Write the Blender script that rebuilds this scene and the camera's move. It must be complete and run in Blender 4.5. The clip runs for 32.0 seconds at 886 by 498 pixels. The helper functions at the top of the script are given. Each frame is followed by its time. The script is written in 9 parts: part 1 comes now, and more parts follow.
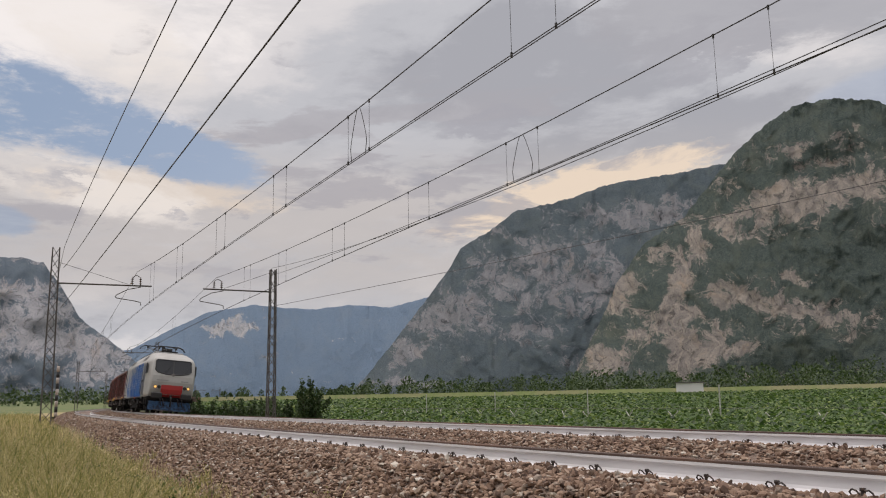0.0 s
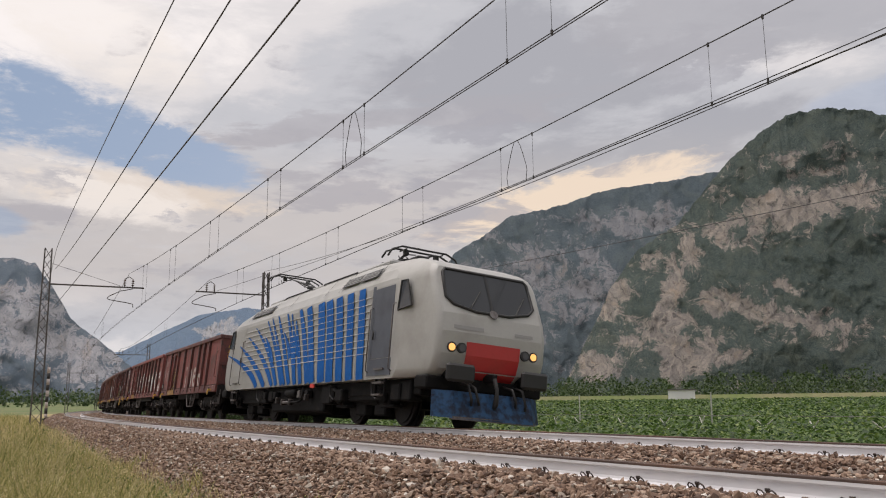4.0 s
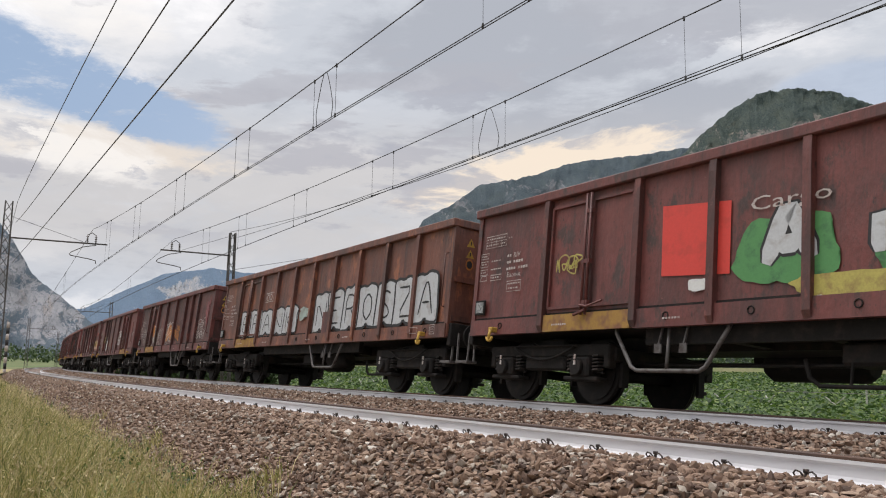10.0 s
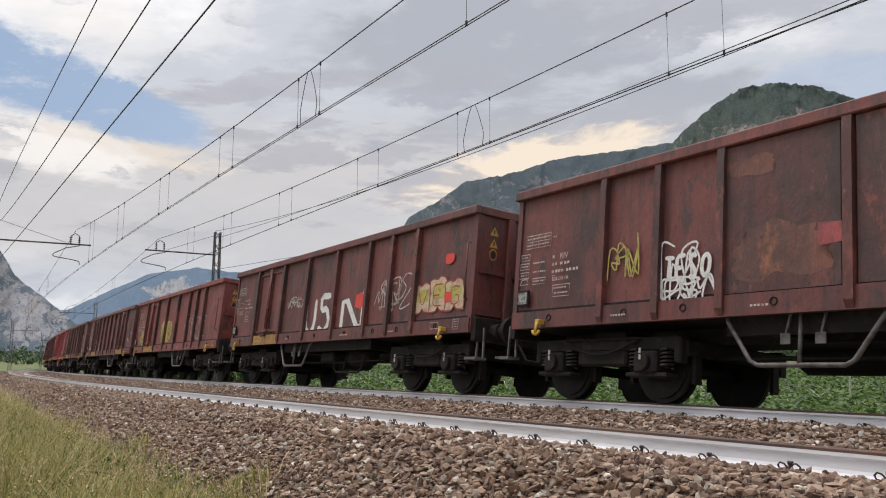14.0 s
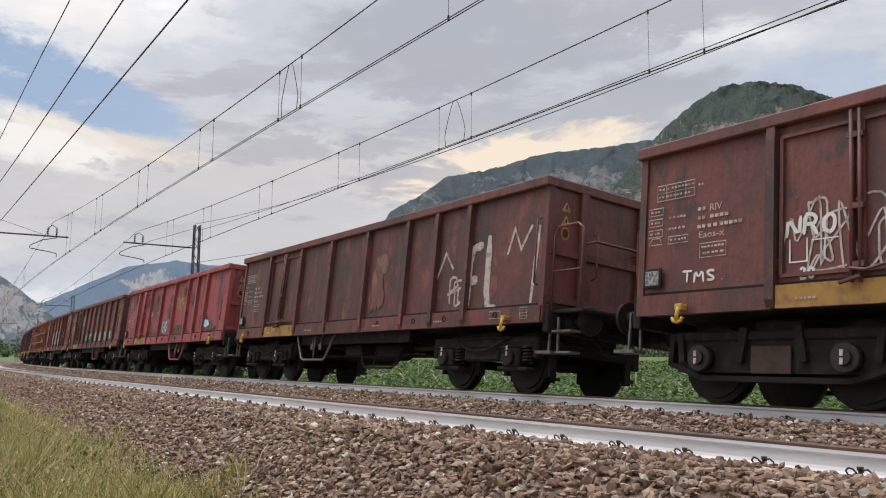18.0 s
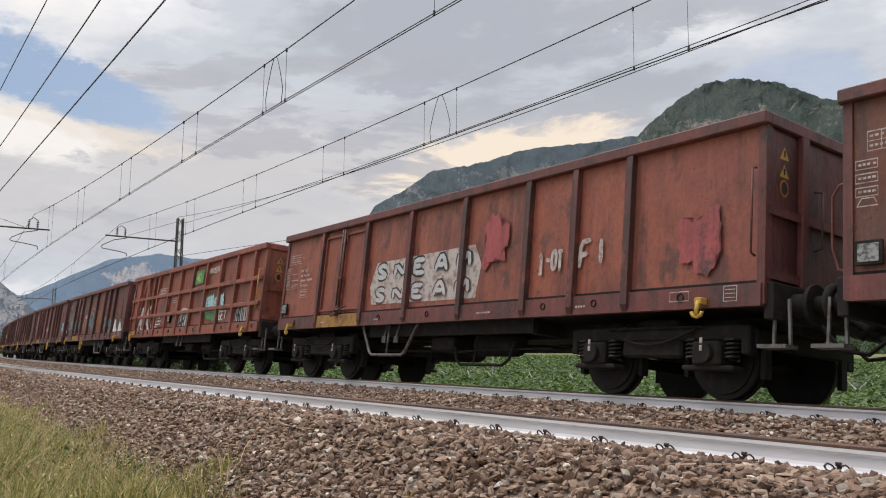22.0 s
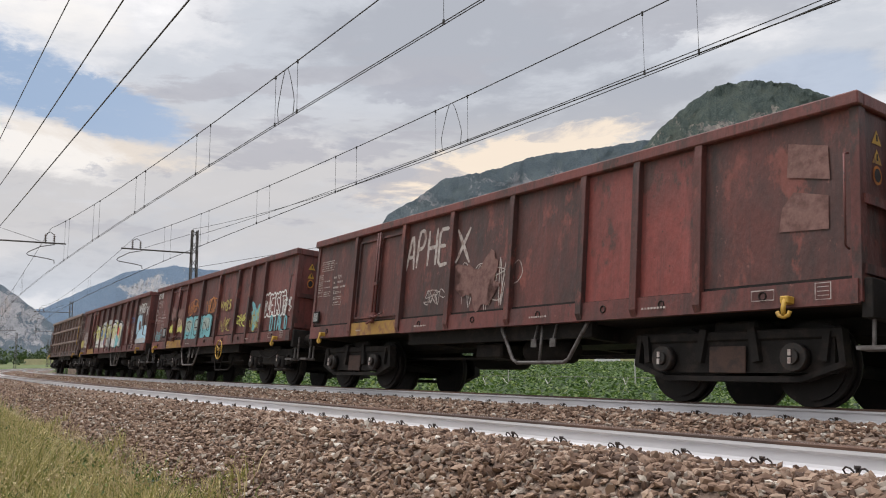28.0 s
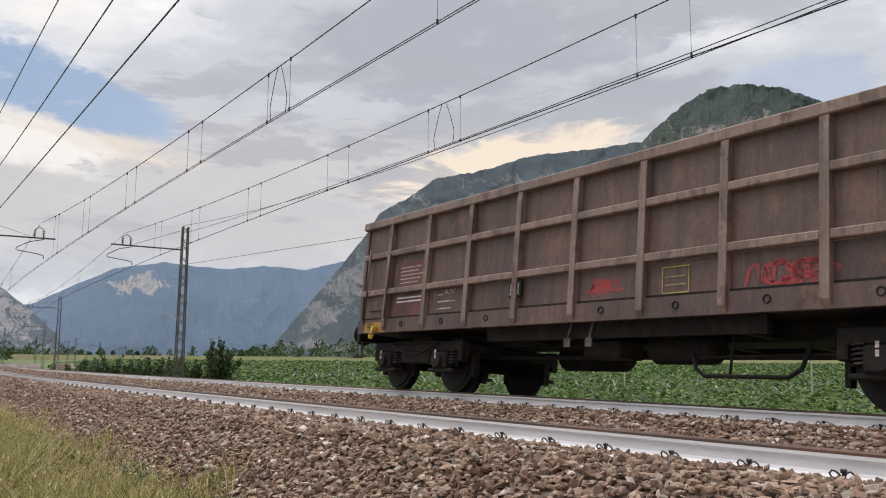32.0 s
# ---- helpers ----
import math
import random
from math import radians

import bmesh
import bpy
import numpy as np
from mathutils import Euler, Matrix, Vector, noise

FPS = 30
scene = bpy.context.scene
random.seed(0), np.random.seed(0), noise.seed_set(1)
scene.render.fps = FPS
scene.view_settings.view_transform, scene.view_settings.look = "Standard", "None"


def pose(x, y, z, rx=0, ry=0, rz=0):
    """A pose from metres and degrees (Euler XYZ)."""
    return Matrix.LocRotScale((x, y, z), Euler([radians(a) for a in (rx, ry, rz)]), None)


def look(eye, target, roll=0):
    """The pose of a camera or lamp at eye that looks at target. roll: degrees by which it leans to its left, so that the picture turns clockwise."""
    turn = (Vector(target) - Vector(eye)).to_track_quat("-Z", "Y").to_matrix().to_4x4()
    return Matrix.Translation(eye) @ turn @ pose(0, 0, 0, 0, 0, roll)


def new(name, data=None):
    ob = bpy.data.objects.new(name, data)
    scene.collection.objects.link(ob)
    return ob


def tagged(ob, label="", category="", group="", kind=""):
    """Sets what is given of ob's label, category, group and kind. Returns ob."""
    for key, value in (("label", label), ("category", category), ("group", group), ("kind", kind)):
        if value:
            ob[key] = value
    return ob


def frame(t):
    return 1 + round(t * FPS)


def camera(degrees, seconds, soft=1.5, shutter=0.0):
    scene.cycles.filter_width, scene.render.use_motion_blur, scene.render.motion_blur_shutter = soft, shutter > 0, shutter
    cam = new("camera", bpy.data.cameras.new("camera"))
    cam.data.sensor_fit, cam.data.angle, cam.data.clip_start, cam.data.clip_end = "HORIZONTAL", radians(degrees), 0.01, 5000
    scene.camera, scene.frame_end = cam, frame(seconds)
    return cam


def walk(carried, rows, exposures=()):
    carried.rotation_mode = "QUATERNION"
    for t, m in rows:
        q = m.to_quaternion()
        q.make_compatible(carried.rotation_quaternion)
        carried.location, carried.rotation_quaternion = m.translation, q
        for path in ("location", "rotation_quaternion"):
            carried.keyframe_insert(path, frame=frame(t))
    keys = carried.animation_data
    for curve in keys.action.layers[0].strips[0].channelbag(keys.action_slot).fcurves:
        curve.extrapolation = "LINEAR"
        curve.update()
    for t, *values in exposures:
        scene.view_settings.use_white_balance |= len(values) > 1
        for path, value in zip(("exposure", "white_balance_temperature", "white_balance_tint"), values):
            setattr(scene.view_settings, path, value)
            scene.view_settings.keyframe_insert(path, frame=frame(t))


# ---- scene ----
# camera: eye in metres, then yaw from the +y axis, pitch and roll in degrees
PATH = [
    (0, -0.011, -0.014, 0.460, -60.57, 10.23, -1.13),
    (0.5, 0.002, -0.018, 0.461, -60.47, 10.29, -1.13),
    (1, -0.008, -0.018, 0.460, -60.42, 10.36, -0.96),
    (1.5, -0.001, -0.020, 0.462, -60.38, 10.39, -0.98),
    (2, 0.004, -0.019, 0.464, -60.31, 10.45, -0.89),
    (2.5, 0.002, -0.016, 0.464, -60.33, 10.52, -0.79),
    (3, 0.001, -0.021, 0.460, -60.21, 10.59, -0.77),
    (3.5, 0.002, -0.022, 0.463, -60.19, 10.58, -0.67),
    (5.5, -0.044, 0.000, 0.455, -59.73, 10.30, -0.41),
    (6, -0.044, 0.006, 0.457, -59.64, 10.15, -0.24),
    (6.5, -0.038, 0.005, 0.457, -59.47, 10.03, -0.16),
    (7, -0.021, -0.004, 0.459, -58.99, 9.80, -0.34),
    (7.5, -0.036, 0.001, 0.457, -58.75, 9.65, -0.37),
    (8, -0.039, 0.004, 0.457, -58.50, 9.41, -0.39),
    (8.5, -0.037, 0.006, 0.457, -58.30, 9.44, -0.34),
    (9, -0.045, 0.009, 0.457, -58.23, 9.39, 0.34),
    (9.5, -0.047, 0.005, 0.454, -58.08, 8.91, 0.63),
    (10, -0.049, 0.009, 0.455, -57.93, 8.29, 0.88),
    (10.5, -0.018, -0.005, 0.451, -57.81, 8.14, 0.72),
    (11, -0.043, 0.008, 0.456, -57.66, 8.15, 0.56),
    (11.5, -0.048, 0.009, 0.456, -57.55, 8.09, 0.51),
    (12, -0.047, 0.008, 0.456, -57.45, 7.91, 0.60),
    (12.5, -0.047, 0.007, 0.456, -57.31, 7.94, 0.49),
    (13, -0.040, 0.009, 0.457, -57.21, 8.02, 0.31),
    (13.5, -0.043, 0.005, 0.457, -57.08, 8.07, 0.22),
    (14, -0.039, 0.006, 0.458, -56.96, 8.09, 0.16),
    (14.5, -0.035, 0.005, 0.460, -56.83, 8.14, 0.30),
    (16.5, -0.022, 0.004, 0.464, -56.18, 8.35, 0.39),
    (17, -0.026, 0.004, 0.461, -55.89, 8.42, 0.75),
    (17.5, -0.020, 0.006, 0.461, -55.79, 8.17, 0.55),
    (18, -0.026, 0.010, 0.459, -55.65, 7.74, 0.41),
    (18.5, -0.024, 0.008, 0.460, -55.51, 7.59, 0.40),
    (19, -0.020, 0.008, 0.461, -55.41, 7.63, 0.36),
    (19.5, -0.022, 0.007, 0.461, -55.29, 7.70, 0.48),
    (20, -0.032, 0.007, 0.459, -55.24, 7.48, 1.11),
    (20.5, -0.013, -0.001, 0.463, -55.02, 7.13, 1.88),
    (21, -0.018, 0.005, 0.464, -54.80, 7.23, 1.24),
    (21.5, -0.022, 0.008, 0.465, -54.69, 7.30, 0.89),
    (22, -0.019, 0.004, 0.466, -54.57, 7.38, 0.58),
    (22.5, -0.017, 0.003, 0.465, -54.67, 7.49, 0.08),
    (23, -0.014, 0.002, 0.467, -55.24, 7.55, -0.49),
    (23.5, -0.014, -0.001, 0.466, -55.80, 7.64, -0.51),
    (24, -0.017, 0.001, 0.468, -56.12, 7.70, -0.61),
    (24.5, -0.012, -0.001, 0.468, -56.07, 7.76, -0.73),
    (25, -0.014, -0.000, 0.468, -56.16, 7.83, -0.83),
    (25.5, -0.017, 0.001, 0.467, -56.06, 7.89, -0.94),
    (27.5, -0.006, -0.000, 0.467, -55.62, 8.07, -0.12),
    (28, -0.003, -0.001, 0.470, -55.51, 7.89, -0.23),
    (28.5, -0.000, -0.001, 0.471, -55.37, 7.92, -0.34),
    (29, 0.001, -0.001, 0.471, -55.24, 7.94, -0.45),
    (29.5, -0.003, -0.001, 0.469, -55.12, 8.03, -0.59),
    (30, -0.002, -0.000, 0.471, -55.01, 7.98, -0.62),
    (30.5, -0.003, -0.000, 0.472, -54.97, 8.08, -0.55),
    (31, -0.007, -0.001, 0.471, -55.03, 8.12, -0.31),
    (31.5, -0.007, -0.002, 0.470, -55.06, 7.85, 0.02),
    (32, 0.000, 0.000, 0.472, -54.91, 7.86, 0.34),
]


def aim(x, y, z, yaw, pitch, roll):
    return pose(x, y, z, 90 + pitch, 0, -yaw) @ pose(0, 0, 0, 0, 0, roll)


cam = camera(55.91, 32.0, soft=1.1, shutter=0.0)
walk(cam, [(t, aim(*row)) for t, *row in PATH], [(0.0, -0.24, 6700, 15), (3.5, -0.16, 6750, 16), (5.5, -0.12, 6450, 12), (6.2, -0.08, 6400, 12), (7.2, 0.03, 6400, 12), (32.0, 0.03, 6400, 12)])


# ---- the line: two canted tracks on one curve ----
R_A, X_C, D_A, CANT, SPACING = 832.4, -3.54, 4.654, 0.095, 3.851
CENTRE_Y = D_A + R_A


def spot(s, u, z):
    """A place at arc s along the line, u metres in from the outer rail of the near track, at height z."""
    a, r = s / R_A, R_A - u
    return Vector((X_C + math.sin(a) * r, CENTRE_Y - math.cos(a) * r, z))


def on_track(s, near, side, up):
    """A place on a track: side from its axis along the canted plane, up square to it."""
    base = (0.0 if near else SPACING)
    w = 0.75 + side
    return spot(s, base + w * math.cos(CANT) + up * math.sin(CANT), up * math.cos(CANT) - w * math.sin(CANT))


def track_pose(s, near=False):
    """The pose of a vehicle whose middle stands at arc s; x along its run, y across, z up."""
    a = s / R_A
    m = Matrix.Translation(on_track(s, near, 0, 0))
    turn = Matrix.Rotation(a, 4, "Z") @ Matrix.Rotation(-CANT, 4, "X")
    return m @ turn


# ---- light ----
world = bpy.data.worlds.new("sky")
scene.world = world
world.use_nodes = True
SUN_AZ, SUN_EL = radians(-50), radians(24)


def build_sky():
    """Broken evening cloud: grey sheets, a blue gap, warm light low over the valley."""
    nt = world.node_tree
    nt.nodes.clear()

    def node(kind, **values):
        n = nt.nodes.new(kind)
        for key, value in values.items():
            n.inputs[key].default_value = value
        return n

    def join(a, b):
        nt.links.new(a, b)

    def math_node(op, a, b=0.0, clamp=False):
        n = nt.nodes.new("ShaderNodeMath")
        n.operation, n.use_clamp = op, clamp
        for i, v in enumerate((a, b)):
            if isinstance(v, (int, float)):
                n.inputs[i].default_value = v
            else:
                join(v, n.inputs[i])
        return n.outputs[0]

    def ramp(fac, stops):
        n = nt.nodes.new("ShaderNodeValToRGB")
        n.color_ramp.interpolation = "EASE"
        while len(n.color_ramp.elements) < len(stops):
            n.color_ramp.elements.new(0.5)
        for e, (at, c) in zip(n.color_ramp.elements, stops):
            e.position, e.color = at, (*c, 1) if len(c) == 3 else c
        join(fac, n.inputs[0])
        return n.outputs[0]

    def mix(fac, a, b):
        n = nt.nodes.new("ShaderNodeMix")
        n.data_type = "RGBA"
        for i, v in ((0, fac), (6, a), (7, b)):
            if hasattr(v, "default_value"):
                join(v, n.inputs[i])
            elif isinstance(v, (int, float)):
                n.inputs[i].default_value = v
            else:
                n.inputs[i].default_value = (*v, 1)
        return n.outputs[2]

    co = nt.nodes.new("ShaderNodeTexCoord").outputs["Generated"]
    sep = nt.nodes.new("ShaderNodeSeparateXYZ")
    join(co, sep.inputs[0])
    x, y, z = sep.outputs
    az = math_node("MULTIPLY", math_node("ARCTAN2", x, y), 57.2958)
    el = math_node("MULTIPLY", math_node("ARCSINE", z), 57.2958)
    lift = math_node("ADD", math_node("MAXIMUM", z, 0.0), 0.30)
    flat = nt.nodes.new("ShaderNodeCombineXYZ")
    join(math_node("DIVIDE", x, lift), flat.inputs[0])
    join(math_node("DIVIDE", y, lift), flat.inputs[1])
    join(math_node("MULTIPLY", z, 4.0), flat.inputs[2])

    def cloud(scale, detail, rough, warp, shift=0.0, stretch=(1.0, 1.0, 1.0)):
        m = nt.nodes.new("ShaderNodeMapping")
        m.inputs["Location"].default_value = (shift, shift * 0.7, shift * 0.3)
        m.inputs["Scale"].default_value = stretch
        join(flat.outputs[0], m.inputs[0])
        n = node("ShaderNodeTexNoise", Scale=scale, Detail=detail, Roughness=rough, Distortion=warp)
        join(m.outputs[0], n.inputs["Vector"])
        return n.outputs["Fac"]

    def span(v, a, b, lo=0.0, hi=1.0):
        n = nt.nodes.new("ShaderNodeMapRange")
        n.interpolation_type = "SMOOTHSTEP"
        for i, q in ((1, a), (2, b), (3, lo), (4, hi)):
            n.inputs[i].default_value = q
        join(v, n.inputs[0])
        return n.outputs[0]

    def times(*vs):
        out = vs[0]
        for v in vs[1:]:
            out = math_node("MULTIPLY", out, v)
        return out

    def patch(a0, e0, ra, re, slope=0.0, wobble=0.0):
        """A soft oval place in the sky, by bearing and height in degrees, its edge roughened."""
        da = math_node("SUBTRACT", az, a0)
        de = math_node("SUBTRACT", math_node("SUBTRACT", el, e0), math_node("MULTIPLY", da, slope))
        q = math_node("ADD", math_node("POWER", math_node("ABSOLUTE", math_node("DIVIDE", da, ra)), 2.0), math_node("POWER", math_node("ABSOLUTE", math_node("DIVIDE", de, re)), 2.0))
        if wobble:
            q = math_node("ADD", q, math_node("MULTIPLY", math_node("SUBTRACT", rag, 0.5), wobble))
        return span(q, 1.25, 0.55)

    big, mid, fine = cloud(0.7, 4, 0.5, 0.2, 5.3), cloud(1.3, 8, 0.58, 0.3, 9.1, (1, 1, 0.9)), cloud(3.6, 9, 0.64, 0.3, 2.2, (1, 1, 0.9))
    wisp = cloud(11.0, 8, 0.68, 0.2, 7.7)
    rag = math_node("ADD", math_node("MULTIPLY", mid, 0.40), math_node("ADD", math_node("MULTIPLY", fine, 0.50), math_node("MULTIPLY", wisp, 0.35)))
    rag = math_node("SUBTRACT", rag, 0.125)
    body = math_node("ADD", math_node("MULTIPLY", big, 0.35), math_node("ADD", math_node("MULTIPLY", mid, 0.45), math_node("MULTIPLY", fine, 0.20)))
    # brighter toward the west and overhead, greyer to the north
    west = span(az, -48.0, -88.0)
    body = math_node("ADD", body, math_node("MULTIPLY", math_node("SUBTRACT", times(west, span(el, 13.0, 25.0, 0.20, 1.0)), 0.42), 0.17))
    sheet = ramp(body, [(0.37, (0.45, 0.475, 0.52)), (0.43, (0.61, 0.64, 0.68)), (0.49, (0.80, 0.805, 0.815)), (0.56, (1.03, 1.015, 0.995))])
    # thin cream cloud low over the valley
    low = times(span(el, 4.0, 9.0), span(el, 19.0, 13.0), span(az, -28.0, -44.0))
    sheet = mix(times(low, span(rag, 0.30, 0.56, 0.35, 1.0), 0.85), sheet, (0.60, 0.585, 0.575))
    glow = math_node("ADD", patch(-51.5, 13.4, 9.0, 1.9, 0.17, 6.0), math_node("MULTIPLY", patch(-79.5, 13.6, 8.0, 1.6, -0.05, 6.0), 0.55), True)
    sheet = mix(times(glow, 0.9), sheet, (0.97, 0.83, 0.66))
    billow = math_node("ADD", patch(-83.5, 13.7, 8.5, 1.9, -0.16, 4.0), math_node("MULTIPLY", patch(-84.0, 23.5, 7.0, 3.0, -0.3, 5.0), 0.8), True)
    sheet = mix(times(billow, span(fine, 0.40, 0.56, 0.4, 1.0), 0.85), sheet, (0.95, 0.915, 0.86))
    # long grey cloudlets floating before the cream
    bars = cloud(2.3, 8, 0.60, 0.3, 13.0, (1, 1, 1.7))
    cloudlet = times(span(bars, 0.535, 0.60), span(el, 7.0, 10.0), span(el, 24.0, 17.0))
    sheet = mix(times(cloudlet, 0.75), sheet, (0.47, 0.47, 0.505))
    for a0, e0, ra, re, s in ((-81.8, 23.3, 1.6, 0.9, 0.5), (-70.4, 23.3, 2.2, 0.9, 0.15), (-86.5, 14.4, 4.0, 1.1, -0.1), (-74.2, 18.3, 4.5, 0.7, 0.0), (-77.3, 12.3, 2.8, 0.8, -0.05), (-45.7, 15.7, 3.4, 0.42, 0.08), (-65.0, 15.2, 5.0, 1.3, 0.0), (-60.2, 13.2, 3.6, 0.6, 0.05), (-73.4, 18.4, 3.8, 0.8, 0.0), (-40.5, 22.6, 4.5, 2.0, 0.1), (-76.0, 12.6, 3.0, 0.7, -0.1), (-57.5, 18.6, 3.0, 1.0, 0.1)):
        sheet = mix(times(patch(a0, e0, ra, re, s, 12.0), span(fine, 0.42, 0.56), 0.70), sheet, (0.44, 0.455, 0.505))
    sheet = mix(times(patch(-37.0, 25.0, 11.0, 4.0, 0.0, 5.0), 0.72), sheet, (0.46, 0.475, 0.515))
    # the blue gap
    gap = math_node("ADD", patch(-89.5, 18.7, 12.0, 2.9, -0.16, 3.4), patch(-78.4, 16.2, 6.2, 1.8, -0.20, 4.5), True)
    gap = math_node("ADD", gap, math_node("MULTIPLY", patch(-90.0, 11.3, 3.0, 1.0, 0.0, 3.0), 0.6), True)
    gap = math_node("ADD", gap, math_node("MULTIPLY", patch(-32.0, 17.0, 5.0, 2.2, 0.1, 3.0), 0.55), True)
    gap = math_node("MULTIPLY", gap, span(math_node("ADD", math_node("MULTIPLY", fine, 0.6), math_node("MULTIPLY", wisp, 0.4)), 0.66, 0.51, 0.15, 1.0))
    sky = nt.nodes.new("ShaderNodeTexSky")
    sky.sky_type, sky.sun_disc, sky.sun_elevation, sky.sun_rotation = "NISHITA", False, SUN_EL, SUN_AZ
    clear = nt.nodes.new("ShaderNodeVectorMath")
    clear.operation = "SCALE"
    clear.inputs["Scale"].default_value = 0.13
    join(sky.outputs[0], clear.inputs[0])
    blue = mix(0.85, clear.outputs[0], (0.285, 0.40, 0.57))
    colour = mix(math_node("MULTIPLY", gap, 0.97), sheet, blue)
    bg = node("ShaderNodeBackground", Strength=1.0)
    join(colour, bg.inputs[0])
    out = nt.nodes.new("ShaderNodeOutputWorld")
    join(bg.outputs[0], out.inputs[0])


build_sky()
sun = new("sun", bpy.data.lights.new("sun", "SUN"))
sun.data.energy, sun.data.angle, sun.data.color = 3.1, radians(60), (1.0, 0.965, 0.935)
sun.matrix_world = look((-12, -7, 60), (0, 0, 0))



# ---- materials ----
def surface(name, base, patch=None, patch_scale=1.2, patch_at=0.55, grain=0.25, grain_scale=30.0, rough=0.65, metal=0.0,
            bump=0.15, stretch=(1, 1, 1), per_object=0.0, island=0.0, patch_soft=0.08, third=None, third_at=0.62, third_scale=5.0, shift=True):
    """Two scales of variation: broad patches of a second colour, fine grain and relief."""
    m = bpy.data.materials.new(name)
    m.use_nodes = True
    nt = m.node_tree
    bsdf = nt.nodes["Principled BSDF"]
    bsdf.inputs["Roughness"].default_value, bsdf.inputs["Metallic"].default_value = rough, metal

    def n(kind, **values):
        q = nt.nodes.new(kind)
        for key, value in values.items():
            q.inputs[key].default_value = value
        return q

    link = nt.links.new
    tc, info = n("ShaderNodeTexCoord"), n("ShaderNodeObjectInfo")
    mp = n("ShaderNodeMapping", Scale=stretch)
    link(tc.outputs["Object"], mp.inputs["Vector"])
    if shift:
        sc = n("ShaderNodeVectorMath")
        sc.operation = "SCALE"
        sc.inputs[0].default_value, sc.inputs["Scale"].default_value = (37.0, 23.0, 51.0), 1.0
        link(info.outputs["Random"], sc.inputs["Scale"])
        link(sc.outputs[0], mp.inputs["Location"])
    vec = mp.outputs[0]

    def noise_fac(scale, detail=5.0, rgh=0.6):
        q = n("ShaderNodeTexNoise", Scale=scale, Detail=detail, Roughness=rgh)
        link(vec, q.inputs["Vector"])
        return q.outputs["Fac"]

    def mixed(fac, a, b, blend="MIX"):
        q = n("ShaderNodeMix")
        q.data_type, q.blend_type = "RGBA", blend
        for i, v in ((0, fac), (6, a), (7, b)):
            if isinstance(v, tuple):
                q.inputs[i].default_value = (*v, 1)
            elif isinstance(v, float):
                q.inputs[i].default_value = v
            else:
                link(v, q.inputs[i])
        return q.outputs[2]

    def step(fac, at, soft):
        q = n("ShaderNodeMapRange")
        q.inputs["From Min"].default_value, q.inputs["From Max"].default_value = at - soft, at + soft
        link(fac, q.inputs["Value"])
        return q.outputs[0]

    colour = base
    if patch:
        colour = mixed(step(noise_fac(patch_scale, 6.0, 0.62), patch_at, patch_soft), colour, patch)
    if third:
        colour = mixed(step(noise_fac(third_scale, 8.0, 0.7), third_at, 0.04), colour, third)
    fine = noise_fac(grain_scale, 4.0, 0.7)
    shade = n("ShaderNodeMapRange")
    shade.inputs["To Min"].default_value, shade.inputs["To Max"].default_value = 1 - grain * 1.6, 1 + grain * 1.6
    link(fine, shade.inputs["Value"])
    grey = n("ShaderNodeCombineColor")
    for i in range(3):
        link(shade.outputs[0], grey.inputs[i])
    colour = mixed(1.0, colour, grey.outputs[0], "MULTIPLY")
    for amount, source in ((per_object, info.outputs["Random"]), (island, None)):
        if amount:
            if source is None:
                source = n("ShaderNodeNewGeometry").outputs["Random Per Island"]
            r = n("ShaderNodeMapRange")
            r.inputs["To Min"].default_value, r.inputs["To Max"].default_value = 1 - amount, 1 + amount
            link(source, r.inputs["Value"])
            hs = n("ShaderNodeHueSaturation")
            link(r.outputs[0], hs.inputs["Value"])
            link(colour, hs.inputs["Color"])
            colour = hs.outputs[0]
    link(colour, bsdf.inputs["Base Color"])
    if bump:
        b = n("ShaderNodeBump", Strength=bump, Distance=0.02)
        link(fine, b.inputs["Height"])
        link(b.outputs[0], bsdf.inputs["Normal"])
    return m


def plain(name, colour, rough=0.5, metal=0.0, glow=0.0):
    m = bpy.data.materials.new(name)
    m.use_nodes = True
    b = m.node_tree.nodes["Principled BSDF"]
    b.inputs["Base Color"].default_value = (*colour, 1)
    b.inputs["Roughness"].default_value, b.inputs["Metallic"].default_value = rough, metal
    if glow:
        b.inputs["Emission Color"].default_value, b.inputs["Emission Strength"].default_value = (*colour, 1), glow
    return m


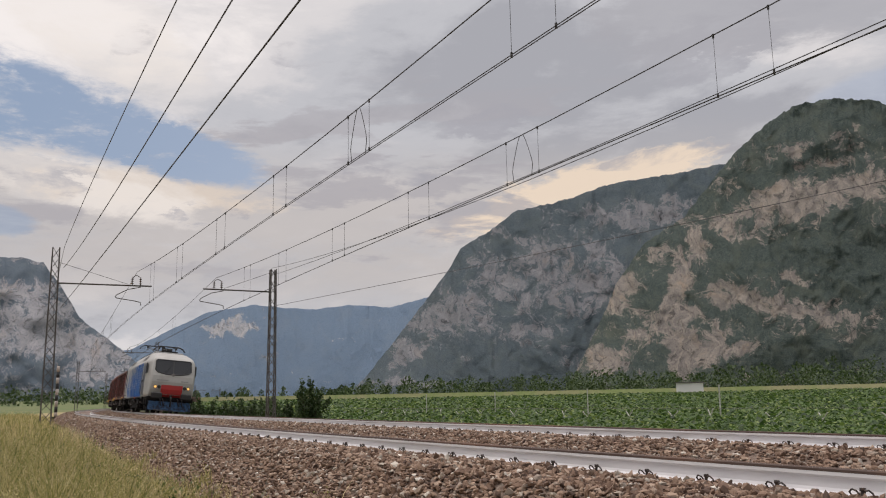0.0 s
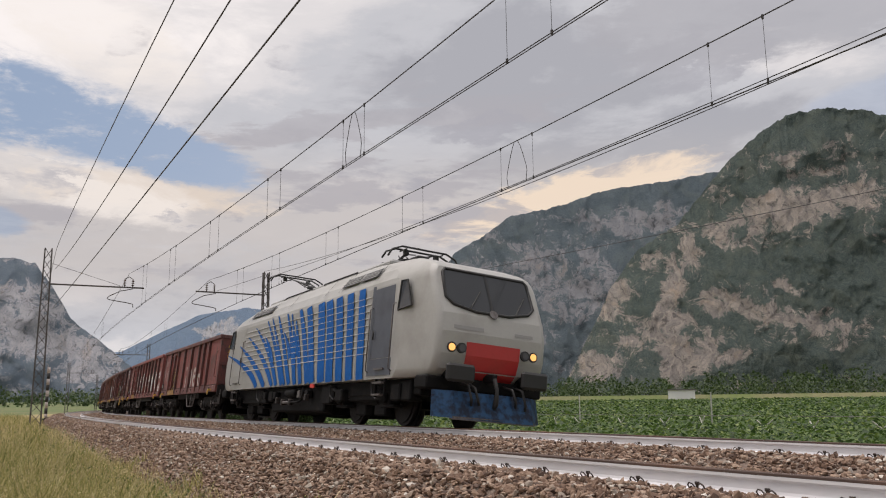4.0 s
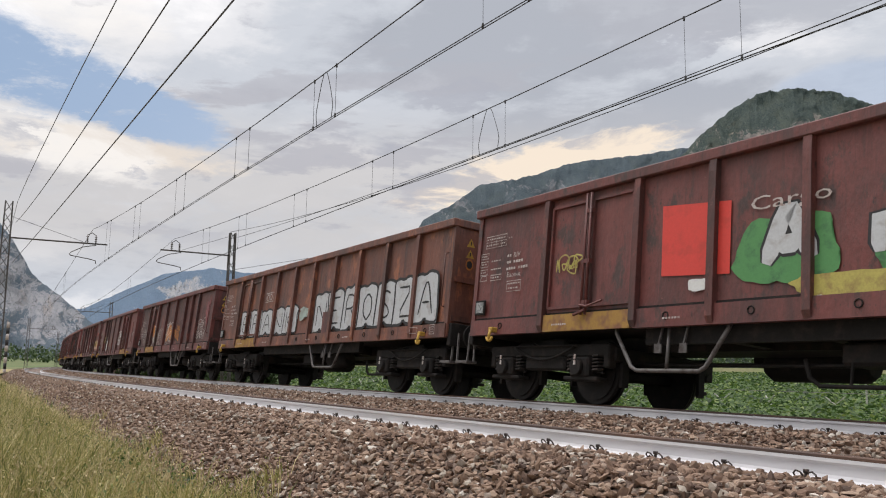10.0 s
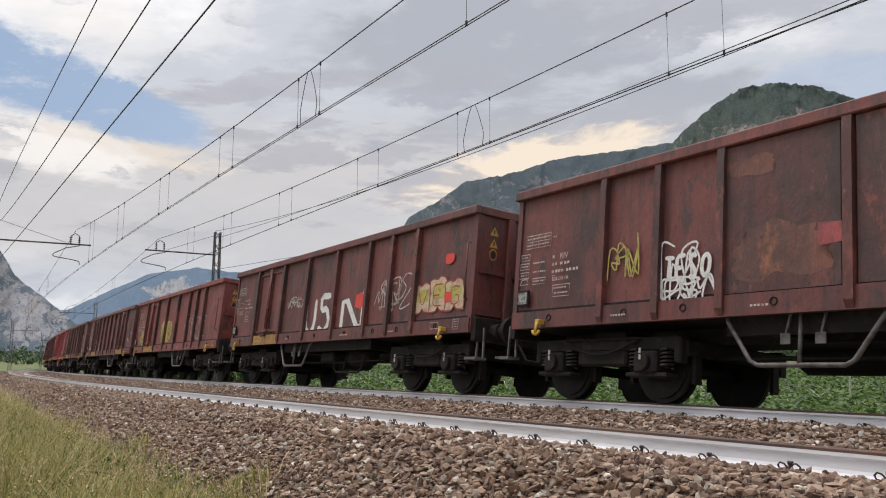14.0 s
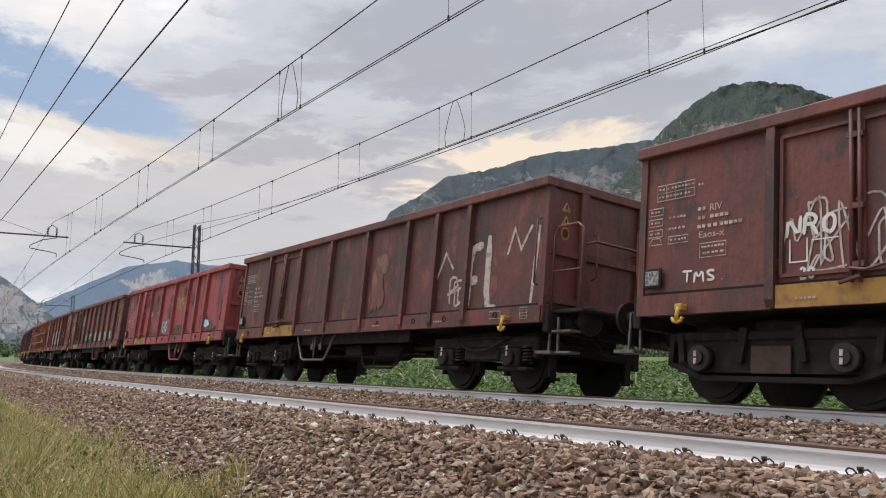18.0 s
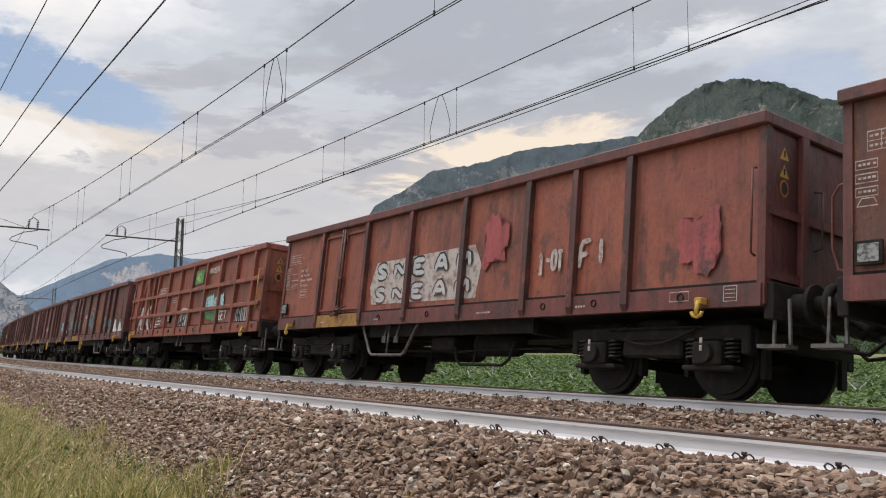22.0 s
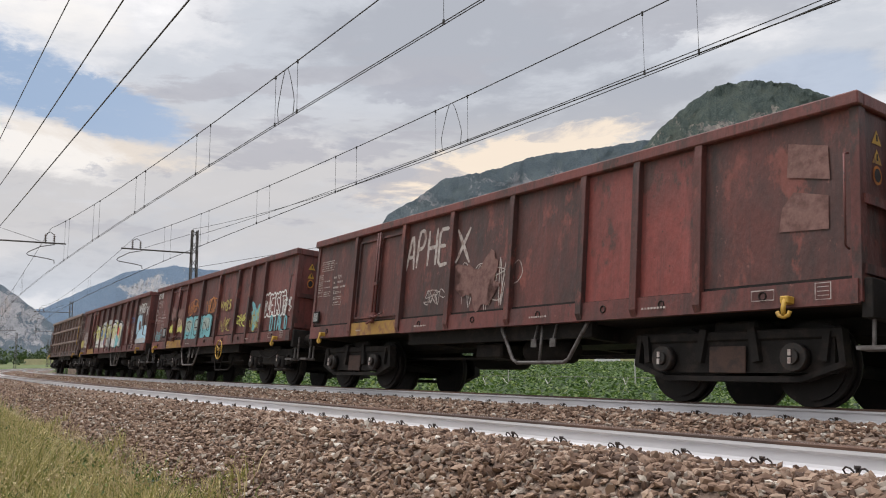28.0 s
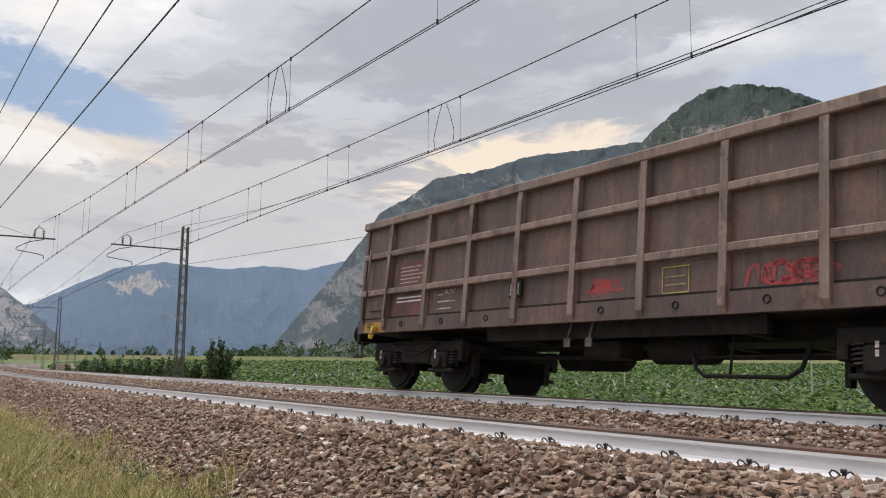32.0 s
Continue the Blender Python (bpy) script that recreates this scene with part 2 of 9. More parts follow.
def island_colours(name, stops, rough=0.8, grain=0.2, grain_scale=60.0, translucent=0.0):
    """One colour a piece, drawn from a ramp."""
    m = bpy.data.materials.new(name)
    m.use_nodes = True
    nt = m.node_tree
    b = nt.nodes["Principled BSDF"]
    b.inputs["Roughness"].default_value = rough
    g = nt.nodes.new("ShaderNodeNewGeometry")
    info = nt.nodes.new("ShaderNodeObjectInfo")
    add = nt.nodes.new("ShaderNodeMath")
    add.operation = "ADD"
    nt.links.new(g.outputs["Random Per Island"], add.inputs[0])
    nt.links.new(info.outputs["Random"], add.inputs[1])
    fr = nt.nodes.new("ShaderNodeMath")
    fr.operation = "FRACT"
    nt.links.new(add.outputs[0], fr.inputs[0])
    r = nt.nodes.new("ShaderNodeValToRGB")
    r.color_ramp.interpolation = "LINEAR"
    while len(r.color_ramp.elements) < len(stops):
        r.color_ramp.elements.new(0.5)
    for e, (at, c) in zip(r.color_ramp.elements, stops):
        e.position, e.color = at, (*c, 1)
    nt.links.new(fr.outputs[0], r.inputs[0])
    tc = nt.nodes.new("ShaderNodeTexCoord")
    no = nt.nodes.new("ShaderNodeTexNoise")
    no.inputs["Scale"].default_value, no.inputs["Detail"].default_value = grain_scale, 4
    nt.links.new(tc.outputs["Object"], no.inputs["Vector"])
    mr = nt.nodes.new("ShaderNodeMapRange")
    mr.inputs["To Min"].default_value, mr.inputs["To Max"].default_value = 1 - grain * 1.6, 1 + grain * 1.6
    nt.links.new(no.outputs["Fac"], mr.inputs["Value"])
    hs = nt.nodes.new("ShaderNodeHueSaturation")
    nt.links.new(mr.outputs[0], hs.inputs["Value"])
    nt.links.new(r.outputs[0], hs.inputs["Color"])
    nt.links.new(hs.outputs[0], b.inputs["Base Color"])
    if translucent:
        tr = nt.nodes.new("ShaderNodeBsdfTranslucent")
        nt.links.new(hs.outputs[0], tr.inputs["Color"])
        mx = nt.nodes.new("ShaderNodeMixShader")
        mx.inputs[0].default_value = translucent
        out = nt.nodes["Material Output"]
        nt.links.new(b.outputs[0], mx.inputs[1])
        nt.links.new(tr.outputs[0], mx.inputs[2])
        nt.links.new(mx.outputs[0], out.inputs[0])
    return m


STONE_STOPS = [(0.0, (0.070, 0.042, 0.030)), (0.22, (0.150, 0.090, 0.060)), (0.58, (0.245, 0.160, 0.110)), (0.82, (0.33, 0.235, 0.17)),
               (0.92, (0.27, 0.225, 0.185)), (0.97, (0.40, 0.345, 0.28)), (1.0, (0.66, 0.61, 0.54))]
M_STONE = island_colours("ballast_stone", STONE_STOPS, 0.85, 0.22, 45.0)
M_BED = surface("ballast_bed", (0.14, 0.095, 0.072), (0.24, 0.19, 0.15), 9.0, 0.55, 0.45, 26.0, 0.9, bump=0.9, shift=False)
M_RAIL_TOP = surface("worn_rail_steel", (0.46, 0.44, 0.43), (0.27, 0.20, 0.17), 2.0, 0.62, 0.15, 60.0, 0.32, 0.75, 0.03, (0.25, 1, 1))
M_RAIL_EDGE = surface("rusty_rail_edge", (0.075, 0.048, 0.038), (0.13, 0.07, 0.045), 3.0, 0.55, 0.25, 60.0, 0.75, 0.1, 0.1, (0.25, 1, 1))
M_RAIL_WEB = surface("whitewashed_rail", (0.66, 0.65, 0.66), (0.55, 0.53, 0.51), 0.7, 0.57, 0.09, 14.0, 0.6, 0.0, 0.06, (0.12, 1, 1), third=(0.42, 0.36, 0.30), third_at=0.70, third_scale=3.0)
M_SLEEPER = surface("weathered_concrete", (0.33, 0.27, 0.21), (0.22, 0.17, 0.13), 5.0, 0.55, 0.25, 50.0, 0.9, bump=0.3, per_object=0.15)
M_CLIP = surface("dark_spring_steel", (0.045, 0.036, 0.032), (0.10, 0.06, 0.04), 30.0, 0.6, 0.2, 90.0, 0.6, 0.4)
M_MAST = surface("weathered_mast_steel", (0.115, 0.105, 0.10), (0.075, 0.06, 0.052), 3.0, 0.55, 0.2, 40.0, 0.7, 0.3)
M_WIRE = plain("wire_copper_dull", (0.045, 0.042, 0.042), 0.55, 0.4)
M_INSUL = plain("brown_glazed_insulator", (0.07, 0.04, 0.03), 0.25)
M_GROUND = surface("valley_ground", (0.085, 0.125, 0.035), (0.13, 0.135, 0.05), 0.03, 0.52, 0.3, 1.6, 0.95, bump=0.3, shift=False, third=(0.16, 0.14, 0.075), third_at=0.66, third_scale=0.25)
M_VERGE = surface("grassy_verge_soil", (0.30, 0.25, 0.11), (0.22, 0.15, 0.085), 1.5, 0.56, 0.35, 12.0, 0.95, bump=0.6, shift=False)
M_GRASS = island_colours("dry_grass", [(0.0, (0.075, 0.105, 0.024)), (0.30, (0.23, 0.235, 0.060)), (0.65, (0.44, 0.38, 0.15)), (1.0, (0.70, 0.58, 0.33))], 0.7, 0.15, 8.0, 0.3)
M_VINE = island_colours("vine_leaf", [(0.0, (0.016, 0.040, 0.010)), (0.5, (0.056, 0.108, 0.021)), (0.85, (0.105, 0.170, 0.036)), (1.0, (0.22, 0.27, 0.08))], 0.6, 0.15, 4.0, 0.35)
M_LEAF = island_colours("tree_leaf", [(0.0, (0.025, 0.05, 0.014)), (0.6, (0.045, 0.08, 0.022)), (1.0, (0.075, 0.11, 0.03))], 0.65, 0.2, 3.0, 0.25)
M_BARK = surface("bark", (0.06, 0.045, 0.032), (0.035, 0.028, 0.02), 8.0, 0.5, 0.3, 30.0, 0.9)
M_STAKE = surface("pale_concrete_stake", (0.42, 0.42, 0.38), (0.30, 0.29, 0.25), 2.0, 0.55, 0.2, 20.0, 0.85)
M_UNDER = surface("oily_underframe", (0.019, 0.017, 0.016), (0.036, 0.028, 0.024), 5.0, 0.58, 0.3, 50.0, 0.78, 0.1)
M_WHEEL = surface("brown_wheel_steel", (0.018, 0.016, 0.015), (0.032, 0.026, 0.022), 6.0, 0.6, 0.3, 60.0, 0.6, 0.3)
M_RUST = surface("rusty_brown_plate", (0.065, 0.036, 0.027), (0.035, 0.024, 0.02), 6.0, 0.55, 0.25, 50.0, 0.8)
M_SPRING = surface("spring_steel", (0.028, 0.025, 0.023), (0.045, 0.03, 0.024), 20.0, 0.55, 0.2, 90.0, 0.55, 0.4)
M_YELLOW = surface("chipped_yellow_paint", (0.48, 0.29, 0.04), (0.22, 0.12, 0.04), 6.0, 0.6, 0.15, 40.0, 0.55)
M_OCHRE = surface("ochre_sill_paint", (0.34, 0.19, 0.04), (0.20, 0.09, 0.045), 5.0, 0.54, 0.2, 40.0, 0.65)
M_STEP = surface("galvanised_step", (0.15, 0.14, 0.135), (0.08, 0.065, 0.06), 8.0, 0.55, 0.2, 60.0, 0.6, 0.4)
M_WHITE = surface("sprayed_white", (0.66, 0.66, 0.64), (0.50, 0.47, 0.44), 7.0, 0.6, 0.12, 30.0, 0.6, bump=0.03)
M_SILVER = surface("sprayed_silver", (0.50, 0.51, 0.52), (0.38, 0.36, 0.35), 5.0, 0.6, 0.12, 30.0, 0.5, 0.2, bump=0.03)
M_CREAM = surface("sprayed_cream", (0.52, 0.40, 0.27), (0.34, 0.22, 0.14), 6.0, 0.56, 0.15, 30.0, 0.6, bump=0.03)
M_YELLOWISH = surface("sprayed_pale_yellow", (0.60, 0.56, 0.30), (0.52, 0.50, 0.36), 6.0, 0.55, 0.1, 30.0, 0.6, bump=0.03)
M_SCUFF = surface("rubbed_pale_paint", (0.20, 0.105, 0.09), (0.13, 0.06, 0.05), 7.0, 0.52, 0.25, 30.0, 0.65, bump=0.05)
M_BLACK = plain("sprayed_black", (0.018, 0.017, 0.018), 0.6)
M_CYAN = surface("sprayed_turquoise", (0.16, 0.42, 0.46), (0.10, 0.26, 0.30), 5.0, 0.6, 0.12, 30.0, 0.6, bump=0.03)
M_SKYBLUE = surface("sprayed_light_blue", (0.42, 0.62, 0.74), (0.30, 0.46, 0.56), 5.0, 0.6, 0.1, 30.0, 0.6, bump=0.03)
M_DIMBLUE = surface("rubbed_light_blue", (0.24, 0.22, 0.28), (0.16, 0.075, 0.085), 8.0, 0.52, 0.15, 30.0, 0.6, bump=0.03)
M_BLUE = surface("sprayed_blue", (0.06, 0.16, 0.38), (0.04, 0.10, 0.24), 5.0, 0.6, 0.12, 30.0, 0.6, bump=0.03)
M_LIME = surface("sprayed_yellow_green", (0.55, 0.55, 0.12), (0.42, 0.42, 0.10), 5.0, 0.6, 0.12, 30.0, 0.6, bump=0.03)
M_GREEN = surface("sprayed_green", (0.08, 0.25, 0.08), (0.05, 0.15, 0.06), 5.0, 0.6, 0.12, 30.0, 0.6, bump=0.03)
M_SIGNRED = surface("fresh_red_paint", (0.62, 0.05, 0.035), (0.5, 0.045, 0.03), 4.0, 0.6, 0.08, 30.0, 0.55, bump=0.03)
M_FADEDRED = surface("faded_red_spray", (0.34, 0.04, 0.04), (0.17, 0.06, 0.055), 7.0, 0.52, 0.2, 30.0, 0.65, bump=0.03)
M_ORANGE = surface("sprayed_orange", (0.52, 0.20, 0.04), (0.36, 0.13, 0.04), 7.0, 0.52, 0.2, 30.0, 0.65, bump=0.03)
M_OLIVE = surface("sprayed_olive_yellow", (0.42, 0.36, 0.09), (0.3, 0.22, 0.07), 7.0, 0.55, 0.2, 30.0, 0.65, bump=0.03)
M_TEAL = surface("sprayed_pale_grey_green", (0.34, 0.42, 0.38), (0.25, 0.27, 0.24), 5.0, 0.54, 0.14, 30.0, 0.6, bump=0.03)
M_STENCIL = surface("stencil_white", (0.48, 0.43, 0.40), (0.27, 0.19, 0.17), 9.0, 0.55, 0.1, 30.0, 0.65, bump=0.0)
M_GLASS_PLATE = surface("grey_consignment_note", (0.30, 0.31, 0.30), (0.07, 0.07, 0.07), 22.0, 0.52, 0.2, 60.0, 0.35, bump=0.0)



for m in (M_UNDER, M_WHEEL):
    m.node_tree.nodes["Principled BSDF"].inputs["Specular IOR Level"].default_value = 0.22


# ---- mesh helpers ----
def part(name, bm, material, parent=None, label=""):
    """Links a bmesh (or a ready mesh) as one mesh object under a thing or a part."""
    me = bm
    if isinstance(bm, bmesh.types.BMesh):
        me = bpy.data.meshes.new(name)
        bm.to_mesh(me)
        bm.free()
    if material and not me.materials:
        me.materials.append(material)
    ob = new(name, me)
    if parent:
        ob.parent = parent
    if label:
        tagged(ob, label)
    return ob


def empty(name, m=None):
    ob = new(name)
    ob.empty_display_size = 0.3
    if m:
        ob.matrix_world = m
    return ob


def box(bm, x0, x1, y0, y1, z0, z1, bevel=0.0):
    vs = [bm.verts.new((x, y, z)) for x in (x0, x1) for y in (y0, y1) for z in (z0, z1)]
    fs = [bm.faces.new([vs[i] for i in q]) for q in ((0, 1, 3, 2), (4, 6, 7, 5), (0, 4, 5, 1), (2, 3, 7, 6), (0, 2, 6, 4), (1, 5, 7, 3))]
    if bevel:
        bmesh.ops.bevel(bm, geom=list({e for f in fs for e in f.edges}), offset=bevel, segments=1, affect="EDGES", profile=0.5)
    return bm


def boxes(*rows, bevel=0.0):
    bm = bmesh.new()
    for r in rows:
        box(bm, *r, bevel=bevel)
    bmesh.ops.recalc_face_normals(bm, faces=bm.faces)
    return bm


def bar(bm, a, b, w, h=None):
    """A square bar from a to b."""
    a, b, h = Vector(a), Vector(b), h or w
    d = (b - a).normalized()
    side = d.cross(Vector((0, 0, 1)) if abs(d.z) < 0.9 else Vector((1, 0, 0))).normalized()
    up = side.cross(d)
    rings = [[bm.verts.new(p + side * sx * w / 2 + up * sz * h / 2) for sx, sz in ((-1, -1), (1, -1), (1, 1), (-1, 1))] for p in (a, b)]
    for i in range(4):
        j = (i + 1) % 4
        bm.faces.new((rings[0][i], rings[0][j], rings[1][j], rings[1][i]))
    bm.faces.new(rings[0][::-1])
    bm.faces.new(rings[1])
    return bm


def tube(bm, points, r, seg=6, cap=True):
    """A round rod along points."""
    pts = [Vector(p) for p in points]
    rings, ref = [], None
    for i, p in enumerate(pts):
        d = (pts[min(i + 1, len(pts) - 1)] - pts[max(i - 1, 0)]).normalized()
        if ref is None:
            ref = d.cross(Vector((0, 0, 1)) if abs(d.z) < 0.9 else Vector((1, 0, 0))).normalized()
        ref = (ref - d * ref.dot(d)).normalized()
        other = d.cross(ref)
        rr = r[i] if isinstance(r, (list, tuple)) else r
        rings.append([bm.verts.new(p + (ref * math.cos(k * math.tau / seg) + other * math.sin(k * math.tau / seg)) * rr) for k in range(seg)])
    for a, b in zip(rings, rings[1:]):
        for k in range(seg):
            j = (k + 1) % seg
            f = bm.faces.new((a[k], a[j], b[j], b[k]))
            f.smooth = seg > 5
    if cap:
        bm.faces.new(rings[0][::-1])
        bm.faces.new(rings[-1])
    return bm


def disc(bm, centre, axis, r, depth, seg=20):
    c, a = Vector(centre), Vector(axis).normalized()
    return tube(bm, [c - a * depth / 2, c + a * depth / 2], r, seg)


def mesh_from(verts, faces, name, loop_size):
    """A mesh out of arrays, quickly: all faces have loop_size corners."""
    me = bpy.data.meshes.new(name)
    me.vertices.add(len(verts))
    me.vertices.foreach_set("co", np.asarray(verts, dtype=np.float32).ravel())
    n = len(faces)
    me.loops.add(n * loop_size)
    me.loops.foreach_set("vertex_index", np.asarray(faces, dtype=np.int32).ravel())
    me.polygons.add(n)
    me.polygons.foreach_set("loop_start", np.arange(0, n * loop_size, loop_size, dtype=np.int32))
    me.polygons.foreach_set("use_smooth", [False] * n)
    me.update(calc_edges=True)
    return me


def strip_bm(profile, s0, s1, step, closed=False):
    bm, prev = bmesh.new(), None
    n = max(1, round((s1 - s0) / step))
    for i in range(n + 1):
        s = s0 + (s1 - s0) * i / n
        row = [bm.verts.new(p) for p in profile(s)]
        if prev:
            m = len(row)
            for k in range(m if closed else m - 1):
                j = (k + 1) % m
                bm.faces.new((prev[k], row[k], row[j], prev[j]))
        elif closed:
            bm.faces.new(row)
        prev = row
    if closed:
        bm.faces.new(prev[::-1])
    bmesh.ops.recalc_face_normals(bm, faces=bm.faces)
    return bm


# ---- ground ----
def verge_z(s):
    """The verge beside the line climbs a little towards the curve."""
    return -0.90 + 0.42 * min(1.0, max(0.0, (-s - 6) / 22))


FIELD_Z = -1.3


def ground_z(x, y):
    d = math.hypot(x, y)
    far = 0.0105 * max(0.0, d - 110) if d < 900 else 0.0105 * 790
    return FIELD_Z - 0.05 + far


def build_ground():
    bm = bmesh.new()
    radii = [0.0] + [4 * 1.16 ** i for i in range(48)]
    prev = None
    for r in radii:
        r = min(r, 4700)
        if r == 0:
            row = [bm.verts.new((0, 0, ground_z(0, 0)))]
        else:
            row = [bm.verts.new((r * math.sin(a), r * math.cos(a), ground_z(r * math.sin(a), r * math.cos(a)))) for a in [k * math.tau / 96 for k in range(96)]]
        if prev:
            for k in range(96):
                j = (k + 1) % 96
                if len(prev) == 1:
                    bm.faces.new((prev[0], row[j], row[k]))
                else:
                    bm.faces.new((prev[k], prev[j], row[j], row[k]))
        prev = row
        if r >= 4700:
            break
    bmesh.ops.recalc_face_normals(bm, faces=bm.faces)
    for f in bm.faces:
        f.smooth = True
        if f.normal.z < 0:
            f.normal_flip()
    tagged(part("ground", bm, M_GROUND), "flat green valley floor of fields and grass", "ground", kind="structure")


build_ground()

# ballast section: metres in from the outer rail of the near track, height
BED = [(-3.4, -1.6), (-2.45, -1.10), (-1.05, -0.16), (-0.6, -0.128), (-0.1, -0.16), (0.75, -0.235), (1.42, -0.31), (2.0, -0.27), (2.7, -0.15), (3.3, -0.128),
       (3.75, -0.16), (4.6, -0.235), (5.3, -0.31), (6.2, -0.38), (7.8, -1.5)]


def bed_z(u):
    for (u0, z0), (u1, z1) in zip(BED, BED[1:]):
        if u0 <= u <= u1:
            return z0 + (z1 - z0) * (u - u0) / (u1 - u0)
    return -1.5


ballast = tagged(part("ballast", strip_bm(lambda s: [spot(s, u, z - 0.02) for u, z in BED], -420, 60, 4), M_BED),
                 "bank of brown and grey crushed stone under the tracks", "ballast", kind="structure")
verge = tagged(part("verge", strip_bm(lambda s: [spot(s, -1.9, verge_z(s) + 0.06), spot(s, -2.5, verge_z(s) + 0.02), spot(s, -3.4, verge_z(s)), spot(s, -5.5, verge_z(s) - 0.03), spot(s, -9.0, verge_z(s) - 0.06),
                                                 spot(s, -16.0, -1.5)], -420, 60, 3), M_VERGE),
               "grassy strip of soil beside the ballast bank", "verge", kind="structure")
verge.data.shade_smooth()

# ---- rails ----
HEAD = [(-0.036, -0.024), (-0.036, -0.008), (-0.028, 0.0), (0.028, 0.0), (0.036, -0.008), (0.036, -0.024)]
WEB = [(-0.0355, -0.0242), (-0.0355, -0.045), (-0.0095, -0.062), (-0.0083, -0.118), (-0.022, -0.138), (-0.075, -0.158), (-0.075, -0.172), (0.075, -0.172), (0.075, -0.158),
       (0.022, -0.138), (0.0083, -0.118), (0.0095, -0.062), (0.0355, -0.045), (0.0355, -0.0242)]
for near in (True, False):
    for side in (-0.75, 0.75):
        rail = part("rail", strip_bm(lambda s: [on_track(s, near, side + d, h) for d, h in WEB], -420, 60, 2.5, True), M_RAIL_WEB)
        tagged(rail, "steel running rail with a whitewashed web", "rail", "running rails", "structure")
        bm = strip_bm(lambda s: [on_track(s, near, side + d, h + 0.0005) for d, h in HEAD], -420, 60, 2.5, True)
        head = part("rail_head", bm, None, rail, "worn brown steel rail head")
        for m in (M_RAIL_EDGE, M_RAIL_TOP):
            head.data.materials.append(m)
        for p in head.data.polygons:
            p.material_index = 1 if p.normal.z > 0.8 else 0

# ---- sleepers with their rail clips ----
def sleeper_mesh():
    bm = bmesh.new()
    box(bm, -0.13, 0.13, -1.30, 1.30, -0.36, -0.175)
    for v in bm.verts:
        if v.co.z > -0.2:
            v.co.x *= 0.86
    return bm


def clip_mesh():
    """Two bent spring loops and a bolt."""
    bm = bmesh.new()
    for sx in (-1, 1):
        pts = [(sx * 0.012, -0.095, -0.140), (sx * 0.030, -0.105, -0.118), (sx * 0.055, -0.108, -0.112), (sx * 0.075, -0.100, -0.128),
               (sx * 0.070, -0.085, -0.150), (sx * 0.045, -0.070, -0.155)]
        tube(bm, pts, 0.006, 5)
    tube(bm, [(0, -0.085, -0.172), (0, -0.085, -0.115)], 0.011, 6)
    tube(bm, [(0, -0.085, -0.122), (0, -0.085, -0.100)], 0.018, 6)
    return bm


CLIP = None
SLEEPER = None
for near, lo, hi in ((True, -62.0, 14.0), (False, -26.0, 8.0)):
    k = math.ceil((lo + 1.469) / 0.6)
    while -1.469 + 0.6 * k < hi:
        s = -1.469 + 0.6 * k
        k += 1
        if SLEEPER is None:
            sl = part("sleeper", sleeper_mesh(), M_SLEEPER)
            SLEEPER = sl.data
            c = part("rail_clip", clip_mesh(), M_CLIP, sl)
            CLIP = c.data
        else:
            sl = part("sleeper", SLEEPER, None)
            c = part("rail_clip", CLIP, None, sl)
        c.location = (0, -0.75, 0)
        sl.matrix_world = track_pose(s, near)
        tagged(sl, "concrete sleeper bedded in the ballast", "sleeper", "sleepers", "structure")

# ---- overhead line ----
MAST_S = [-39.5 - 55 * i for i in range(7)]


def lattice_mast(height, base, w0=0.46, w1=0.30):
    """Four chords tied by zigzag lacing."""
    mast = empty("catenary_mast")
    def corner(i, z):
        w = (w0 + (w1 - w0) * z / height) / 2
        return Vector(((-w, w, w, -w)[i], (-w, -w, w, w)[i], z))
    for i in range(4):
        part("chord", bar(bmesh.new(), corner(i, 0), corner(i, height), 0.055), M_MAST, mast)
    n = 17
    for i in range(4):
        bm = bmesh.new()
        j = (i + 1) % 4
        for k in range(n):
            z0, z1 = height * k / n, height * (k + 1) / n
            bar(bm, corner(i if k % 2 else j, z0), corner(j if k % 2 else i, z1), 0.028)
        tagged(part("lacing", bm, M_MAST, mast), "thin diagonal steel lacing", "", "", "stuff")
    bm = boxes((-0.35, 0.35, -0.35, 0.35, -base, 0.05))
    part("footing", bm, M_SLEEPER, mast)
    return mast


def insulator(bm, p, h):
    x, y, z = p
    tube(bm, [(x, y, z), (x, y, z + h)], 0.022, 6)
    for k in range(3):
        zz = z + h * (0.25 + 0.25 * k)
        tube(bm, [(x, y, zz - 0.018), (x, y, zz + 0.018)], [0.075, 0.04], 8)


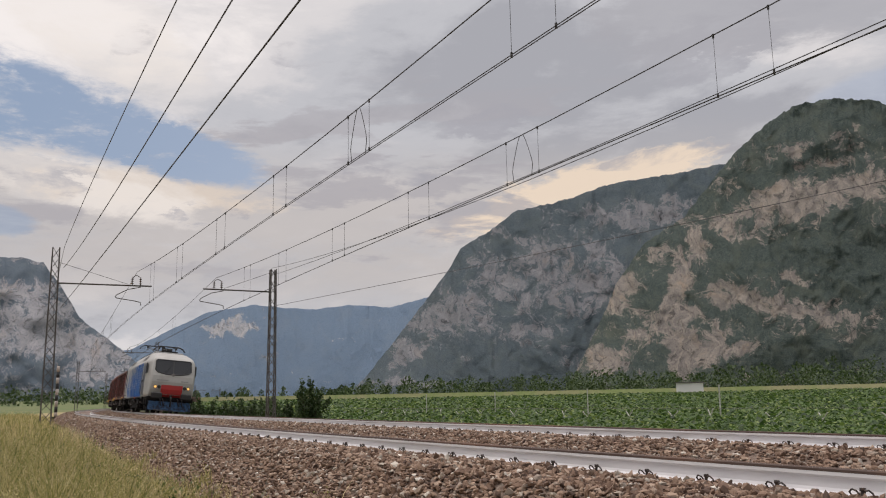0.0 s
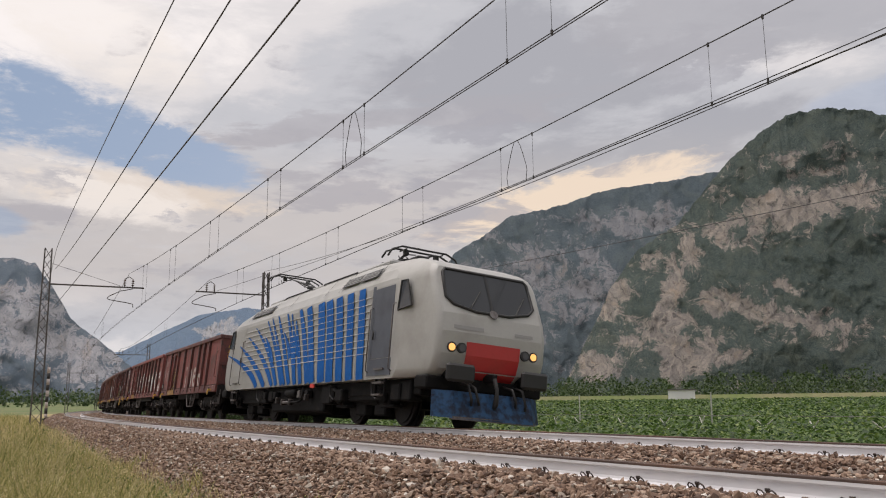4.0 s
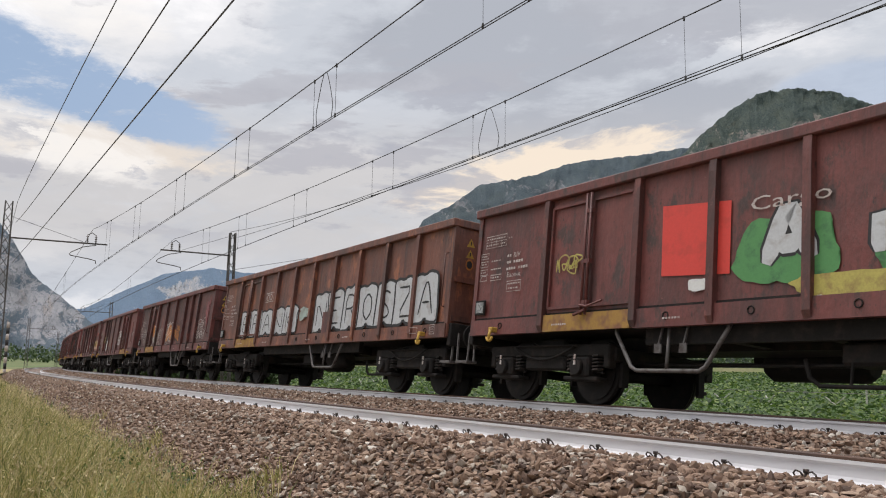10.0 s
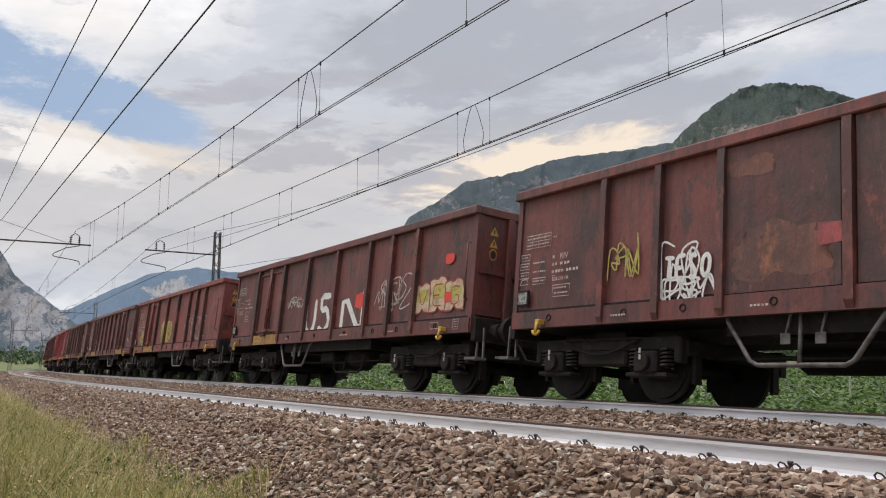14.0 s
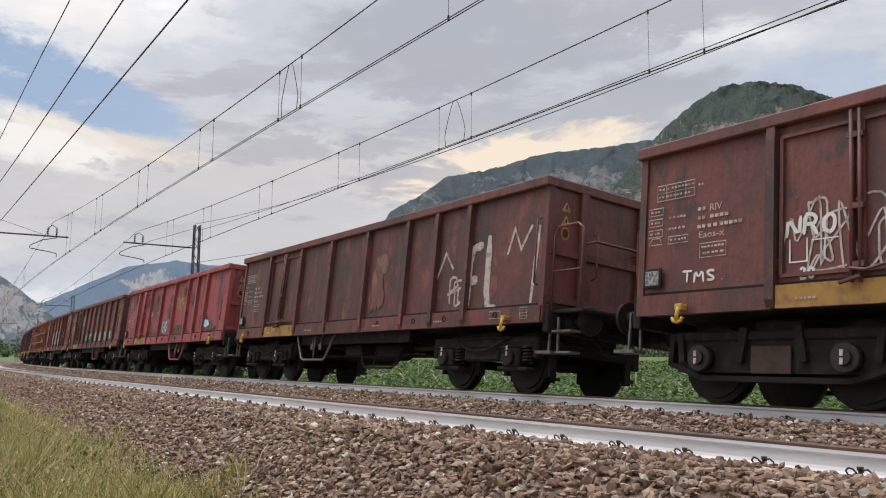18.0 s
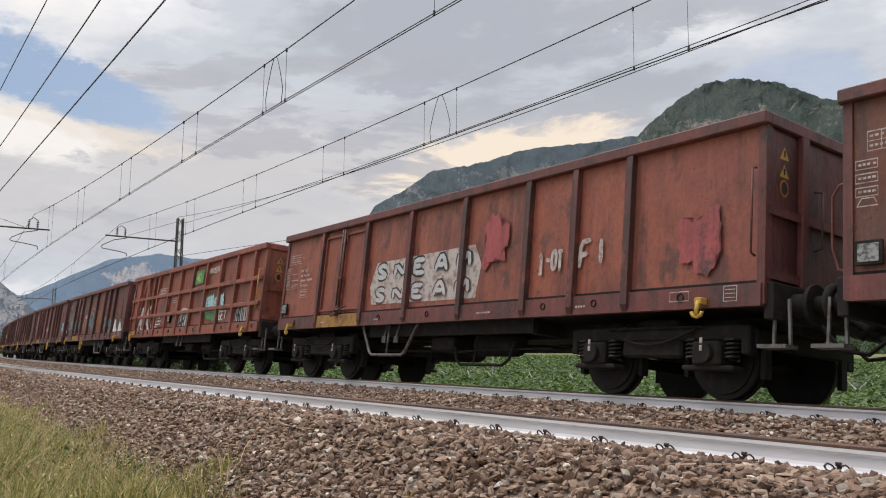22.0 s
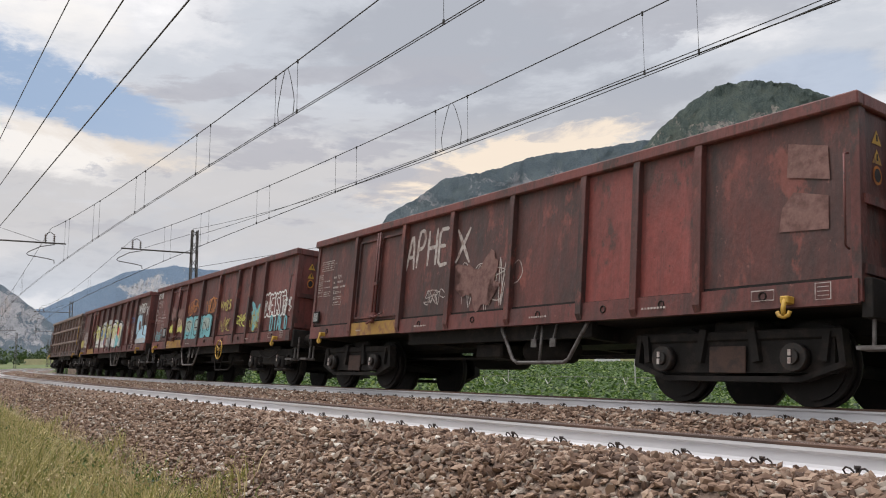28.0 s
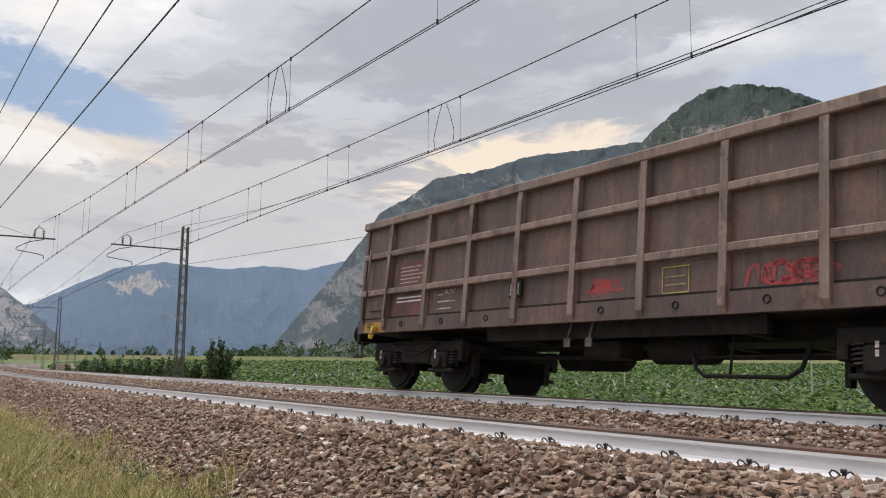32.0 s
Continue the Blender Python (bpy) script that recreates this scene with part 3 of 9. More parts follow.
def equip(mast, side, reach, arm_z, wire_z):
    """Arm across the track (along local y, towards the track), insulators, steady arm."""
    sg = side
    bm = bmesh.new()
    tube(bm, [(0, sg * 0.15, arm_z), (0, sg * (reach + 0.75), arm_z + 0.02)], 0.038, 8)
    part("arm", bm, M_MAST, mast)
    for d in (-0.16, 0.22):
        bm = bmesh.new()
        insulator(bm, (0, sg * (reach + d), arm_z + 0.03), 0.42)
        part("post_insulator", bm, M_INSUL, mast, "brown post insulator carrying the upper wire")
    part("saddle", tube(bmesh.new(), [(0, sg * (reach - 0.16), arm_z + 0.42), (0, sg * (reach + 0.03), arm_z + 0.55), (0, sg * (reach + 0.22), arm_z + 0.42)], 0.02, 5), M_MAST, mast)
    bm = bmesh.new()
    e = -1.15 if sg > 0 else 1.15
    y = sg * reach
    pts = [(0, y + 0.25, arm_z - 0.04), (0, y - 0.35, arm_z - 0.18), (0, y - 0.85, arm_z - 0.46), (0, y - 0.92, arm_z - 0.56), (0, y - 0.85, arm_z - 0.62), (0, y, arm_z - 0.74), (0, y + 0.26, arm_z - 0.80), (0, y + 0.28, arm_z - 0.95)]
    tube(bm, pts, 0.022, 6)
    part("steady_arm", bm, M_MAST, mast)
    part("stay_wire", tube(bmesh.new(), [(0, sg * 0.15, arm_z + 1.0), (0, sg * reach * 0.9, arm_z + 0.08)], 0.010, 5), M_WIRE, mast)


for i, s in enumerate(MAST_S):
    for near in (True, False):
        if near and i == 1:
            continue
        u = -2.45 if near else SPACING + 4.05
        base = -0.75 if near else -0.55
        top = 7.95 if near else 7.35
        m = lattice_mast(top - base, 0.9, 0.46 if near else 0.38, 0.30 if near else 0.26)
        tagged(m, "dark lattice steel mast holding the overhead wires", "mast", "catenary masts")
        m.matrix_world = Matrix.Translation(spot(s + (0 if near else 0.6), u, base)) @ Matrix.Rotation(s / R_A, 4, "Z")
        if near:
            equip(m, 1, 1.25 + 2.45 - 0.05, 6.26 - base, 4.92 - base)
        else:
            equip(m, -1, 2.80, 6.16 - base, 5.0 - base)

# banded post in place of the second outer mast
post = empty("banded_post")
for k in range(9):
    part("band", disc(bmesh.new(), (0, 0, 0.3 + 0.62 * k), (0, 0, 1), 0.16, 0.615, 10), M_BLACK if k % 2 else M_STENCIL, post)
post.matrix_world = Matrix.Translation(spot(-97, -2.0, -0.7))
tagged(post, "tall post banded black and white beside the track", "post")


def sag(s, high, low):
    """Height of a hanging wire: high at the masts, low between them."""
    q = ((s - MAST_S[0]) / 55) % 1.0
    return low + (high - low) * (2 * q - 1) ** 2


WIRES = ((1.25, 4.90, 6.98, 5.84), (SPACING + 1.25, 4.99, 6.86, 5.94))
for u, zc, hi, lo in WIRES:
    line = empty("overhead_line")
    tagged(line, "pair of dark contact wires hung from a sagging upper wire", "overhead line", "overhead lines")
    part("upper_wire", tube(bmesh.new(), [spot(s, u, sag(s, hi, lo)) for s in [15.5 - 2.5 * k for k in range(150)]], 0.0105, 5), M_WIRE, line)
    for d in (-0.05, 0.05):
        part("contact_wire", tube(bmesh.new(), [spot(s, u + d, zc + (d * 0.4)) for s in [15.5 - 5 * k for k in range(75)]], 0.0075, 5), M_WIRE, line)
    first = (-34.6, -33.5, -27.9, -26.8, -21.4, -20.3, -15.5, -14.5, -10.7, -9.7, -5.05, -4.07, 0.5, 1.5, 6.0, 7.0) if u < 3 else (
        -33.4, -32.3, -27.9, -26.9, -21.8, -20.7, -16.0, -14.8, -11.1, -9.9, -5.1, -4.04, 0.5, 1.5, 6.0, 7.0)
    for s in first + tuple(-39.5 - 55 * i - 27.5 + d for i in range(4) for d in (-14, -13, -6, -5, 5, 6, 13, 14)):
        z1 = sag(s, hi, lo)
        bm = tube(bmesh.new(), [spot(s, u, z1), spot(s, u, zc)], 0.0042, 4)
        tube(bm, [spot(s, u, zc - 0.02), spot(s, u, zc + 0.05)], 0.018, 5)
        tube(bm, [spot(s, u, z1 - 0.05), spot(s, u, z1 + 0.02)], 0.018, 5)
        part("dropper", bm, M_WIRE, line)
    mid = -10.2 if u < 3 else -10.5
    for sgn in (-1, 1):
        pts = []
        for k in range(9):
            q = k / 8
            pts.append(spot(mid + sgn * (0.06 + 0.42 * q ** 0.8 - 0.30 * max(0.0, q - 0.72) / 0.28 * 0.5), u, sag(mid, hi, lo) + (zc - sag(mid, hi, lo)) * q))
        part("jumper", tube(bmesh.new(), pts, 0.007, 5), M_WIRE, line)

for hi, lo, n in ((8.0, 7.27, 0), (6.99, 5.49, 1), (5.1, 4.29, 2)):
    w = part("feeder_wire", tube(bmesh.new(), [spot(s, -2.1, sag(s, hi, lo)) for s in [15.5 - 2.5 * k for k in range(23 if n else 60)]], 0.011, 5), M_WIRE)
    tagged(w, "dark feeder cable strung between the masts", "cable", "feeder cables")
for hi, lo in ((7.5, 6.22), (7.1, 6.36)):
    w = part("feeder_wire", tube(bmesh.new(), [spot(s, SPACING + 4.1, sag(s, hi, lo)) for s in [15.5 - 2.5 * k for k in range(23)]], 0.010, 5), M_WIRE)
    tagged(w, "dark feeder cable strung between the masts", "cable", "feeder cables")
w = part("feeder_wire", tube(bmesh.new(), [spot(-38.5 + 80 * k / 20, SPACING + 4.1 + 22 * k / 20, 5.4 + 0.0 * k - 1.2 * math.sin(k / 20 * math.pi) + 4.4 * k / 20) for k in range(21)], 0.011, 5), M_WIRE)
tagged(w, "thin dark cable running from a mast over the field", "cable", "feeder cables")



# ---- the train: shared meshes ----
CACHE = {}


def shared(key, build):
    """One mesh for all alike parts."""
    if key not in CACHE:
        bm = build()
        me = bpy.data.meshes.new(key if isinstance(key, str) else key[0])
        bm.to_mesh(me)
        bm.free()
        CACHE[key] = me
    return CACHE[key]


def put(name, key, build, material, parent, at=(0, 0, 0), turn=None, label=""):
    """A part on a shared mesh; its material sits on the object's slot so that alike meshes may differ in paint."""
    me = shared(key, build)
    if not me.materials:
        me.materials.append(None)
    ob = new(name, me)
    ob.parent = parent
    ob.location = at
    if turn:
        ob.rotation_euler = turn
    ob.material_slots[0].link = "OBJECT"
    ob.material_slots[0].material = material
    if label:
        tagged(ob, label)
    return ob


def wheel_bm():
    bm = bmesh.new()
    disc(bm, (0, 0, 0), (0, 1, 0), 0.46, 0.10, 28)
    disc(bm, (0, 0.075, 0), (0, 1, 0), 0.49, 0.03, 28)
    disc(bm, (0, -0.065, 0), (0, 1, 0), 0.40, 0.03, 24)
    disc(bm, (0, -0.09, 0), (0, 1, 0), 0.13, 0.08, 14)
    return bm


def axle_box_bm():
    bm = bmesh.new()
    box(bm, -0.20, 0.20, -0.16, 0.12, -0.10, 0.19, 0.03)
    disc(bm, (0, -0.19, 0.04), (0, 1, 0), 0.115, 0.08, 14)
    box(bm, -0.36, 0.36, -0.13, 0.10, -0.15, -0.09, 0.015)
    return bm


def spring_bm():
    bm = bmesh.new()
    pts = [(0.085 * math.cos(k * 0.9), 0.085 * math.sin(k * 0.9), -0.09 + 0.245 * k / 34) for k in range(35)]
    tube(bm, pts, 0.017, 5)
    return bm


def bogie_frame_bm():
    bm = bmesh.new()
    for sy in (-1, 1):
        y0, y1 = (-1.08, -0.92) if sy < 0 else (0.92, 1.08)
        box(bm, -1.42, 1.42, y0, y1, 0.66, 0.84, 0.02)
        box(bm, -0.48, 0.48, y0, y1, 0.46, 0.68, 0.03)
        for x in (-1.42, 1.30):
            box(bm, x, x + 0.12, y0, y1, 0.50, 0.70, 0.02)
    box(bm, -0.30, 0.30, -0.95, 0.95, 0.55, 0.95, 0.03)
    for x in (-1.45, 1.30):
        box(bm, x, x + 0.15, -0.98, 0.98, 0.60, 0.80, 0.02)
    for x in (-0.9, 0.9):
        disc(bm, (x, 0, 0.46), (0, 1, 0), 0.075, 1.7, 12)
        for sy in (-0.78, 0.78):
            for d in (-0.56, 0.50):
                box(bm, x + d, x + d + 0.06, sy - 0.06, sy + 0.06, 0.25, 0.62)
    return bm


def brake_hose_bm():
    bm = bmesh.new()
    pts = [(-0.72 + 1.44 * k / 12, -1.13, 0.80 - 0.19 * math.sin(k / 12 * math.pi)) for k in range(13)]
    tube(bm, pts, 0.018, 6)
    tube(bm, [(-0.8, -1.12, 0.82), (0.8, -1.12, 0.82)], 0.014, 5)
    return bm


def bogie(parent, x):
    b = put("bogie", "bogie_frame", bogie_frame_bm, M_UNDER, parent, (x, 0, 0), label="black oily bogie frame")
    for dx in (-0.9, 0.9):
        for sy in (-1, 1):
            put("wheel", "wheel", wheel_bm, M_WHEEL, b, (dx, sy * 0.76, 0.46), None if sy < 0 else (0, 0, math.pi))
            put("axle_box", "axle_box", axle_box_bm, M_UNDER, b, (dx, sy * 1.02, 0.46), None if sy < 0 else (0, 0, math.pi))
        for ds in (-0.27, 0.27):
            put("spring", "spring", spring_bm, M_SPRING, b, (dx + ds, -1.04, 0.52))
        put("reflector", "reflector", lambda: boxes((-0.018, 0.018, -0.006, 0.006, -0.075, -0.01), (-0.018, 0.018, -0.006, 0.006, 0.01, 0.075)), M_STENCIL, b, (dx + 0.0, -1.255, 0.60))
    put("brake_hose", "brake_hose", brake_hose_bm, M_UNDER, b)
    return b


def plate_frame_bm():
    """Bogie side of upright plates: arched upper bar, sagging lower bar, slanted guides."""
    bm = bmesh.new()
    for sy in (-1, 1):
        y0, y1 = (-1.07, -0.95) if sy < 0 else (0.95, 1.07)
        box(bm, -1.38, 1.38, y0, y1, 0.70, 0.82, 0.02)
        box(bm, -1.30, 1.30, y0 + 0.03, y1 - 0.03, 0.34, 0.72)
        ym = (y0 + y1) / 2
        bar(bm, (-0.95, ym, 0.27), (0.95, ym, 0.27), 0.13, 0.06)
        for sx in (-1, 1):
            bar(bm, (sx * 0.92, ym, 0.27), (sx * 1.42, ym, 0.44), 0.13, 0.06)
            bar(bm, (sx * 1.40, ym, 0.42), (sx * 1.36, ym, 0.80), 0.13, 0.07)
            bar(bm, (sx * 0.40, ym + sy * 0.05, 0.46), (sx * 0.33, ym + sy * 0.05, 0.84), 0.10, 0.10)
            bar(bm, (sx * 1.20, ym + sy * 0.05, 0.46), (sx * 1.24, ym + sy * 0.05, 0.78), 0.08, 0.08)
    box(bm, -0.30, 0.30, -0.95, 0.95, 0.55, 0.95, 0.03)
    for x in (-0.9, 0.9):
        disc(bm, (x, 0, 0.46), (0, 1, 0), 0.075, 1.7, 12)
    return bm


def plate_bogie(parent, x):
    b = put("bogie", "plate_frame", plate_frame_bm, M_UNDER, parent, (x, 0, 0), label="black plate-sided bogie frame")
    for dx in (-0.9, 0.9):
        for sy in (-1, 1):
            put("wheel", "wheel", wheel_bm, M_WHEEL, b, (dx, sy * 0.76, 0.46), None if sy < 0 else (0, 0, math.pi))
        put("axle_cover", "axle_cover", lambda: disc(disc(bmesh.new(), (0, -1.12, 0.50), (0, 1, 0), 0.15, 0.12, 18), (0, -1.20, 0.50), (0, 1, 0), 0.085, 0.05, 14), M_SPRING, b, (dx, 0, 0), label="round axle cover")
        put("reflector", "reflector", lambda: boxes((-0.018, 0.018, -0.006, 0.006, -0.075, -0.01), (-0.018, 0.018, -0.006, 0.006, 0.01, 0.075)), M_STENCIL, b, (dx, -1.232, 0.50))
    put("centre_plate", "centre_plate", lambda: boxes((-0.25, 0.25, -1.086, -1.066, 0.33, 0.64), bevel=0.008), M_RUST, b, label="rust-brown plate between the axles")
    return b


def buffer_bm():
    bm = bmesh.new()
    tube(bm, [(0, 0, 0), (0.32, 0, 0)], 0.13, 14)
    tube(bm, [(0.30, 0, 0), (0.56, 0, 0)], 0.095, 14)
    tube(bm, [(0.55, 0, 0), (0.60, 0, 0), (0.62, 0, 0)], [0.22, 0.22, 0.17], 18)
    return bm


def hook_bm():
    bm = bmesh.new()
    box(bm, -0.05, 0.05, -0.10, 0.02, -0.02, 0.06, 0.01)
    tube(bm, [(0, -0.08, 0.02), (0, -0.11, -0.08), (0, -0.10, -0.15)], 0.026, 6)
    tube(bm, [(-0.075, -0.10, -0.105), (-0.055, -0.10, -0.15), (0, -0.10, -0.168), (0.055, -0.10, -0.15), (0.075, -0.10, -0.105)], 0.022, 6)
    return bm


def step_bm():
    bm = bmesh.new()
    box(bm, -0.17, 0.17, -0.10, 0.12, -0.02, 0.02)
    bar(bm, (-0.10, 0.10, 0.0), (-0.08, 0.10, 0.52), 0.03, 0.03)
    bar(bm, (0.10, 0.10, 0.0), (0.08, 0.10, 0.52), 0.03, 0.03)
    return bm


def text_mesh(body):
    key = ("lettering", body)
    if key not in CACHE:
        cu = bpy.data.curves.new("lettering", "FONT")
        cu.body, cu.size, cu.resolution_u = body, 1.0, 2
        ob = bpy.data.objects.new("lettering", cu)
        scene.collection.objects.link(ob)
        me = bpy.data.meshes.new_from_object(ob.evaluated_get(bpy.context.evaluated_depsgraph_get()))
        bpy.data.objects.remove(ob)
        co = np.empty(len(me.vertices) * 3, dtype=np.float32)
        me.vertices.foreach_get("co", co)
        co = co.reshape(-1, 3)
        lo, hi = co.min(axis=0), co.max(axis=0)
        size = np.maximum(hi - lo, 1e-4)
        flat = (co - lo) / size
        out = np.stack([flat[:, 0], np.zeros(len(co)), flat[:, 1]], 1).astype(np.float32)
        me.vertices.foreach_set("co", out.ravel())
        me.update()
        CACHE[key] = me
    return CACHE[key]


def rounded(pts):
    """Two points for each leg of a line, so that corners come out soft."""
    out = [pts[0]]
    for (a, b), (c, e) in zip(pts, pts[1:]):
        out += [(a + (c - a) * 0.22, b + (e - b) * 0.22), (a + (c - a) * 0.78, b + (e - b) * 0.78)]
    return out + [pts[-1]]


def curved(pts, n=5):
    """A smooth line through all the points."""
    out = []
    for i in range(len(pts) - 1):
        p0, p1, p2, p3 = pts[max(i - 1, 0)], pts[i], pts[i + 1], pts[min(i + 2, len(pts) - 1)]
        for k in range(n):
            t = k / n
            out.append(tuple(0.5 * (2 * b + (c - a) * t + (2 * a - 5 * b + 4 * c - e) * t * t + (3 * b - a - 3 * c + e) * t ** 3) for a, b, c, e in zip(p0, p1, p2, p3)))
    return out + [pts[-1]]


class Side:
    """The camera-side wall of a wagon, addressed by metres behind its leading corner and height."""

    def __init__(self, root, half, h, y=-1.2935):
        self.root, self.half, self.h, self.y = root, half, h, y
        self.layer = 0

    def depth(self):
        self.layer += 1
        return self.y - 0.0012 * self.layer

    def text(self, body, d0, d1, z0, z1, material, lean=0.0, name="lettering"):
        """Words from d1 (rear, left) to d0 (front, right)."""
        me = text_mesh(body)
        ob = new(name, me)
        ob.parent = self.root
        if not me.materials:
            me.materials.append(None)
        ob.material_slots[0].link = "OBJECT"
        ob.material_slots[0].material = material
        ob.matrix_basis = Matrix.Translation((self.half - d1, self.depth(), z0)) @ Matrix(((d1 - d0, 0, lean, 0), (0, 1, 0, 0), (0, 0, z1 - z0, 0), (0, 0, 0, 1)))
        return ob

    def hand(self, body, d0, d1, z0, z1, width, material, rnd, slant=0.0, name="sprayed_word"):
        """Capitals drawn by hand in sprayed lines."""
        lines, n = [], len(body)
        for k, ch in enumerate(body):
            if ch == " " or (ch not in GLYPHS):
                continue
            w = (d1 - d0) / n
            lift, tall, wide = rnd.uniform(-0.06, 0.06), rnd.uniform(0.88, 1.06), rnd.uniform(0.70, 0.88)
            for line in GLYPHS[ch].split("|"):
                pts = []
                for q in line.split():
                    a, b = int(q[0]) / 8 + rnd.uniform(-0.04, 0.04), int(q[1]) / 8 + rnd.uniform(-0.04, 0.04)
                    pts.append((d1 - w * (k + 0.08 + a * wide) - slant * b * (z1 - z0), z0 + (z1 - z0) * (lift + b * tall)))
                lines.append(rounded(pts))
        return self.strokes(lines, width, material, name)

    def bold(self, body, d0, d1, z0, z1, fill, edge=None, lean=0.0):
        """Fat sprayed letters with a dark outline."""
        rnd = random.Random(len(body) * 7 + int(d0 * 100))
        state = rnd.getstate()
        wd = 0.27 * min((d1 - d0) / len(body), z1 - z0)
        m = wd * 0.55
        if edge:
            self.hand(body, d0 + m, d1 - m, z0 + m, z1 - m, wd + 0.075, edge, rnd, lean)
            rnd.setstate(state)
        return self.hand(body, d0 + m, d1 - m, z0 + m, z1 - m, wd, fill, rnd, lean)

    def block(self, body, d0, d1, z0, z1, fill, edge, rnd, line=0.05, core=None):
        """Swollen letters that touch: each a filled body with a dark contour and inner lines."""
        n = len(body)
        w = (d1 - d0) / n
        for k, ch in enumerate(body):
            a, b = d1 - w * k + 0.05 * w, d1 - w * (k + 1) - 0.05 * w
            top, low = z1 - rnd.uniform(0, 0.10), z0 + rnd.uniform(0, 0.05)
            m, lean = (a + b) / 2, rnd.uniform(-0.08, 0.08)
            pts = [(a, low), (a - 0.04 * w, (low + top) / 2), (a - lean, top - 0.05), (a - 0.22 * w, top), (m + 0.1 * w, top - 0.04), (m - 0.1 * w, top + 0.03), (b + 0.15 * w, top - 0.02),
                   (b - lean, top - 0.12), (b + 0.05 * w, (low + top) / 2 + 0.1), (b, low + 0.25), (b + 0.03 * w, low), (m - 0.12 * w, low + 0.02), (m, low + 0.10), (m + 0.14 * w, low)]
            self.shape(pts, fill, "sprayed_letter")
            if core:
                self.ragged(b + 0.16 * w, a - 0.16 * w, low + 0.35 * (top - low), top - 0.10, core, rnd, 40, 0.22)
            self.strokes([rounded(pts + pts[:1])], line, edge)
            inner = []
            for line_text in GLYPHS.get(ch, "").split("|"):
                q = [(a - (a - b) * (0.22 + 0.56 * int(c[0]) / 8), low + (top - low) * (0.18 + 0.62 * int(c[1]) / 8)) for c in line_text.split()]
                if len(q) > 1:
                    inner.append(rounded(q))
            if inner:
                self.strokes(inner, line * 0.75, edge)

    def shape(self, pts, material, name="paint_patch"):
        """A flat painted shape, points as (metres behind the corner, height)."""
        bm = bmesh.new()
        y = self.depth()
        vs = [bm.verts.new((self.half - d, y, z)) for d, z in pts]
        bm.faces.new(vs)
        bmesh.ops.triangulate(bm, faces=bm.faces)
        for f in bm.faces:
            if f.normal.y > 0:
                f.normal_flip()
        return part(name, bm, material, self.root)

    def ragged(self, d0, d1, z0, z1, material, rnd, n=22, rough=0.18, name="paint_patch"):
        """A worn or sprayed patch with an uneven edge."""
        pts, n = [], max(n, 8 if n < 10 else 40)
        ph = [rnd.uniform(0, math.tau) for _ in range(4)]
        for k in range(n):
            a = k * math.tau / n
            c, s = math.cos(a), math.sin(a)
            wave = 0.45 * math.sin(3 * a + ph[0]) + 0.35 * math.sin(5 * a + ph[1]) + 0.25 * math.sin(9 * a + ph[2]) + 0.20 * math.sin(14 * a + ph[3])
            q = (abs(c) ** 4 + abs(s) ** 4) ** -0.25 * (1 - rough * 0.35 + rough * 0.6 * wave + rnd.uniform(-0.1, 0.1) * rough)
            pts.append(((d0 + d1) / 2 - c * q * (d1 - d0) / 2, (z0 + z1) / 2 + s * q * (z1 - z0) / 2))
        return self.shape(pts, material, name)

    def strokes(self, lines, width, material, name="spray_line"):
        """Sprayed lines of a given width."""
        bm = bmesh.new()
        y = self.depth()
        for index, line in enumerate(lines):
            p = [Vector((self.half - d, 0, z)) for d, z in line]
            prev = None
            y -= 0.0002
            for i, q in enumerate(p):
                t = (p[min(i + 1, len(p) - 1)] - p[max(i - 1, 0)])
                if t.length < 1e-6:
                    continue
                t.normalize()
                nrm = Vector((-t.z, 0, t.x)) * width / 2
                ends = 0.55 if i in (0, len(p) - 1) else 1.0
                row = (bm.verts.new((q + nrm * ends).to_tuple()[:1] + (y,) + ((q + nrm * ends).z,)), bm.verts.new((q - nrm * ends).to_tuple()[:1] + (y,) + ((q - nrm * ends).z,)))
                if prev:
                    bm.faces.new((prev[0], row[0], row[1], prev[1]))
                prev = row
        bm.normal_update()
        for f in bm.faces:
            if f.normal.y > 0:
                f.normal_flip()
        return part(name, bm, material, self.root)

    def tag(self, d0, d1, z0, z1, material, rnd, width=0.03, loops=5):
        """A hand-sprayed signature: looping, overlapping lines that cannot be read."""
        n, path = loops + 1, []
        step = (d1 - d0) / n
        for k in range(n):
            glyph = rnd.choice("SARNEKMWBZ").strip()
            left, wide = d1 - step * (k - 0.15), step * rnd.uniform(1.7, 2.6)
            low, tall = rnd.uniform(-0.10, 0.12), rnd.uniform(0.75, 1.1)
            for q in GLYPHS[glyph].split("|")[0].split():
                a, b = int(q[0]) / 8 + rnd.uniform(-0.22, 0.22), int(q[1]) / 8 + rnd.uniform(-0.2, 0.2)
                path.append((left - wide * a, z0 + (z1 - z0) * (low + tall * b)))
        return self.strokes([curved(path)], width * 0.8, material)

    def emblem(self, d0, d1, z0, z1, material):
        """A railway's framed mark, drawn as a frame with two solid shapes."""
        w, h = d1 - d0, z1 - z0
        self.strokes([[(d1, z0), (d0, z0), (d0, z1), (d1, z1), (d1, z0), (d0, z0)]], 0.028, material, "emblem_frame")
        for a in (0.16, 0.55):
            q = [(d1 - w * a, z0 + 0.2 * h), (d1 - w * (a + 0.22), z0 + 0.2 * h), (d1 - w * (a + 0.29), z0 + 0.5 * h), (d1 - w * (a + 0.22), z0 + 0.8 * h), (d1 - w * a, z0 + 0.8 * h)]
            self.strokes([q + q[:2]], 0.035, material, "emblem_shape")

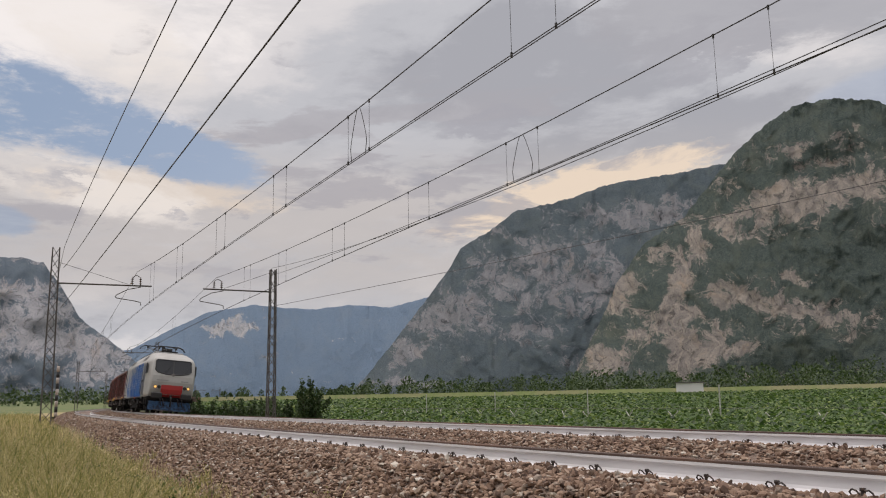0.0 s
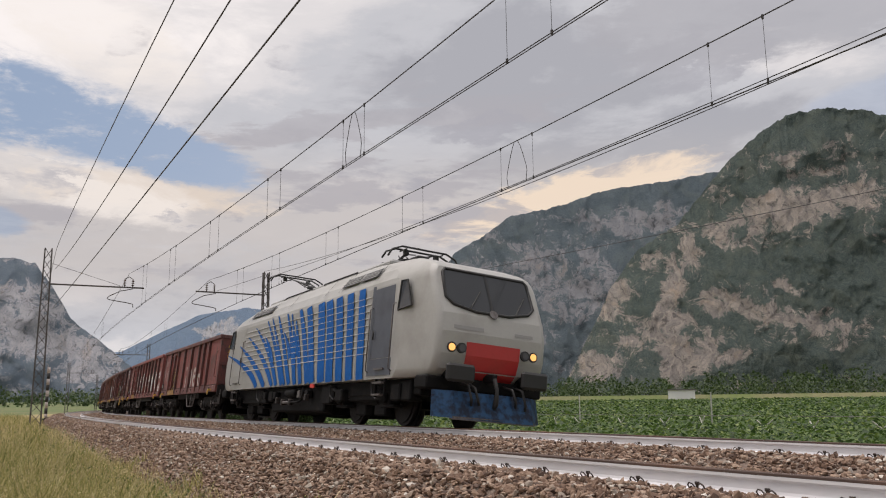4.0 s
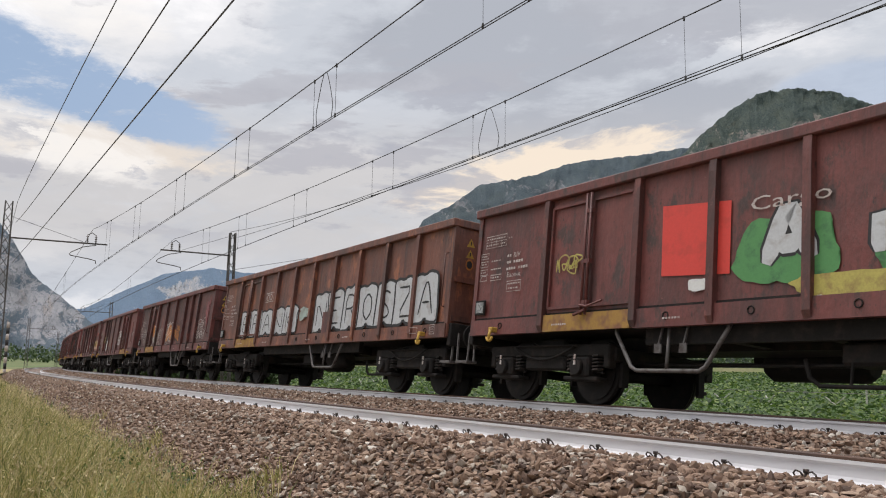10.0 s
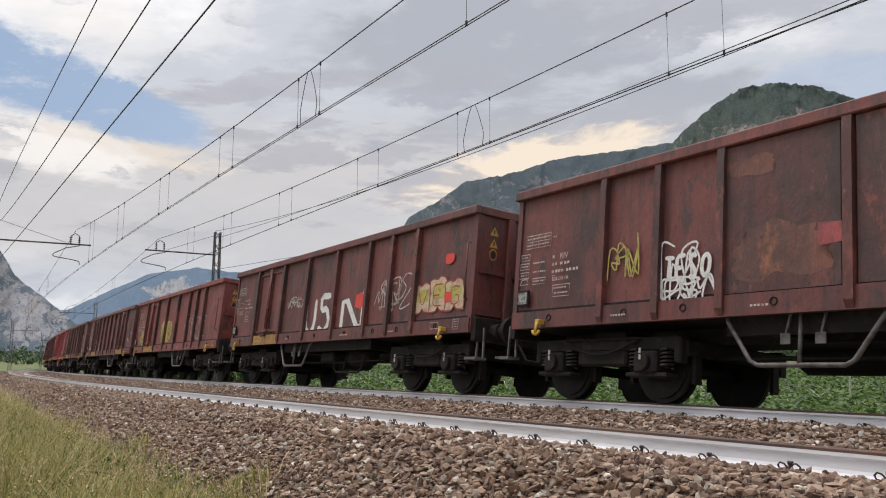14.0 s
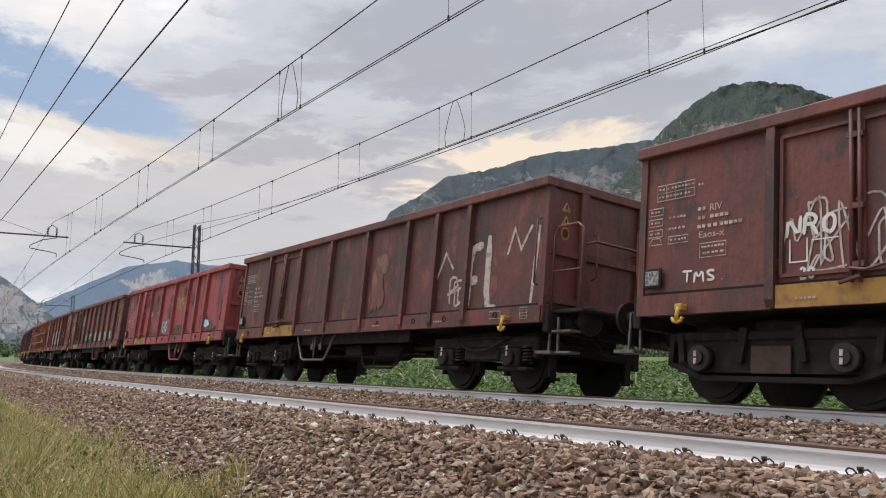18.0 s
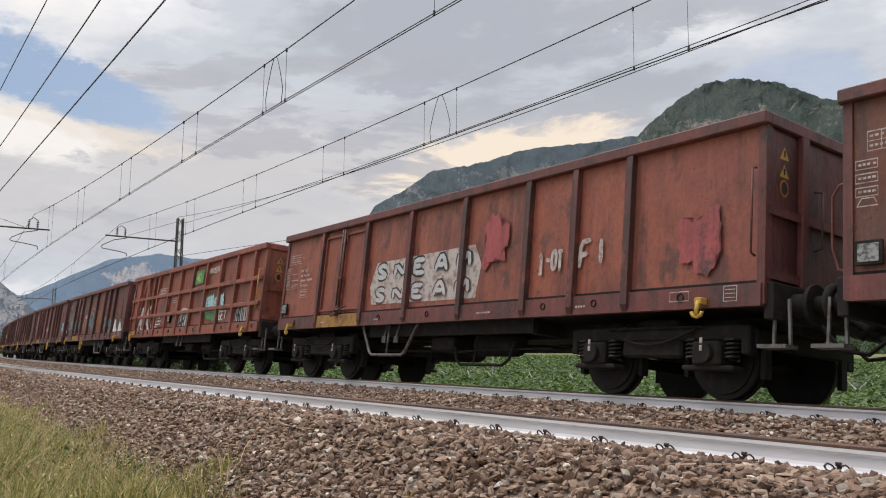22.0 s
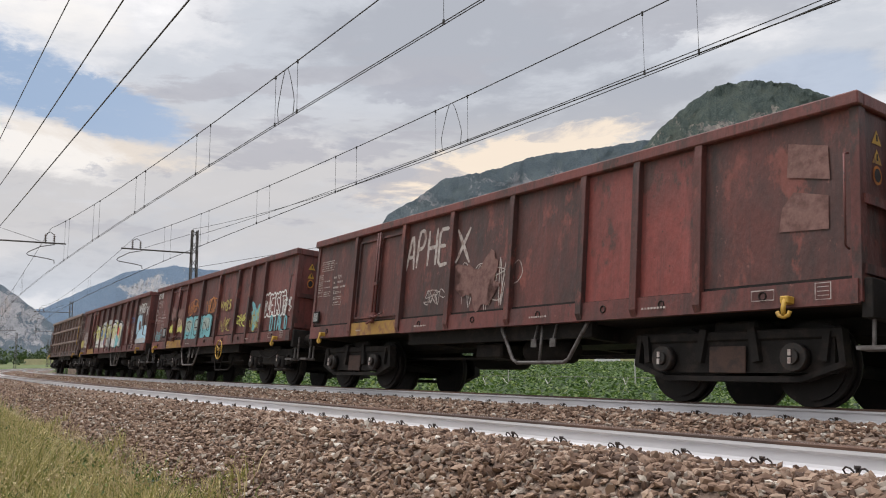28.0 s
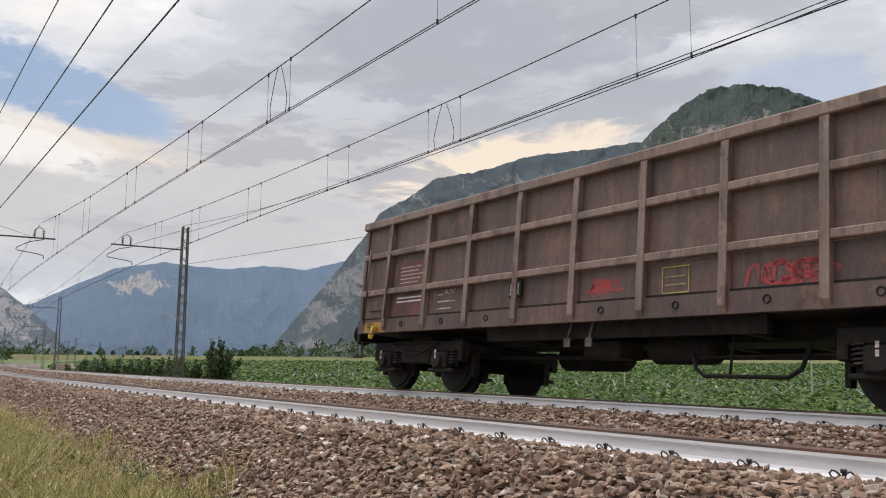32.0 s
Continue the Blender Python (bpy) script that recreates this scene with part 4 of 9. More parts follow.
    def print_bars(self, lines, width, material):
        """Small print that cannot be read."""
        ob = self.strokes(lines, width, material, "stencil_print")
        tagged(ob, "small white stencilled print", "", "", "stuff")
        return ob

    def stencils(self, rnd, up=0.25):
        """The painted data panel by the rear corner: framed load table, pictograms and bars of figures."""
        m, tail = M_STENCIL, self.half + self.h
        frames, bars, bold = [], [], []

        def frame_at(r0, r1, z0, z1):
            q = [(tail - r0, up + z0), (tail - r1, up + z0), (tail - r1, up + z1), (tail - r0, up + z1)]
            frames.append(q + q[:2])

        def row(r0, r1, z, out, sizes, gap):
            at = r0
            while at < r1 - sizes[0] * 0.6:
                q = rnd.choice(sizes)
                out.append([(tail - at, up + z + rnd.uniform(-0.003, 0.003)), (tail - at - q, up + z)])
                at += q + rnd.choice((gap, gap, gap, gap * 2.2))

        frame_at(0.24, 0.82, 2.24, 2.44)
        for r0 in (0.38, 0.53, 0.68):
            frames.append([(tail - r0, up + 2.24), (tail - r0, up + 2.44)])
        frames.append([(tail - 0.24, up + 2.34), (tail - 0.82, up + 2.34)])
        row(0.26, 0.80, 2.39, bars, (0.03, 0.038), 0.018)
        row(0.26, 0.80, 2.29, bars, (0.03, 0.038), 0.018)
        row(0.88, 0.97, 2.36, bars, (0.025,), 0.02)
        for z in (2.06, 1.92, 1.78):
            frame_at(0.12, 0.34, z, z + 0.09)
            row(0.15, 0.32, z + 0.045, bars, (0.03, 0.036), 0.014)
        frames.append([(tail - 0.13, up + 1.68), (tail - 0.18, up + 1.76), (tail - 0.30, up + 1.76), (tail - 0.34, up + 1.68), (tail - 0.13, up + 1.68)])
        row(0.44, 0.70, 2.00, bars, (0.03, 0.036), 0.014)
        row(0.44, 0.74, 1.86, bars, (0.03, 0.036), 0.014)
        frame_at(0.44, 0.74, 1.67, 1.76)
        row(0.47, 0.72, 1.715, bars, (0.03, 0.036), 0.014)
        row(0.88, 0.99, 2.05, bold, (0.045,), 0.018)
        self.text("RIV", tail - 1.22, tail - 1.05, up + 2.01, up + 2.095, m)
        row(0.88, 0.99, 1.94, bold, (0.045,), 0.018)
        row(1.06, 1.32, 1.94, bold, (0.045, 0.05), 0.018)
        row(0.88, 1.14, 1.83, bold, (0.048,), 0.016)
        row(1.20, 1.50, 1.83, bold, (0.048,), 0.016)
        self.text("Eaos-x", tail - 1.26, tail - 0.90, up + 1.69, up + 1.77, m)
        frame_at(0.92, 1.29, 1.45, 1.62)
        row(0.95, 1.27, 1.575, bars, (0.03, 0.036), 0.014)
        row(0.97, 1.25, 1.50, bars, (0.036, 0.05), 0.014)
        tagged(self.strokes(frames, 0.013, m, "data_frame"), "thin white stencilled frames", "", "", "stuff")
        self.print_bars(bars, 0.042, m)
        tagged(self.strokes(bold, 0.075, m, "stencil_figures"), "white stencilled figures", "", "", "stuff")
        # small marks along the sill
        marks = []
        for r0 in (2.2, 4.4, 7.6, 9.8):
            for k in range(rnd.randint(4, 8)):
                marks.append([(tail - r0 - 0.05 * k, 1.10), (tail - r0 - 0.05 * k - 0.034, 1.10)])
        y, self.y = self.y, -1.3465
        self.print_bars(marks, 0.045, m)
        # a framed field and a small load table on the sill by the leading corner
        lead, lines = self.half - self.h, []
        for a, b, z0, z1 in ((0.92, 1.20, 1.09, 1.20), (0.27, 0.44, 1.06, 1.23)):
            q = [(lead + a, z0), (lead + b, z0), (lead + b, z1), (lead + a, z1)]
            lines.append(q + q[:2])
        for z in (1.10, 1.145, 1.19):
            lines.append([(lead + 0.29, z), (lead + 0.42, z)])
        tagged(self.strokes(lines, 0.013, m, "sill_table"), "thin white stencilled frames", "", "", "stuff")
        self.y = y


# hand-sprayed capitals on a grid of 8 by 8: lines parted by bars, points by blanks
GLYPHS = {"A": "00 38 58 80|23 63", "B": "00 08 58 76 54 04|54 72 70 00", "C": "77 48 17 11 40 71", "D": "00 08 48 76 72 40 00", "E": "78 08 04 00 70|04 54", "F": "00 08 78|04 54",
          "G": "77 48 17 11 40 71 74 44", "H": "00 08|04 84|88 80", "I": "40 48", "J": "68 62 40 11", "K": "00 08|78 04 70", "L": "08 00 70", "M": "00 18 43 78 80", "N": "00 08 80 88",
          "O": "40 12 16 48 76 72 40", "P": "00 08 58 76 54 04", "Q": "40 12 16 48 76 72 40|52 80", "R": "00 08 58 76 54 04|44 80", "S": "77 48 17 25 63 71 40 11", "T": "08 88|48 40",
          "U": "08 02 40 72 78", "V": "08 40 88", "W": "08 20 46 60 88", "X": "08 80|88 00", "Y": "08 44 88|44 40", "Z": "08 88 00 80", "0": "40 12 16 48 76 72 40", "1": "16 48 40|10 70",
          "2": "17 48 76 00 80", "3": "18 78 45 72 40 11", "4": "60 68 02 82", "5": "78 18 15 55 72 40 01", "6": "67 28 12 40 72 54 13", "8": "44 16 48 76 44 12 40 72 44", "-": "14 74", ".": "30 31",
          "e": "04 64 66 37 15 12 31 61", "i": "30 36|38 39", "n": "10 16|14 46 65 60", "s": "65 46 15 33 62 40 11"}


# ---- open wagons ----
SHORT = (0.0, 1.95, 2.95, 3.95, 5.55, 7.2, 8.8, 10.7, 12.6)
EVEN = (0.0, 1.28, 2.60, 3.92, 5.24, 6.55, 7.84, 9.15, 10.47, 12.37, 14.1)
LONG = (0.0, 1.92, 3.9, 5.22, 6.5, 7.78, 9.08, 10.36, 12.3, 14.2)
LONG_ONE = (0.0, 1.95, 2.95, 3.95, 5.22, 6.5, 7.78, 9.08, 10.36, 12.3, 14.2)


def door_leaf(root, x0, x1, paint, trim):
    w = x1 - x0
    key = ("door_leaf", round(w, 2))

    def build():
        bm = bmesh.new()
        box(bm, 0.0, w, -1.288, -1.26, 1.24, 3.06)
        for a, b in (((0.05, -1.305, 1.36), (0.05, -1.305, 2.92)), ((w - 0.05, -1.305, 1.36), (w - 0.05, -1.305, 2.92)), ((0.05, -1.305, 1.36), (w - 0.05, -1.305, 1.36)), ((0.05, -1.305, 2.92), (w - 0.05, -1.305, 2.92))):
            bar(bm, a, b, 0.05, 0.04)
        bmesh.ops.recalc_face_normals(bm, faces=bm.faces)
        return bm
    return put("door_leaf", key, build, paint, root, (x0, 0, 0))


def lock_bar_bm():
    bm = bmesh.new()
    for dx in (-0.045, 0.045):
        tube(bm, [(dx, -1.37, 1.22), (dx, -1.37, 3.02)], 0.021, 6)
    for z in (1.4, 2.0, 2.75):
        box(bm, -0.085, 0.085, -1.385, -1.33, z - 0.03, z + 0.03)
    tube(bm, [(-0.05, -1.40, 1.36), (0.12, -1.415, 1.33), (0.42, -1.40, 1.40)], 0.018, 5)
    tube(bm, [(0.06, -1.40, 1.28), (-0.16, -1.41, 1.22)], 0.024, 5)
    return bm


def post_bm():
    bm = bmesh.new()
    rings = []
    for z, y, w in ((1.01, -1.345, 0.045), (1.10, -1.385, 0.055), (2.90, -1.385, 0.055), (3.06, -1.375, 0.055)):
        rings.append([bm.verts.new(p) for p in ((-w, -1.27, z), (w, -1.27, z), (w, y, z), (-w, y, z))])
    for a, b in zip(rings, rings[1:]):
        for k in range(4):
            bm.faces.new((a[k], a[(k + 1) % 4], b[(k + 1) % 4], b[k]))
    bm.faces.new(rings[0][::-1])
    bm.faces.new(rings[-1])
    bmesh.ops.recalc_face_normals(bm, faces=bm.faces)
    return bm


def end_wall(root, sx, h, paint):
    """The sheet of an end wall, its two posts, two cross ribs and corner angles."""
    turn = None if sx > 0 else (0, 0, math.pi)
    at = (sx * h, 0, 0)
    wall = put("end_wall", "end_wall", lambda: boxes((-0.05, 0.0, -1.265, 1.265, 1.02, 3.06)), paint, root, at, turn)
    for y in (-0.62, 0.62):
        put("end_post", "end_post", lambda: boxes((0.0, 0.075, -0.07, 0.07, 1.27, 3.05), bevel=0.01), paint, wall, (0, y, 0))
    for z in (1.36, 2.08):
        put("end_rib", "end_rib", lambda: boxes((0.0, 0.05, -1.26, 1.26, -0.05, 0.05)), paint, wall, (0, 0, z))
    for y in (-1.26, 1.26):
        put("corner_angle", "corner_angle", lambda: boxes((-0.07, 0.03, -0.06, 0.06, 1.02, 3.06)), paint, wall, (0, y, 0))


def underframe(root, h):
    """The black frame below the body, piece by piece."""
    r2 = round(h, 2)
    put("floor_frame", ("floor_frame", r2), lambda: boxes((-h, h, -1.25, 1.25, 1.02, 1.24)), M_UNDER, root, label="black steel floor frame")
    put("centre_sill", ("centre_sill", r2), lambda: boxes((-h + 0.13, h - 0.13, -0.35, 0.35, 0.80, 1.016)), M_UNDER, root)
    for y in (-1.10, 1.10):
        put("side_sill", ("side_sill", r2), lambda: boxes((-h + 3.9, h - 3.9, -0.05, 0.05, 0.80, 1.016)), M_UNDER, root, (0, y, 0))
    for x in (-1.9, -0.6, 0.9, 2.1):
        put("cross_member", "cross_member", lambda: boxes((-0.08, 0.08, -1.04, 1.04, 0.82, 1.012)), M_UNDER, root, (x, 0, 0))
    put("brake_cylinder", "brake_cylinder", lambda: tube(bmesh.new(), [(0.4, -0.58, 0.70), (0.5, -0.58, 0.70), (1.4, -0.58, 0.70), (1.5, -0.58, 0.70)], [0.14, 0.20, 0.20, 0.12], 14), M_UNDER, root)
    put("air_tank", "air_tank", lambda: tube(bmesh.new(), [(-2.6, 0.62, 0.72), (-2.5, 0.62, 0.72), (-1.2, 0.62, 0.72), (-1.1, 0.62, 0.72)], [0.15, 0.22, 0.22, 0.15], 14), M_UNDER, root)
    put("brake_valve", "brake_valve", lambda: boxes((-0.55, 0.15, -0.95, -0.45, 0.56, 0.80), bevel=0.03), M_UNDER, root)
    put("brake_rod", ("brake_rod", r2), lambda: tube(bmesh.new(), [(-h + 1.5, -0.40, 0.62), (h - 1.5, -0.40, 0.60)], 0.03, 6), M_UNDER, root)
    for sx in (-1, 1):
        put("headstock", "headstock", lambda: boxes((-0.06, 0.06, -1.28, 1.28, 0.86, 1.26), bevel=0.01), M_UNDER, root, (sx * (h + 0.055), 0, 0))


def trapeze_bm():
    bm = bmesh.new()
    pts = [(-0.95, -1.22, 1.02), (-0.93, -1.24, 0.95), (-0.62, -1.25, 0.50), (-0.52, -1.25, 0.45), (0.52, -1.25, 0.45), (0.62, -1.25, 0.50), (0.93, -1.24, 0.95), (0.95, -1.22, 1.02)]
    tube(bm, pts, 0.028, 8)
    tube(bm, [(0.0, -1.25, 0.46), (0.0, -1.22, 1.0)], 0.024, 6)
    return bm


def loop_bm():
    bm = bmesh.new()
    pts = [(-0.75, -0.95, 0.62), (-0.68, -0.97, 0.42), (-0.55, -0.98, 0.33), (0.55, -0.98, 0.33), (0.70, -0.97, 0.42), (0.80, -0.95, 0.70)]
    tube(bm, pts, 0.026, 6)
    tube(bm, [(-0.2, -0.97, 0.34), (-0.2, -0.9, 0.85)], 0.018, 5)
    tube(bm, [(-0.9, -0.9, 0.55), (1.6, -0.9, 0.60)], 0.016, 5)
    return bm


def gear_bm():
    """A brake change-over lever with its plate."""
    bm = bmesh.new()
    box(bm, -0.06, 0.06, -1.235, -1.215, 0.68, 0.80)
    bar(bm, (0, -1.225, 0.76), (0.05, -1.2, 1.02), 0.025)
    return bm


def hand_wheel_bm():
    bm = bmesh.new()
    ring = [(0.26 * math.cos(k * math.tau / 20), 0, 0.26 * math.sin(k * math.tau / 20)) for k in range(21)]
    tube(bm, ring, 0.016, 6, cap=False)
    for k in range(3):
        a = k * math.tau / 3 + 0.5
        tube(bm, [(0, 0, 0), (0.26 * math.cos(a), 0, 0.26 * math.sin(a))], 0.013, 5)
    disc(bm, (0, 0.03, 0), (0, 1, 0), 0.045, 0.10, 10)
    return bm


def sign_bm(kind):
    bm = bmesh.new()
    if kind == "triangle":
        vs = [bm.verts.new((0, y, z)) for y, z in ((-0.09, 0), (0.09, 0), (0, 0.16))]
        bm.faces.new(vs)
    else:
        vs = [bm.verts.new((0, 0.085 * math.cos(k * math.tau / 16), 0.085 + 0.105 * math.sin(k * math.tau / 16))) for k in range(16)]
        bm.faces.new(vs)
    for f in bm.faces:
        f.normal_update()
        if f.normal.x < 0:
            f.normal_flip()
    return bm


def sign_inner_bm(kind):
    bm = bmesh.new()
    if kind == "triangle":
        box(bm, 0.001, 0.004, -0.012, 0.012, 0.035, 0.105)
    else:
        vs = [bm.verts.new((0.003, 0.06 * math.cos(k * math.tau / 16), 0.085 + 0.075 * math.sin(k * math.tau / 16))) for k in range(16)]
        bm.faces.new(vs)
    for f in bm.faces:
        f.normal_update()
        if len(bm.faces) == 1 and f.normal.x < 0:
            f.normal_flip()
    return bm


def handrail_bm(h):
    return tube(bmesh.new(), [(0, 0, 0), (0, -0.07, 0.02), (0, -0.07, h - 0.02), (0, 0, h)], 0.014, 6)


def fittings(root, h, rnd, paint, rail_paint, wheel_at=None, trap_paint=None, tz=-2.3, plated=False):
    """Bogies, buffers, hooks, steps and brake gear, alike on all the wagons."""
    underframe(root, h)
    for sx in (-1, 1):
        (plate_bogie if plated else bogie)(root, sx * (h - 1.73))
        for sy in (-1, 1):
            put("buffer", "buffer", buffer_bm, M_UNDER, root, (sx * h, sy * 0.875, 1.05), None if sx > 0 else (0, 0, math.pi))
        put("rope_hook", "rope_hook", hook_bm, M_YELLOW, root, (sx * (h - 0.74), -1.36, 1.05), label="chipped yellow rope hook")
        put("step", "step", step_bm, M_STEP, root, (sx * (h + 0.16), -1.28, 0.56))
        put("screw_coupling", "coupling", lambda: tube(tube(bmesh.new(), [(0, 0, 1.02), (0.3, 0, 0.98), (0.55, 0, 0.80)], 0.05, 8), [(0.05, -0.35, 0.95), (0.35, -0.35, 0.62), (0.62, -0.30, 0.58), (0.78, -0.2, 0.75)], 0.026, 6), M_UNDER, root, (sx * h, 0, 0), None if sx > 0 else (0, 0, math.pi))
    if tz is not None:
        put("trapeze_step", "trapeze", trapeze_bm, trap_paint or M_STEP, root, (tz, 0, 0), label="bent pipe guard under the sill")
    else:
        tz = -0.4
    put("brake_loop", "loop", loop_bm, M_UNDER, root, (tz + 2.5, 0, 0))
    for dx in (-0.2, 0.22):
        put("brake_lever", "gear", gear_bm, M_STEP, root, (tz + dx, 0.02, 0))
    if wheel_at is not None:
        put("hand_wheel", "hand_wheel", hand_wheel_bm, M_YELLOW, root, (h - wheel_at, -1.40, 0.86), label="yellow spoked brake wheel")
    # warning signs on the leading end
    for k, kind in enumerate(("triangle", "triangle", "round")):
        sg = put("warning_sign", ("sign", kind), lambda kind=kind: sign_bm(kind), M_YELLOW if kind == "triangle" else M_ORANGE, root, (h + 0.006, -0.95, 2.72 - 0.21 * k), label="small yellow warning sign")
        put("sign_mark", ("sign_mark", kind), lambda kind=kind: sign_inner_bm(kind), M_BLACK, sg, (0.002, 0, 0))
    put("handrail", ("handrail", 1.0), lambda: handrail_bm(1.0), rail_paint, root, (h - 0.07, -1.36, 1.55))
    put("handrail", "end_rail", lambda: tube(bmesh.new(), [(0.02, 0, 0), (0.12, 0, 0.02), (0.12, 0, 0.68), (0.02, 0, 0.70)], 0.014, 6), rail_paint, root, (h + 0.02, -0.40, 1.75))
    put("handrail", "rear_rail", lambda: tube(bmesh.new(), [(0.0, 0, 0), (-0.20, 0, 0.06), (-0.26, 0, 0.30), (-0.26, 0, 0.85), (-0.18, 0, 0.96), (0.0, 0, 1.0)], 0.016, 6), rail_paint, root, (-h - 0.03, -1.05, 1.32))
    put("handrail", "end_rail_low", lambda: tube(bmesh.new(), [(0, -0.3, 0), (0.10, -0.3, 0.02), (0.10, 0.3, 0.02), (0, 0.3, 0)], 0.014, 6), rail_paint, root, (h + 0.02, 0.75, 2.25))


def note_board(root, x, z, q=1.0):
    b = put("note_board", "note_board", lambda: boxes((-0.14, 0.14, -0.03, 0.0, 0, 0.25), bevel=0.008), M_UNDER, root, (x, -1.325, z), label="small framed consignment board")
    b.scale = (q, 1, q)
    put("paper", "board_paper", lambda: boxes((-0.105, 0.105, -0.036, -0.031, 0.035, 0.215)), M_GLASS_PLATE, b)


def open_wagon(L, kind, paint, seed, label, trim=None, wheel_at=None, rail_paint=None, trap_paint=None):
    """A four-axle box wagon open at the top: posts, sheet panels, doors."""
    rnd = random.Random(seed)
    root = empty("open_wagon")
    tagged(root, label, "freight wagon", "wagons of the train")
    trim = trim or paint
    cuts = {"long": LONG, "even": EVEN, "long_one": LONG_ONE}.get(kind, SHORT)
    if kind == "front":
        cuts = [cuts[-1] - d for d in cuts[::-1]]
    Lb = cuts[-1]
    h = Lb / 2
    doors = [1, 7] if kind == "long" else [8] if kind in ("even", "long_one") else [1] if kind == "front" else [6]
    for sy in (-1, 1):
        flip = None if sy < 0 else (0, 0, math.pi)
        for i, (a, b) in enumerate(zip(cuts, cuts[1:])):
            x0, x1 = h - b, h - a
            if sy > 0:
                x0, x1 = -x1, -x0
            holder = root
            if i in doors and sy < 0:
                xm = (x0 + x1) / 2
                for q0, q1 in ((x0 + 0.06, xm - 0.01), (xm + 0.01, x1 - 0.06)):
                    door_leaf(root, q0, q1, paint, trim)
                put("lock_bar", "lock_bar", lock_bar_bm, trim, root, (xm, 0, 0), label="pair of vertical door locking rods")
                put("sill_plate", ("sill_plate", round(x1 - x0, 2)), lambda w=x1 - x0: boxes((0.06, w - 0.06, -1.352, -1.30, 1.005, 1.255)), M_OCHRE, root, (x0, 0, 0), label="ochre sill plate under the doors")
            else:
                w = x1 - x0
                p = put("side_panel", ("side_panel", round(w, 2)), lambda w=w: boxes((0, w, -1.29, -1.265, 1.24, 3.06)), paint, root, (x0, 0, 0) if sy < 0 else (-x0, 0, 0), flip)
                put("sill", ("sill", round(w, 2)), lambda w=w: boxes((0, w, -1.345, -1.25, 1.0, 1.252)), trim, root, (x0, 0, 0) if sy < 0 else (-x0, 0, 0), flip)
                if sy < 0 and rnd.random() < 0.7:
                    put("lashing_eye", "lashing_eye", lambda: tube(bmesh.new(), [(0.045 * math.cos(k * 0.7), -1.35, 0.045 * math.sin(k * 0.7)) for k in range(10)], 0.009, 5), M_UNDER, root, (x0 + w * 0.45, 0, 1.14))
        for d in cuts[1:-1]:
            put("post", "post", post_bm, trim if trim in (P_PINK, P_ORANGE) else P_DARK, root, (h - d, 0, 0), flip)
    for sx in (-1, 1):
        end_wall(root, sx, h, trim)
    put("top_rail", ("top_rail", round(h, 2)), lambda: boxes((-h - 0.06, h + 0.06, -1.39, -1.27, 3.05, 3.20), (-h - 0.06, h + 0.06, 1.27, 1.39, 3.05, 3.20),
                                                            (-h - 0.06, -h + 0.06, -1.27, 1.27, 3.05, 3.198), (h - 0.06, h + 0.06, -1.27, 1.27, 3.05, 3.198), bevel=0.015), trim, root, label="rust-worn top rail")
    put("floor", ("floor", round(h, 2)), lambda: boxes((-h + 0.05, h - 0.05, -1.30, 1.30, 1.25, 1.29)), M_UNDER, root)
    fittings(root, h, rnd, paint, rail_paint or trim, wheel_at, trap_paint, h - GUARD[seed - 1], seed in (9, 18))
    if seed == 19:
        note_board(root, -h + 1.5, 1.38, 1.35)
    else:
        note_board(root, -h + 0.24, 1.34)
    root["length"] = Lb
    return root, Side(root, h + SHIFT[seed - 1] - AHEAD.get(seed, 0.0), h), rnd


